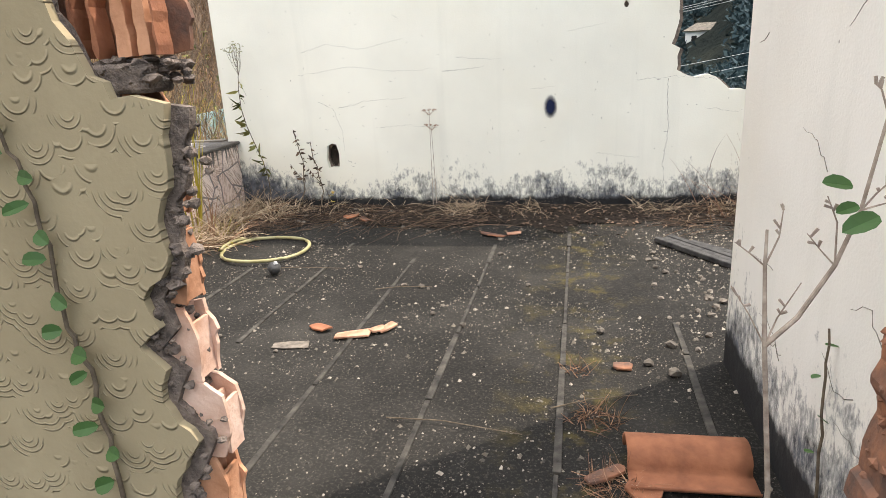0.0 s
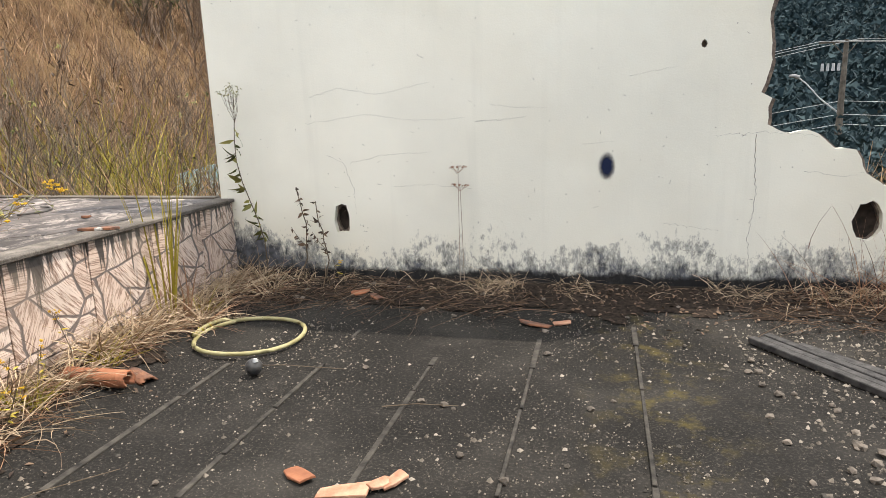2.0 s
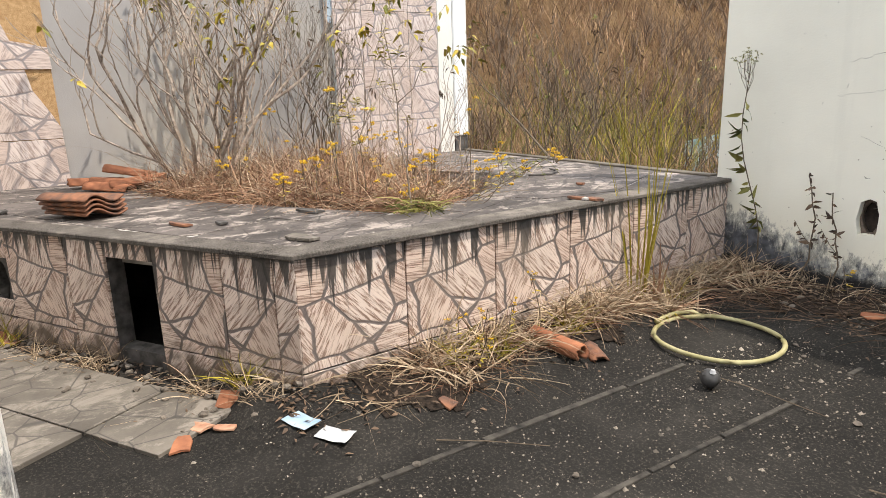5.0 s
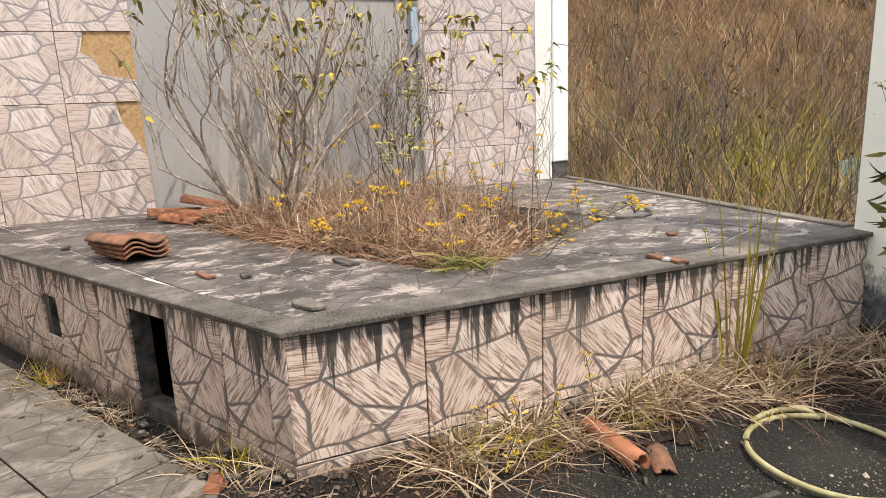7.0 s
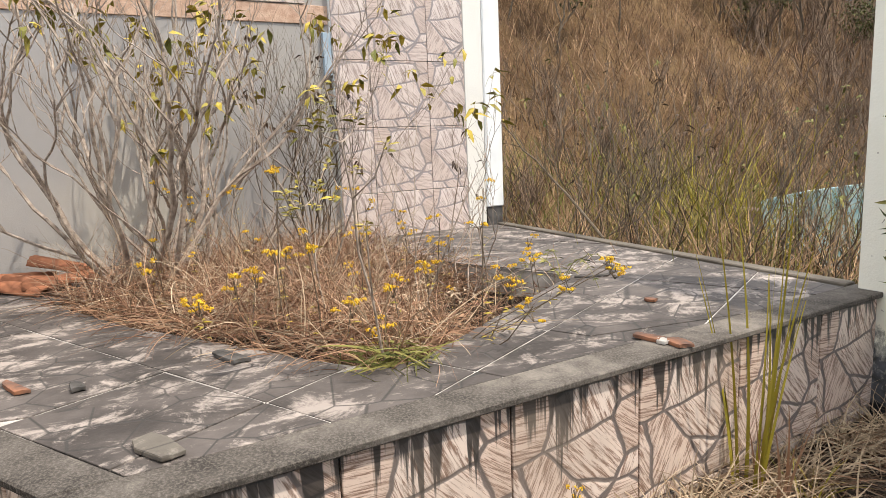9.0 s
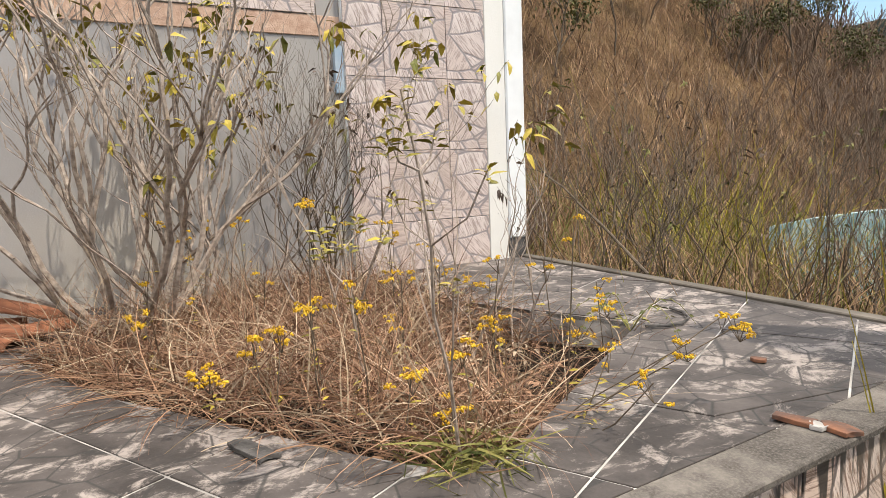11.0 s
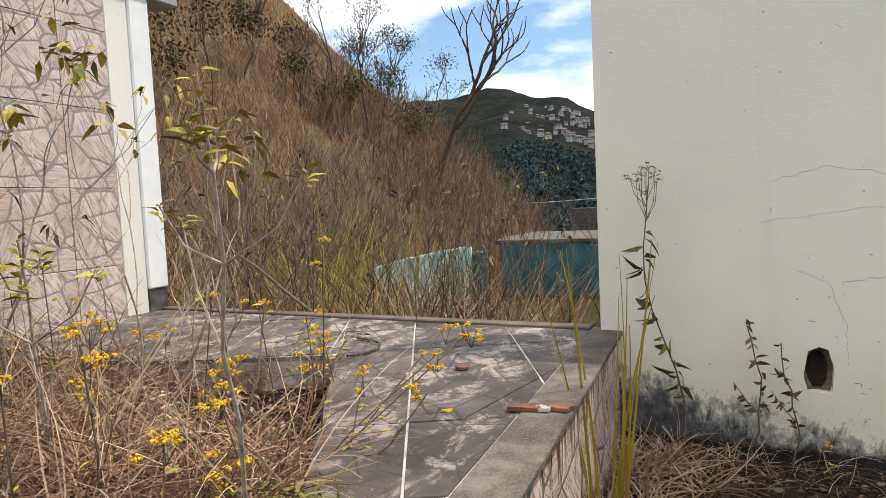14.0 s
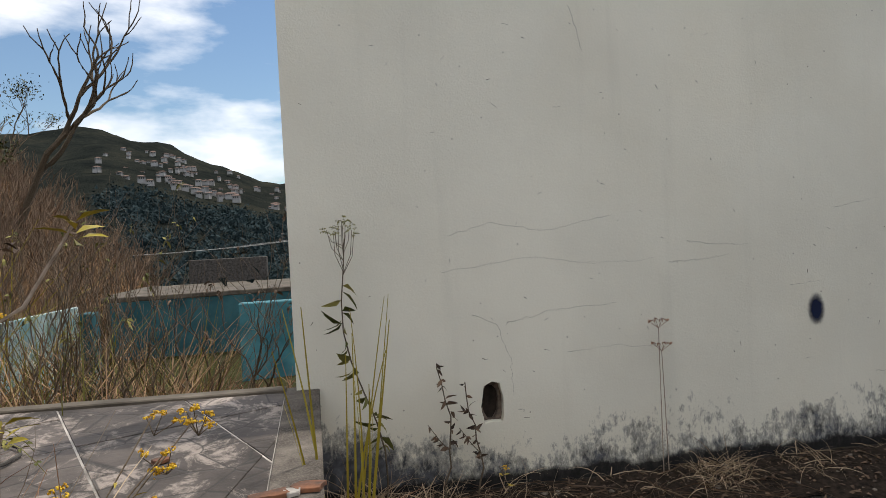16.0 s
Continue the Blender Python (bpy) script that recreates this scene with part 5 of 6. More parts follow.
tangle("dead_twigs", [(-2.9, 2.9, 0.25, 1), (-2.85, 3.5, 0.25, 1.2), (-3.6, 1.9, 0.35, 1), (-4.4, 1.5, 0.4, 1)], 320, 0.30, 0.006, M_DRY_PALE, 45, "dead stalks lying on the floor by the planter", 1.0, lambda x, y: floor_z(x, y) + 0.015, 0.15, 0.05)
tangle("dry_grass", [(1.2, 5.75, 0.30, 1), (1.6, 5.75, 0.3, 1.2)], 90, 0.62, 0.006, M_DRY, 46, "tall dry stalks before the broken wall", 0.5, floor_z, 0.5, 1.0)
tangle("moss_tuft", [(0.08, 2.6, 0.10, 1), (0.12, 2.2, 0.10, 1.2), (0.0, 3.0, 0.06, 0.4)], 260, 0.11, 0.004, M_DRY, 47, "small dry tufts in the floor joint", 0.9, floor_z, 0.4, 0.8)


def tall_reeds(x, y, n, h, seed, mat, label):
    T = empty("tall_grass", x, y, floor_z(x, y), label=label, category="grass")
    r = random.Random(seed)
    for i in range(n):
        s = Strands(seed * 31 + i)
        a = r.uniform(0, TAU)
        s.blade((x + 0.05 * math.cos(a), y + 0.05 * math.sin(a), floor_z(x, y)), (0.04 + 0.09 * math.cos(a), 0.12 * math.sin(a), 1), h * r.uniform(0.5, 1.05), 0.016, 0.1, 8, 0.22)
        s.done("stalk", mat, T)


tall_reeds(-3.06, 4.84, 14, 1.28, 51, M_REED, "tall yellow-green grass stalks rooted at the planter foot")
tall_reeds(-2.98, 4.88, 9, 0.6, 52, M_DRY, "short dry stalks rooted at the planter foot")
for i, (x, y, h) in enumerate([(-2.83, 3.5, 0.30), (-2.86, 3.62, 0.26), (-2.80, 3.38, 0.2), (-2.88, 3.3, 0.24), (-2.9, 3.9, 0.36), (-2.2, 5.75, 0.2)]):
    flower_plant(x, y, floor_z(x, y), h, 300 + i, 3, 0.012)


tangle("green_weeds", [(-2.86, 3.55, 0.07, 1), (-2.9, 4.1, 0.06, 0.7), (-2.92, 3.35, 0.06, 0.8), (-2.9, 5.0, 0.06, 0.6), (*uv(0.3, -0.1), 0.06, 0.5), (*uv(2.2, -0.12), 0.1, 1.0)], 260, 0.22, 0.008, M_REED, 49, "yellow-green weeds sprouting at the planter foot", 0.6, floor_z, 0.5, 1.0)


def wall_weed(x, y, h, seed, kind, label):
    T = empty("wall_weed", x, y, floor_z(x, y), label=label, category="weed")
    r = random.Random(seed)
    s, lv = Strands(seed), Strands(seed + 1)
    z0 = floor_z(x, y)
    if kind == "umbel":
        for k in (-0.012, 0.02):
            top = Vector((x + k * 0.4, y, z0 + h * (1 if k < 0 else 0.84)))
            s.tube([Vector((x + k, y, z0)), Vector((x + k * 0.7, y, z0 + h * 0.5)), top], 0.003, 0.0022, 4)
            hd = Strands(seed + 5)
            for a in range(8):
                e = top + Vector((0.055 * math.cos(a * TAU / 8), 0.03 * math.sin(a * TAU / 8), 0.04 + r.uniform(-0.01, 0.01)))
                hd.tube([top, e], 0.0014, 0.001, 3)
                hd.puff(e, 0.013, 6)
            hd.done("seed_head", M_DRY, T)
    elif kind == "withered":
        pts = [Vector((x + r.uniform(-0.012, 0.012) + 0.03 * math.sin(i * 0.6 + seed), y, z0 + h * i / 8)) for i in range(9)]
        st = Strands(seed + 40)
        st.tube([pts[3], pts[3] + Vector((-0.05, -0.01, 0.06)), pts[3] + Vector((-0.11, -0.01, 0.15))], 0.003, 0.002, 3)
        st.done("side_shoot", M_STEM, T)
        for _ in range(8):
            lv.leaf(pts[3] + Vector((-0.11, -0.01, 0.15)) * r.random(), (r.uniform(-1, 0.2), -0.2, r.uniform(-1, 0)), 0.04, 0.016, 0.3, (r.uniform(-1, 1), -0.3, 0.5))
        s.tube(pts, 0.006, 0.0035, 4)
        for i in range(24):
            p = pts[r.randint(3, 8)] + Vector((0, 0, r.uniform(-0.03, 0.03)))
            lv.leaf(p, (r.choice((-1, 1)) * r.uniform(0.2, 1), r.uniform(-0.5, 0.2), r.uniform(-0.9, 0.5)), r.uniform(0.02, 0.07), r.uniform(0.012, 0.03), 0.3, (r.uniform(-1, 1), -0.3, r.uniform(-0.4, 1)))
    else:
        pts = [Vector((x + 0.05 * math.sin(i * 0.8) - 0.02 * i, y, z0 + h * i / 9)) for i in range(10)]
        s.tube(pts, 0.005, 0.003, 5)
        for i in range(34):
            k = r.uniform(2.2, 7.6)
            p = pts[int(k)].lerp(pts[int(k) + 1], k - int(k))
            a = r.uniform(0, TAU)
            lv.leaf(p, (math.cos(a), 0.5 * math.sin(a) - 0.4, r.uniform(-0.9, 0.5)), r.uniform(0.05, 0.13), r.uniform(0.022, 0.05), 0.3, (r.uniform(-0.6, 0.6), -0.7, 0.7))
        for i in range(13):
            a, k = r.uniform(0.2, 2.95), r.uniform(7.8, 8.9)
            base = pts[int(k)].lerp(pts[int(k) + 1], k - int(k))
            e = pts[9] + Vector((r.uniform(0.03, 0.10) * math.cos(a), r.uniform(-0.05, 0.02), r.uniform(0.0, 0.08) * math.sin(a) + 0.02))
            q = base.lerp(e, 0.5) + Vector((0.02 * math.cos(a), 0, -0.012))
            st = Strands(seed + 40 + i)
            st.tube([base, q, e], 0.0022, 0.0014, 3)
            st.done("seed_stem", M_STEM, T)
            for _ in range(5):
                lv.puff(e + Vector((r.uniform(-0.025, 0.025), r.uniform(-0.02, 0.01), r.uniform(-0.018, 0.018))), r.uniform(0.006, 0.011), 5)
    s.done("stalk", M_STEM if kind != "umbel" else M_BARK, T)
    if lv.v:
        lv.done("foliage", {"withered": M_BROWN, "tall": M_GREEN}[kind], T)


wall_weed(-1.28, 5.87, 0.82, 61, "umbel", "pair of thin dry stalks with flat seed heads against the wall")
wall_weed(-2.53, 5.83, 0.72, 62, "withered", "withered dark stalk with curled leaves against the wall")
wall_weed(-2.37, 5.84, 0.62, 63, "withered", "withered dark stalk with curled leaves against the wall")
wall_weed(-2.86, 5.80, 1.42, 64, "tall", "tall weed with green leaves and branching seed head by the wall")

# ---- near the way in: vine and bare shrub ----
def vine(points, seed, label, leaf_len, normal):
    T = empty("climbing_vine", *points[0], label=label, category="vine")
    r = random.Random(seed)
    s, n = Strands(seed), Vector(normal)
    pts = []
    for a, b in zip(points, points[1:]):
        for i in range(4):
            pts.append(Vector(a).lerp(Vector(b), i / 4) + Vector((r.uniform(-0.006, 0.006), 0, r.uniform(-0.006, 0.006))))
    s.tube(pts, 0.005, 0.003, 5)
    s.done("stem", M_STEM, T)
    for i, p in enumerate(pts[::2]):
        lv = Strands(seed + i)
        sd = 1 if i % 2 else -1
        lv.round_leaf(p + n * 0.010, Vector((sd * 0.8, 0, r.uniform(-0.4, 0.3))) + n * 0.35, leaf_len * r.uniform(0.6, 1.0), leaf_len * r.uniform(0.45, 0.7), n + Vector((0, 0, r.uniform(0.2, 0.8))))
        lv.done("leaf", M_LEAF_DK, T)
    return T


vine([(0.71 * x, 1.147, 0.403 + 0.71 * z) for x, z in ((-1.09, -0.56), (-1.09, 0.45), (-1.10, 0.60), (-1.11, 0.73), (-1.14, 0.85), (-1.14, 1.01), (-1.15, 1.14), (-1.18, 1.25), (-1.24, 1.4))], 71, "thin climbing vine with small round green leaves", 0.046, (0, -1, 0))
vine([(0.62, 1.9, 0.0), (0.63, 1.95, 0.35), (0.625, 1.98, 0.55), (0.63, 2.0, 0.72)], 73, "thin green vine climbing the white side wall", 0.04, (-1, 0, 0))


def near_sapling():
    T = empty("bare_sapling", 0.44, 1.75, 0, label="bare grey sapling with few leaves before the white side wall", category="sapling")
    s, r = Strands(75), random.Random(75)
    y = 1.75
    trunk = [Vector((0.45, y, 0)), Vector((0.45, y, 0.36)), Vector((0.41, y, 0.74)), Vector((0.40, y + 0.02, 0.92)), Vector((0.40, y + 0.03, 1.0))]
    s.tube(trunk, 0.0075, 0.003, 6)
    limb = [trunk[2], Vector((0.47, y, 0.81)), Vector((0.53, y, 0.93)), Vector((0.565, y, 1.05)), Vector((0.59, y, 1.24)), Vector((0.60, y - 0.02, 1.36))]
    s.tube(limb, 0.0062, 0.0025, 6)
    for base, e in [(trunk[3], (0.33, y, 0.98)), (trunk[3], (0.42, y, 1.06)), (trunk[2], (0.33, y, 0.88)), (trunk[2], (0.48, y + 0.03, 0.88)), (limb[2], (0.47, y, 1.0)), (limb[2], (0.50, y, 1.08)), (limb[3], (0.62, y, 1.12)), (limb[3], (0.60, y - 0.05, 1.08)), (limb[4], (0.56, y, 1.3)), (limb[4], (0.64, y, 1.27))]:
        b = Vector(base)
        e = Vector(e)
        m = (b + e) / 2 + Vector((r.uniform(-0.012, 0.012), 0, r.uniform(-0.01, 0.02)))
        s.tube([b, m, e], 0.0026, 0.0014, 4)
        for _ in range(3):
            k = m.lerp(e, r.random())
            s.tube([k, k + Vector((r.uniform(-0.015, 0.015), 0, r.uniform(0.0, 0.02)))], 0.003, 0.004, 4)
    s.done("trunk", M_BARK, T)
    for p, d, L in [((0.545, y, 1.10), (-1, -0.2, 0.25), 0.075), ((0.56, y, 1.06), (-0.9, -0.4, -0.15), 0.06), ((0.60, y - 0.03, 1.07), (0.6, -0.6, -0.5), 0.09), ((0.58, y - 0.05, 1.05), (-0.9, -0.3, -0.3), 0.09)]:
        lv = Strands(76)
        lv.round_leaf(p, d, L * 0.85, L * 0.5, (0.1, -0.7, 0.8))
        lv.done("leaf", M_LEAF_DK, T)


near_sapling()

# ---- loose things on the floor ----
def barrel_tile(length, r0, r1, material, label, name="roof_tile", arc=180, thick=0.014, chip=0.0, seed=0):
    """A half-round clay roof tile that tapers, with worn rims."""
    r = random.Random(seed)
    bm = bmesh.new()
    nu, nv = 14, 7
    grid = {}
    for k in (0, 1):
        for j in range(nv + 1):
            t = j / nv
            rad = r0 + (r1 - r0) * t - k * thick
            for i in range(nu + 1):
                a = radians(90 - arc / 2 + arc * i / nu)
                x = (t - 0.5) * length
                if j in (0, nv):
                    x += chip * r.uniform(-1, 1) * 0.5
                grid[k, i, j] = bm.verts.new((x, rad * math.cos(a), rad * math.sin(a) + 0.004 * noise.noise((t * 4, i * 0.5, seed))))
    for j in range(nv):
        for i in range(nu):
            bm.faces.new((grid[0, i, j], grid[0, i + 1, j], grid[0, i + 1, j + 1], grid[0, i, j + 1]))
            bm.faces.new((grid[1, i, j], grid[1, i, j + 1], grid[1, i + 1, j + 1], grid[1, i + 1, j]))
    for j in range(nv):
        for i in (0, nu):
            bm.faces.new((grid[0, i, j], grid[0, i, j + 1], grid[1, i, j + 1], grid[1, i, j]))
    for i in range(nu):
        for j in (0, nv):
            bm.faces.new((grid[0, i, j], grid[1, i, j], grid[1, i + 1, j], grid[0, i + 1, j]))
    ob = part(name, bm, material, None, "", True)
    return tagged(ob, label, "roof tile")


def on_floor(ob, x, y, rz, dz=0.0, rx=0.0, ry=0.0):
    ob.matrix_world = pose(x, y, floor_z(x, y) + dz, rx, ry, rz)
    return ob


def pantile(length, material, label):
    """A clay pantile: a half-round roll that runs out into a flat flange."""
    bm = bmesh.new()
    prof = [(0.085 * math.cos(radians(a)), 0.012 + 0.075 * math.sin(radians(a))) for a in range(0, 181, 15)]
    prof += [(-0.10, 0.010), (-0.14, 0.006), (-0.175, 0.010), (-0.185, 0.022)]
    n, g = 6, {}
    for k in (0, 1):
        for i in range(n + 1):
            for j, (y, z) in enumerate(prof):
                c = 1 - k * 0.13 if j < 12 else 1.0
                g[k, i, j] = bm.verts.new(((i / n - 0.5) * length + 0.006 * noise.noise((i, j * 0.4, 2)), y * c, max(0.001, z - k * 0.011) + 0.002 * noise.noise((i * 2, j, 7))))
    m = len(prof)
    for i in range(n):
        for j in range(m - 1):
            bm.faces.new((g[0, i, j], g[0, i + 1, j], g[0, i + 1, j + 1], g[0, i, j + 1]))
            bm.faces.new((g[1, i, j], g[1, i, j + 1], g[1, i + 1, j + 1], g[1, i + 1, j]))
        for j in (0, m - 1):
            bm.faces.new((g[0, i, j], g[1, i, j], g[1, i + 1, j], g[0, i + 1, j]))
    for j in range(m - 1):
        for i in (0, n):
            bm.faces.new((g[0, i, j], g[0, i, j + 1], g[1, i, j + 1], g[1, i, j]))
    return tagged(part("roof_tile", bm, material, None, "", True), label, "roof tile")


on_floor(pantile(0.40, M_CLAY, "whole red-brown clay pantile lying on the floor"), 0.37, 2.36, 2, 0.012)
on_floor(barrel_tile(0.36, 0.052, 0.046, M_CLAY, "narrow orange clay ridge piece half buried in dry grass", arc=300, chip=0.02, seed=4), -2.78, 3.90, 4, 0.035)
on_floor(barrel_tile(0.20, 0.06, 0.055, M_CLAY_DK, "dark broken roof tile lying beside the planter", arc=130, chip=0.03, seed=5), -2.66, 4.06, -25, -0.03)


def shard(w, l, t, seed, material, label, name="tile_fragment", curve=0.03, category="fragment"):
    """A broken piece of tile: ragged outline, slight curve, real thickness."""
    r = random.Random(seed)
    n = 7
    out = [(l / 2 * max(-0.8, min(0.8, 1.25 * math.cos(TAU * i / n))) * r.uniform(0.8, 1.25), w / 2 * max(-0.8, min(0.8, 1.25 * math.sin(TAU * i / n))) * r.uniform(0.7, 1.3)) for i in range(n)]
    bm = slab(out, 0, t, 0.002)
    bmesh.ops.subdivide_edges(bm, edges=bm.edges[:], cuts=1)
    for v in bm.verts:
        v.co.z += curve * (0.25 - (v.co.y / w) ** 2) * 1.2 + r.uniform(-0.0015, 0.0015)
    return tagged(part(name, bm, material), label, category)


for a in [(0.10, 0.24, 11, -1.16, 3.27, 22, M_CLAY_PALE, "pale orange broken roof tile with a cracked edge"), (0.09, 0.16, 12, -1.37, 3.34, -30, M_CLAY, "broken orange roof tile fragment"), (0.08, 0.14, 13, -1.00, 3.37, 60, M_CLAY_PALE, "broken orange roof tile fragment"),
          (0.09, 0.26, 14, -0.66, 5.22, -6, M_CLAY_DK, "long weathered clay fragment on the floor"), (0.06, 0.12, 15, -0.50, 5.26, 20, M_CLAY_PALE, "broken orange roof tile fragment"), 
          (0.10, 0.17, 17, -3.10, 2.10, 30, M_CLAY_PALE, "orange clay fragments on the paving"), (0.10, 0.15, 18, -2.98, 2.02, -15, M_CLAY, "orange clay fragments on the paving"), (0.06, 0.12, 19, -3.02, 2.20, 70, M_CLAY_PALE, "orange clay fragments on the paving"),
          (0.09, 0.15, 20, -2.00, 5.62, 10, M_CLAY, "red clay fragment among twigs at the wall foot"), (0.10, 0.14, 21, -1.85, 5.55, -40, M_CLAY_DK, "red clay fragment among twigs at the wall foot"), (0.07, 0.10, 22, -2.62, 3.10, 15, M_CLAY_DK, "dark clay chip on the floor"),
          (0.14, 0.30, 23, -4.95, 1.35, 20, M_CLAY, "large curved clay tile fragment on rubble"), (0.06, 0.11, 24, 0.20, 3.05, 0, M_CLAY_DK, "dark clay chip on the floor")]:
    w, l, sd, x, y, rz, m, lab = a
    on_floor(shard(w, l, 0.010, sd, m, lab), x, y, rz, 0.006, random.Random(sd).uniform(-8, 8), random.Random(sd + 1).uniform(-8, 8))


on_floor(shard(0.10, 0.22, 0.004, 51, M_STONE, "smear of pale dried mortar on the floor", "mortar_smear", 0.0, "mortar"), -1.44, 3.13, 8, 0.003)
on_floor(shard(0.07, 0.16, 0.012, 52, M_CLAY_DK, "dark broken roof tile beside the whole one"), 0.10, 2.24, 35, 0.005)
on_floor(shard(0.09, 0.13, 0.012, 53, M_CLAY, "broken red tile corner beside the whole one"), 0.22, 2.17, -20, 0.005)
on_floor(shard(0.06, 0.10, 0.012, 54, M_CLAY_PALE, "small pale clay fragment on the floor"), -1.05, 3.33, 50, 0.012)


def hose():
    T = empty("garden_hose", -2.42, 4.76, 0, label="faded yellow garden hose coiled in a ring on the floor", category="hose")
    r = random.Random(81)
    s = Strands(81)
    pts = []
    for i in range(64):
        a = TAU * i / 60 * 1.12 + 2.4
        rad = 0.345 + 0.012 * math.sin(a * 1.7) + (0.012 if i > 54 else 0)
        pts.append(Vector((-2.39 + rad * math.cos(a), 4.74 + rad * 0.95 * math.sin(a), 0.028 + (0.022 if i > 54 else 0.0) + 0.004 * math.sin(a * 3))))
    s.tube(pts, 0.0135, 0.0135, 8)
    o = s.done("hose_body", M_HOSE, T)
    o.data.polygons.foreach_set("use_smooth", [True] * len(o.data.polygons))
    for k in range(3):
        s = Strands(82 + k)
        a = 2.9 + k * 0.25
        c = Vector((-2.39 + 0.352 * math.cos(a), 4.74 + 0.335 * math.sin(a), 0.035))
        s.tube([c + Vector((0.02 * math.cos(a + q), 0.02 * math.sin(a + q), 0.03 * math.sin(q))) for q in (0, 1.2, 2.4, 3.6, 4.8)], 0.005, 0.005, 5)
        s.done("binding", M_LEAF, T)


hose()
bm = bmesh.new()
bmesh.ops.create_uvsphere(bm, u_segments=20, v_segments=12, radius=0.046)
for v in bm.verts:
    v.co += v.co.normalized() * 0.002 * noise.noise(v.co * 40)
fl_ = tagged(empty("float_ball", -2.07, 4.22, 0.048), "small dark round ball with a pale cap", "ball")
part("shell", bm, M_BALL, fl_, "", True)
bm = bmesh.new()
bmesh.ops.create_cone(bm, cap_ends=True, segments=12, radius1=0.016, radius2=0.010, depth=0.016)
cp = part("cap", bm, M_METAL, fl_, "pale metal cap")
cp.location = (0.02, -0.012, 0.044)


def plank(x0, y0, x1, y1, w, t, z, label, grooves=2):
    a, b = Vector((x0, y0)), Vector((x1, y1))
    d = b - a
    T = empty("old_plank", *((a + b) / 2), z, math.degrees(math.atan2(d.y, d.x)), label=label, category="plank")
    L = d.length
    ww = w / grooves
    for i in range(grooves):
        bm = box(-L / 2 + 0.02 * (i % 2), -w / 2 + i * ww + 0.003, 0, L / 2 - 0.015 * i, -w / 2 + (i + 1) * ww - 0.003, t - 0.004 * (i % 2), 0.004)
        part("board", bm, M_WOOD, T)
    return T


plank(0.62, 5.15, 1.42, 3.95, 0.17, 0.035, 0.004, "charred dark grooved plank lying flat on the floor", 3)
plank(0.80, 5.05, 1.45, 4.25, 0.07, 0.03, 0.004, "charred dark strip lying beside a plank", 1)
plank(1.25, 4.70, 1.45, 5.15, 0.16, 0.02, 0.004, "short black board on the floor", 1)


def paper_sheet(x, y, rz, material, label, seed):
    r = random.Random(seed)
    bm = bmesh.new()
    bmesh.ops.create_grid(bm, x_segments=8, y_segments=6, size=0.5)
    for v in bm.verts:
        v.co.x *= 0.15
        v.co.y *= 0.095
        v.co.z = 0.012 + 0.008 * abs(v.co.x) / 0.085 + 0.006 * noise.noise((v.co.x * 20, v.co.y * 20, seed))
    geom = bmesh.ops.extrude_face_region(bm, geom=bm.faces[:])
    bmesh.ops.translate(bm, vec=(0, 0, 0.0012), verts=[g for g in geom["geom"] if isinstance(g, bmesh.types.BMVert)])
    on_floor(tagged(part("paper_sheet", bm, material), label, "paper"), x, y, rz)


paper_sheet(-2.79, 2.47, 20, M_PAPER_B, "torn pale blue printed paper lying on the floor", 1)
paper_sheet(-2.64, 2.56, 35, M_PAPER, "torn white paper lying on the floor", 2)

# stones that can be told apart, then the grit
rs = random.Random(91)
stones = [(-1.09, 4.05, 0.028), (-0.97, 4.03, 0.03), (-0.92, 4.0, 0.018), (0.12, 3.44, 0.032), (-0.30, 4.1, 0.026), (-0.6, 3.45, 0.03), (-2.11, 5.02, 0.022), (-0.55, 4.75, 0.03), (-0.2, 4.2, 0.022), (0.5, 4.5, 0.026), (0.55, 4.4, 0.03), (0.62, 4.42, 0.02), (-1.5, 4.4, 0.024),
          (0.32, 3.1, 0.035), (0.42, 3.0, 0.045), (0.45, 3.3, 0.04), (-0.8, 3.6, 0.025), (1.2, 4.1, 0.05), (1.3, 4.4, 0.04), (-1.9, 3.2, 0.02), (-2.3, 2.75, 0.024), (-1.6, 2.7, 0.022), (-1.5, 3.05, 0.02), (0.2, 5.0, 0.02), (-0.1, 5.4, 0.022), (-0.45, 5.35, 0.025), (-2.0, 4.9, 0.02), (0.9, 3.7, 0.035), (0.8, 3.9, 0.04), (1.0, 3.6, 0.05), (1.1, 3.9, 0.035)]
for x, y, s in stones:
    bm = bmesh.new()
    rock(bm, (0, 0, 0), s * 0.8, rs, 0.65)
    on_floor(tagged(part("stone", bm, M_STONE), "small pale rubble stone lying on the dark floor", "stone", "loose stones on the floor"), x, y, rs.uniform(0, 360), s * 0.35)
bm = bmesh.new()
rock(bm, (0, 0, 0), 0.09, rs, 0.7)
on_floor(tagged(part("brick_chunk", bm, M_CLAY), "broken red brick chunk on rubble", "brick"), -3.24, 2.30, 30, 0.03)
gv, gf = [], []
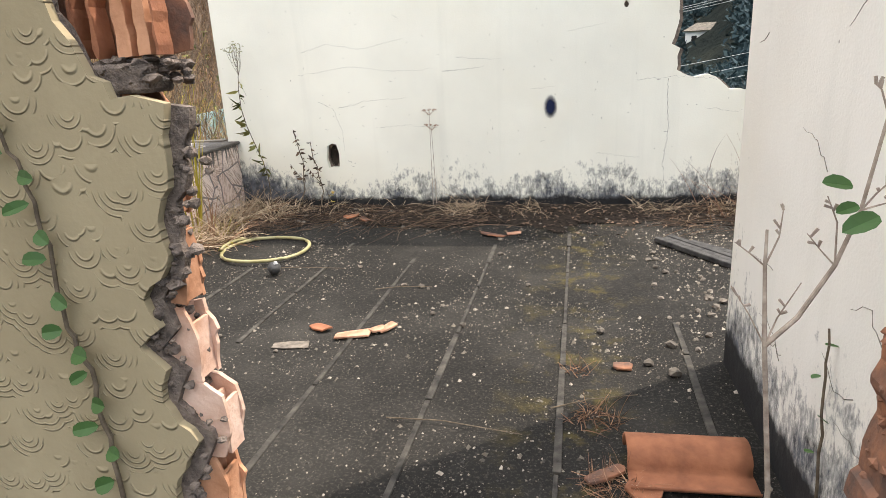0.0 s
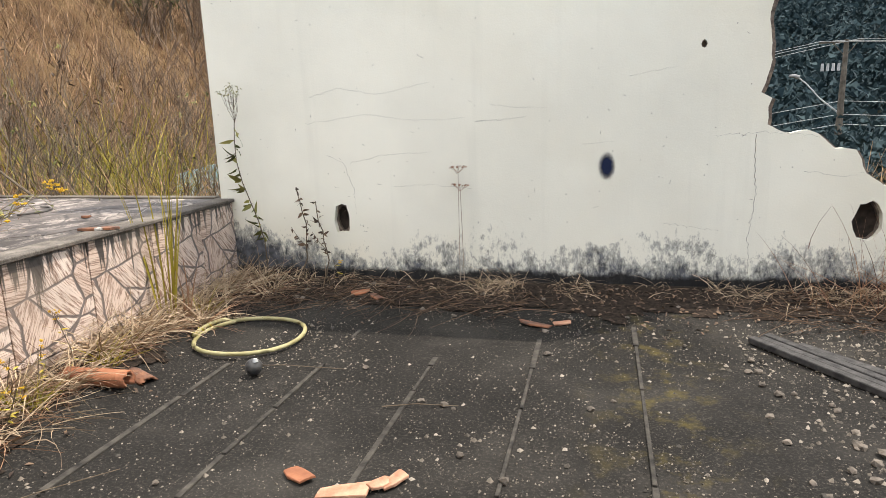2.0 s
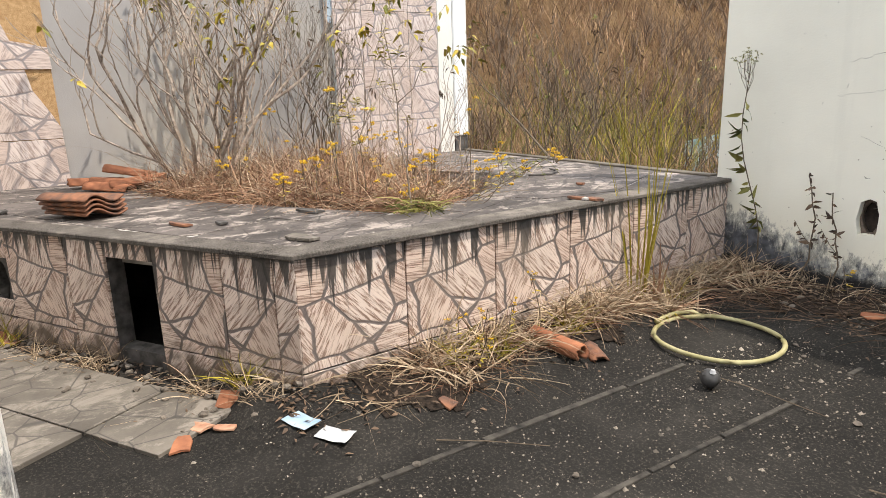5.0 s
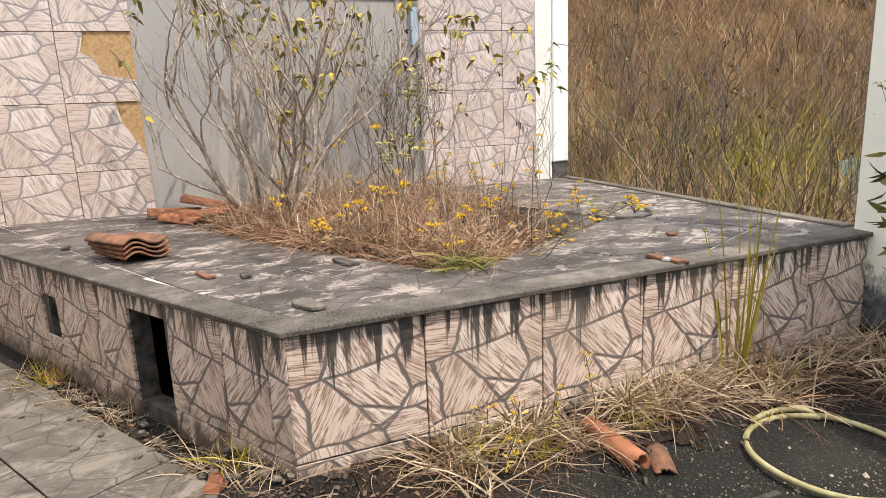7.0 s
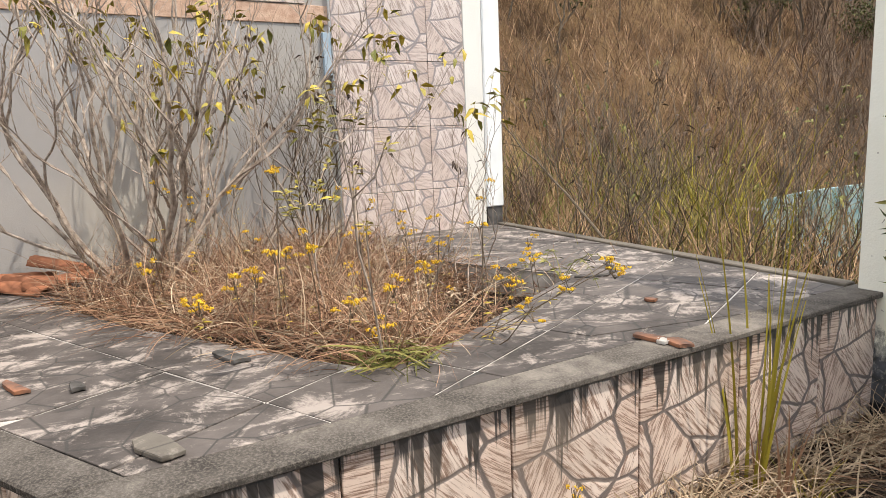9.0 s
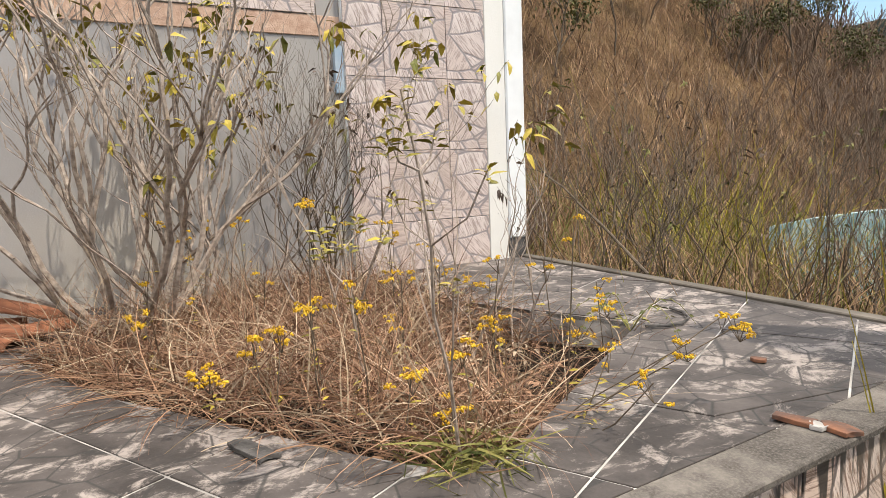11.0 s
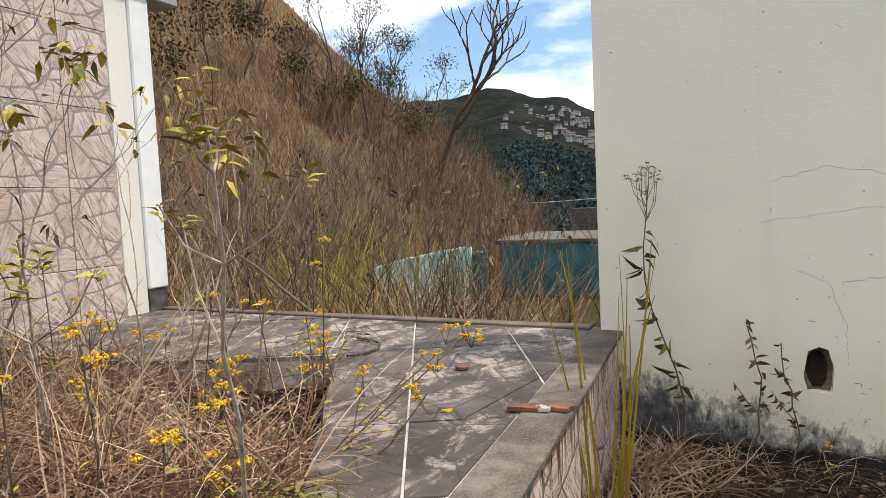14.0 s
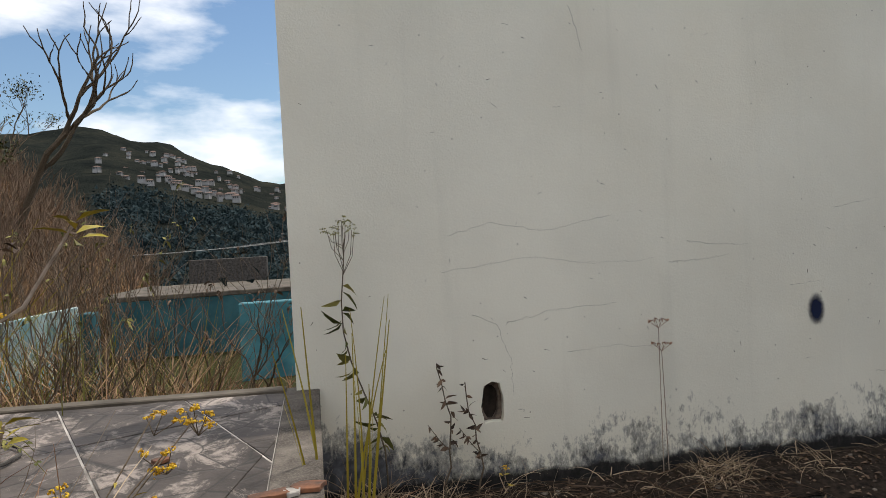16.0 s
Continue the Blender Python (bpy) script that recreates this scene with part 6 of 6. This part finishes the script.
for i in range(24000):
    while True:
        x, y = rs.uniform(-2.9, 1.9), rs.uniform(0.8, 5.8)
        dens = 0.35 + 0.6 * max(0, noise.noise((x * 1.2, y * 1.2, 8))) + (0.5 if x > 0.5 and y > 3.2 else 0)
        if rs.random() < dens:
            break
    s = rs.uniform(0.002, 0.0062) * (2.6 if rs.random() < (0.16 if x > 0.45 else 0.05) else 1)
    z = floor_z(x, y)
    b = len(gv)
    for k in range(4):
        a = TAU * k / 4 + rs.random()
        gv.append((x + s * math.cos(a), y + s * math.sin(a), z - 0.001))
    gv.append((x + rs.uniform(-s, s) * 0.4, y + rs.uniform(-s, s) * 0.4, z + s * rs.uniform(0.6, 1.1)))
    gf += [(b, b + 1, b + 4), (b + 1, b + 2, b + 4), (b + 2, b + 3, b + 4), (b + 3, b, b + 4)]
GR = Nodes("grit", 0.9, 0.2)
GR.colour(GR.ramp(GR.node("NewGeometry", 8), (0.1, (0.055, 0.05, 0.044)), (0.6, (0.17, 0.145, 0.115)), (0.95, (0.38, 0.33, 0.27))))
tagged(mesh("grit", gv, gf, GR.m), "loose grit and crumbs of rubble over the floor", "gravel", kind="stuff")
# rubble crumbs round the planter front and the side wall
bm = bmesh.new()
for k in range(190):
    if k < 95:
        p = uv(rs.uniform(0.0, 2.6), -abs(rs.gauss(0.10, 0.16)) - 0.02)
        x, y = p.x, p.y
    elif k < 150:
        x, y = rs.uniform(0.45, 1.5), rs.uniform(3.1, 5.2)
    else:
        x, y = rs.uniform(-2.7, 1.8), 5.85 - abs(rs.gauss(0.1, 0.3))
    q = rs.uniform(0.008, 0.028)
    rock(bm, (x, y, floor_z(x, y) + q * 0.3 + (0.02 if k < 95 else 0)), q, rs, 0.7)
tagged(part("rubble", bm, M_STONE), "small broken rubble strewn along the walls", "rubble", kind="stuff")
tangle("dry_grass", [(*uv(0.15, -0.1), 0.14, 1), (*uv(0.55, -0.08), 0.10, 0.7), (*uv(1.35, -0.06), 0.12, 1.2), (*uv(1.75, -0.1), 0.16, 1), (*uv(2.3, -0.1), 0.2, 0.9)], 420, 0.24, 0.005, M_DRY_PALE, 48, "bleached tufts before the planter opening", 0.8, floor_z, 0.8, 0.9)
# leaf litter
s = Strands(95)
for i in range(2600):
    k = rs.random()
    if k < 0.45:
        x, y = rs.uniform(-3.0, 1.9), 5.85 - abs(rs.gauss(0, 0.28))
    elif k < 0.8:
        y = rs.uniform(2.4, 5.8)
        x = bench_x(y) + 0.02 + abs(rs.gauss(0, 0.22))
    else:
        p = uv(rs.uniform(0.2, 2.6), -abs(rs.gauss(0.05, 0.15)))
        x, y = p.x, p.y
    s.leaf((x, y, floor_z(x, y) + rs.uniform(0.003, 0.02)), (rs.uniform(-1, 1), rs.uniform(-1, 1), rs.uniform(-0.1, 0.3)), rs.uniform(0.02, 0.05), rs.uniform(0.01, 0.02))
tagged(s.done("leaf_litter", M_BROWN), "brown leaf litter along the foot of the walls", "litter", kind="stuff")
s = Strands(96)
for a, b in [((-1.25, 3.95), (-0.9, 4.02)), ((-0.75, 2.5), (-0.2, 2.45)), ((-2.4, 2.9), (-2.1, 3.25)), ((-0.1, 2.65), (0.25, 2.8)), ((-2.2, 4.3), (-1.6, 4.35))]:
    p, q = Vector((*a, 0.014)), Vector((*b, 0.012))
    s.tube([p, p.lerp(q, 0.4) + Vector((0.01, 0.02, 0.004)), q], 0.0032, 0.002, 5)
tagged(s.done("fallen_sticks", M_STEM), "thin dry sticks fallen on the floor", "sticks", kind="stuff")

# ---- things on the planter top ----
def wave_tile(material, label):
    """A double-wave clay roof tile."""
    bm = bmesh.new()
    nx, ny, L, W, t = 5, 18, 0.40, 0.28, 0.012
    g = {}
    for k in (0, 1):
        for i in range(nx + 1):
            for j in range(ny + 1):
                q = j / ny
                z = 0.030 * math.sin(q * TAU) * (1.0 if q < 0.5 else 0.75) + 0.02
                g[k, i, j] = bm.verts.new((-L / 2 + L * i / nx, -W / 2 + W * q, z + (t if k else 0)))
    for i in range(nx):
        for j in range(ny):
            bm.faces.new((g[1, i, j], g[1, i + 1, j], g[1, i + 1, j + 1], g[1, i, j + 1]))
            bm.faces.new((g[0, i, j], g[0, i, j + 1], g[0, i + 1, j + 1], g[0, i + 1, j]))
    for i in range(nx):
        for j in (0, ny):
            bm.faces.new((g[0, i, j], g[0, i + 1, j], g[1, i + 1, j], g[1, i, j]))
    for j in range(ny):
        for i in (0, nx):
            bm.faces.new((g[0, i, j], g[1, i, j], g[1, i, j + 1], g[0, i, j + 1]))
    return tagged(part("wave_roof_tile", bm, material, None, "", True), label, "roof tile", "stacked roof tiles")


tile = wave_tile(M_CLAY_DK, "curved clay roof tile in a neat weathered stack")
for k in range(4):
    o = tile if k == 0 else copy_thing(tile, pose(0, 0, 0))
    o.matrix_world = pose(-4.86 + 0.012 * k, 1.90 - 0.008 * k, TOP + 0.012 + 0.030 * k, 0, 0, 31 + 2 * k)
for i, (x, y, z, rz, tilt) in enumerate([(-6.22, 2.22, 0.03, 68, 4), (-6.05, 2.36, 0.05, 80, -6), (-6.42, 2.34, 0.09, 60, 10), (-6.50, 2.08, 0.02, 95, 3), (-6.12, 2.14, 0.01, 40, 2)]):
    o = barrel_tile(0.42, 0.08, 0.07, M_CLAY, "orange clay roof tile heaped against the tiled wall", chip=0.015, seed=20 + i, arc=150)
    o["group"] = "heap of roof tiles"
    o.matrix_world = pose(x, y, TOP + z - 0.02, 0, tilt, rz)
for w, l, sd, x, y, rz, m, lab in [(0.07, 0.16, 31, -3.27, 4.50, 15, M_CLAY_DK, "rusty brown tile fragment on the planter edge"), (0.08, 0.12, 32, -3.15, 4.54, -20, M_CLAY_DK, "rusty brown tile fragment on the planter edge"), (0.05, 0.06, 33, -3.20, 4.51, 0, M_GROUT, "white plaster crumb on the planter edge"),
                                   (0.05, 0.20, 34, -4.10, 2.30, 25, M_CLAY_DK, "dark flat tile fragment on the paving"), (0.05, 0.09, 35, -3.98, 2.50, 10, M_KERB, "dark flat tile fragment on the paving"), (0.07, 0.24, 36, -4.02, 3.02, 20, M_KERB, "grey lump of mortar on the paving"),
                                   (0.05, 0.07, 37, -3.70, 4.95, 30, M_CLAY_DK, "small red clay crumb on the paving"), (0.06, 0.1, 38, -5.4, 1.45, 0, M_KERB, "dark stone on the paving"), (0.10, 0.26, 39, -3.30, 2.72, 20, M_PATIO, "pale loose tile fragment on the paving corner")]:
    o = shard(w, l, 0.014, sd, m, lab, curve=0.01)
    o.matrix_world = pose(x, y, TOP + 0.004, 0, 0, rz)
s = Strands(97)
s.tube([Vector((-4.62 + 0.34 * math.sin(a), 5.16 + 0.26 * math.cos(a), TOP + 0.012)) for a in (0.2, 0.6, 1.0, 1.4, 1.8, 2.2)], 0.009, 0.008, 6)
tagged(s.done("hose_offcut", M_KERB), "curved black hose offcut on the paving", "hose")

# ---- beyond the terrace ----
def blades_on(name, n, seed, area, h, w, mat, label, zf, up=1.0, lean=0.35):
    s = Strands(seed)
    r = s.r
    for _ in range(n):
        x, y = area(r)
        a = r.uniform(0, TAU)
        s.blade((x, y, zf(x, y) - 0.05), (lean * math.cos(a), lean * math.sin(a), up), h * r.uniform(0.5, 1.2), w * r.uniform(0.6, 1.3), r.uniform(0.2, 0.9), 3, 0.4)
    return tagged(s.done(name, mat), label, "grass", kind="stuff")


def bank_area(r):
    d = r.random() ** 1.6
    y = -6 + 44 * r.random() ** 1.3
    x = -8.3 - 0.105 * (y - 6) - 25 * d
    return x, y


blades_on("bank_grass", 62000, 201, bank_area, 0.75, 0.020, M_BANKGRASS, "tall dry brown grass over the bank", bank_h)
blades_on("bank_grass", 12000, 202, bank_area, 0.6, 0.022, M_DRY, "dark dry weeds over the bank", bank_h)


def green_area(r):
    y = 6.3 + 5.5 * r.random() ** 1.2
    return -3.6 - r.random() * 4.6 - 0.1 * y, y


def low_ground(x, y):
    return max(-0.8 if math.hypot(x + 1.5, y - 1.5) < 13 else -1.5, bank_h(x, y))


blades_on("bank_grass", 2400, 207, green_area, 1.7, 0.02, M_BANKGRASS, "tall brown grass behind the planter", low_ground, 1.0, 0.45)
blades_on("green_grass", 620, 203, green_area, 1.75, 0.016, M_GREEN, "tall green-yellow grass behind the planter", low_ground, 1.0, 0.3)
blades_on("green_grass", 300, 208, lambda r: (r.gauss(-9.0, 0.7), r.gauss(11.6, 0.6)), 2.7, 0.026, M_REED, "tall yellow-green reeds before the pool slide", low_ground, 1.0, 0.35)
blades_on("green_grass", 120, 209, lambda r: (r.gauss(-7.9, 0.9), r.gauss(12.9, 0.5)), 1.9, 0.022, M_REED, "tall weeds before the slide wall", low_ground, 1.0, 0.35)
blades_on("green_grass", 900, 204, lambda r: (-9.5 - r.random() * 1.8, 2 + 14 * r.random()), 1.3, 0.022, M_GREEN, "green grass at the foot of the bank", low_ground, 1.0, 0.35)
blades_on("dry_grass", 1500, 205, lambda r: (-6.0 + 4.0 * r.random(), 6.6 + 5 * r.random()), 0.9, 0.02, M_DRY, "dry brown weeds below the terrace", low_ground, 1.0, 0.4)
blades_on("dry_grass", 1500, 206, lambda r: (0.6 + 6 * r.random(), 8.5 + 14 * r.random()), 1.5, 0.025, M_BANKGRASS, "weeds beyond the broken wall", low_ground, 1.0, 0.4)
for i, (x, y, h) in enumerate([(-7.2, 7.3, 1.9), (-6.3, 8.0, 1.8), (-5.2, 8.6, 1.7), (-8.2, 8.8, 2.0), (-6.0, 10.5, 2.2), (-4.4, 10.0, 1.6)]):
    shrub(x, y, low_ground(x, y), 6, 400 + i, h * 1.3, 0.018, 4, 22, "brown-stemmed bush in the weeds behind the planter", M_BROWN if i % 2 else M_GREEN, 0.07, 0.55, 0.5, M_STEM, "wild_bush")


def bank_tree(x, y, h, seed, label, leafy, rad=0.09):
    z = bank_h(x, y)
    T = empty("bare_tree" if not leafy else "bank_tree", x, y, z, label=label, category="tree")
    r = random.Random(seed)
    s, lv, tips = Strands(seed), Strands(seed + 1), []
    grow(s, lv, tips, (x, y, z - 0.2), (0.25, -0.05, 1), h * 0.42, rad, 4, r, 0.55, 0.6)
    s.done("trunk", M_STEM, T)
    if leafy:
        for p, d in tips:
            for _ in range(leafy * 3):
                lv.leaf(p + Vector((r.gauss(0, 0.25), r.gauss(0, 0.25), r.gauss(0, 0.2))), (r.uniform(-1, 1), r.uniform(-1, 1), r.uniform(-1, 0.5)), 0.13, 0.06)
        lv.done("crown", M_OLIVE, T)
    return T


bank_tree(-14.4, 26.5, 9.0, 501, "bare forked dead tree on the bank", 0, 0.16)
for i in range(16):
    r = random.Random(600 + i)
    y = 24 + 12 * r.random()
    x = -12.5 - 0.105 * (y - 6) - 2 - 11 * r.random()
    bank_tree(x, y, r.uniform(3.0, 5.0), 520 + i, "thin scrubby tree on the dry bank", r.choice((0, 3, 5)), 0.06)

for i in range(26):
    r = random.Random(700 + i)
    y = 11 + 22 * r.random()
    x = -8.4 - 0.105 * (y - 6) - 5 - 11 * r.random()
    bank_tree(x, y, r.uniform(1.6, 3.2), 560 + i, "dark olive scrub bush on the dry bank", r.choice((0, 4, 6, 8)), 0.035)

# drained pools below
def pool(name, poly, z0, z1, mat, label, cope=True):
    T = empty(name, *poly[0], z0, label=label, category="pool wall")
    o = part("basin_wall", slab(poly, z0, z1, 0.02), mat, T)
    o.matrix_basis = T.matrix_world.inverted()
    if cope:
        c = sum((Vector(p) for p in poly), Vector((0, 0))) / len(poly)
        o = part("coping", slab([tuple(c + (Vector(p) - c) * 1.04) for p in poly], z1 + 0.002, z1 + 0.14, 0.02), M_CONC, T, "grey concrete coping")
        o.matrix_basis = T.matrix_world.inverted()


slide = empty("pool_slide", -8.85, 14.6, -1.25, label="faded pale teal slide wall among tall weeds", category="slide")
bm = bmesh.new()
q = [bm.verts.new(p) for p in ((-1.05, -0.35, -0.3), (1.0, 0.35, -0.3), (1.0, 0.35, 1.82), (0.45, 0.16, 1.74), (-0.35, -0.11, 1.60), (-1.05, -0.35, 1.42))]
bm.faces.new(q)
ex = bmesh.ops.extrude_face_region(bm, geom=bm.faces[:])
bmesh.ops.translate(bm, vec=(-0.1, 0.3, 0), verts=[g for g in ex["geom"] if isinstance(g, bmesh.types.BMVert)])
part("slide_wall", bm, M_TEAL_LT, slide)
o = part("slide_end", box(-1.55, -0.5, 0.4, -1.07, -0.2, 1.25, 0.03), M_ROOFRED, slide, "rusty red end piece")
o = part("slide_lip", box(1.03, 0.3, -0.3, 1.25, 0.7, 1.7, 0.02), M_TEAL, slide, "darker teal edge")
pool("pool_basin", [(-9.6, 21.6), (1.0, 22.4), (1.0, 23.6), (-9.7, 22.8)], -3.0, 0.14, M_TEAL, "dark teal painted wall of a drained pool")
pool("pool_step", [(-5.1, 15.3), (0.5, 15.8), (0.5, 16.1), (-5.1, 15.6)], -3.0, 0.42, M_TEAL_MID, "dark teal painted wall of a drained pool", False)
pool("concrete_deck", [(-10.5, 23.9), (3.0, 24.4), (3.0, 28.0), (-10.5, 28.0)], -2.6, 0.22, M_CONC, "pale concrete deck beyond the pool", False)
pool("dark_shed_wall", [(-9.0, 28.4), (-6.1, 28.7), (-6.1, 29.1), (-9.0, 28.8)], -2.0, 1.12, M_KERB, "low dark stained wall beyond the pool", False)


def utility_pole(x, y, h):
    T = empty("utility_pole", x, y, -2.0, label="concrete utility pole with crossarm, wires and street lamp", category="pole")
    s = Strands(801)
    s.tube([Vector((x, y, -2.0)), Vector((x, y, h))], 0.22, 0.13, 10)
    s.done("pole", M_CONC, T)
    s = Strands(802)
    s.tube([Vector((x - 1.5, y, h - 0.15)), Vector((x + 0.9, y, h - 0.1))], 0.07, 0.07, 4)
    s.tube([Vector((x - 0.7, y, h - 0.2)), Vector((x, y, h - 1.0))], 0.03, 0.03, 4)
    s.tube([Vector((x + 0.6, y, h - 0.2)), Vector((x, y, h - 1.0))], 0.03, 0.03, 4)
    arm = s.done("crossarm", M_CONC, T)
    for k in range(4):
        s = Strands(803 + k)
        xx = x - 1.2 + 0.3 * k
        s.tube([Vector((xx, y, h - 1.8)), Vector((xx, y, h - 1.35))], 0.09, 0.07, 6)
        s.done("insulator", M_METAL, T).parent = arm
    s = Strands(810)
    s.tube([Vector((x, y, h - 4.4)), Vector((x - 1.2, y, h - 3.4)), Vector((x - 2.0, y, h - 2.5)), Vector((x - 2.5, y, h - 2.1))], 0.05, 0.04, 6)
    bracket = s.done("lamp_arm", M_METAL, T)
    s = Strands(811)
    s.tube([Vector((x - 2.45, y, h - 2.12)), Vector((x - 2.7, y, h - 2.0)), Vector((x - 3.0, y, h - 2.0))], 0.14, 0.08, 8)
    s.done("lamp_head", M_HOUSE, T).parent = bracket
    for k, (dz, dx) in enumerate([(-0.05, -1.4), (-0.05, -0.6), (0.0, 0.7), (-3.6, 0), (-4.4, 0), (-5.0, 0)]):
        s = Strands(820 + k)
        a, b = Vector((x + dx - 40, y + 14 - k, h + dz - 3.5)), Vector((x + dx, y, h + dz))
        c = Vector((x + dx + 40, y - 6 + k, h + dz + 1.0))
        pts = [a.lerp(b, i / 8) - Vector((0, 0, 1.2 * math.sin(math.pi * i / 8))) for i in range(9)] + [b.lerp(c, i / 8) - Vector((0, 0, 1.2 * math.sin(math.pi * i / 8))) for i in range(1, 9)]
        s.tube(pts, 0.022, 0.022, 3)
        s.done("wire", M_METAL, T)


utility_pole(13.8, 46.0, 4.9)


def house(x, y, z, w, d, h, rz, label, coat=None, cover=None):
    T = empty("far_house", x, y, z, rz, label=label, category="house", group="houses on the far hill")
    part("wall", box(-w / 2, -d / 2, -2, w / 2, d / 2, h), coat or M_HOUSE, T)
    bm = bmesh.new()
    e = 0.5
    q = [bm.verts.new(p) for p in ((-w / 2 - e, -d / 2 - e, h), (w / 2 + e, -d / 2 - e, h), (w / 2 + e, d / 2 + e, h), (-w / 2 - e, d / 2 + e, h), (-w / 4, 0, h + w * 0.2), (w / 4, 0, h + w * 0.2))]
    for f in ((0, 1, 5, 4), (1, 2, 5), (2, 3, 4, 5), (3, 0, 4), (3, 2, 1, 0)):
        bm.faces.new([q[i] for i in f])
    part("roof", bm, cover or M_ROOFRED, T)
    for k in range(3):
        part("window", box(-w * 0.35 + k * w * 0.27, -d / 2 - 0.06, h * 0.35, -w * 0.35 + k * w * 0.27 + w * 0.13, -d / 2 + 0.02, h * 0.75), M_DARK, T)


def hill_z(az, d, el):
    return d * math.sin(radians(az)), d * math.cos(radians(az)), d * math.tan(radians(el)) + 1.5


rh = random.Random(77)
house(*hill_z(9.8, 118, -0.45), 6.2, 5, 3.0, -10, "white house with a grey hipped roof on the wooded slope", M_PIER, M_CONC)
hv = bpy.data.objects["backdrop"].data.vertices
for i in range(120):
    az, t = int(round(rh.gauss(-13.0, 3.2))), rh.uniform(0.36, 0.72)
    if not -20 <= az <= -4:
        continue
    p = hv[int(t * 26) * 360 + az + 180].co + Vector((rh.uniform(-8, 8), rh.uniform(-8, 8), 0))
    house(p.x, p.y, p.z + 1.0, rh.uniform(2.2, 4.6), rh.uniform(2.0, 3.5), rh.uniform(1.2, 2.0), rh.uniform(-40, 40), "small pale house of the far hillside town")

# twiggy brush that darkens the bank, and its ragged end
def bank_brush(name, n, seed, area, h, mat, label, depth=2):
    s, r = Strands(seed), random.Random(seed)
    tips = []
    for _ in range(n):
        x, y = area(r)
        z = bank_h(x, y)
        for k in range(3):
            a = r.uniform(0, TAU)
            grow(s, None, tips, (x, y, z - 0.1), (0.45 * math.cos(a), 0.45 * math.sin(a), 1), h * r.uniform(0.3, 0.6), 0.016 * h, depth, r, 0.5, 0.6)
    return tagged(s.done(name, mat), label, "brush", kind="stuff")


def near_bank(r):
    y = 4 + 20 * r.random()
    return -8.6 - 0.105 * (y - 6) - 4.5 * r.random() ** 1.4, y


def end_bank(r):
    y = 22 + 18 * r.random()
    return -9.2 - 0.105 * (y - 6) - 9 * r.random(), y


bank_brush("bank_brush", 260, 901, near_bank, 1.2, M_BRUSH, "twiggy brown brush on the lower bank")
bank_brush("bank_brush", 190, 902, end_bank, 2.2, M_BRUSH, "twiggy brown brush at the far end of the bank")
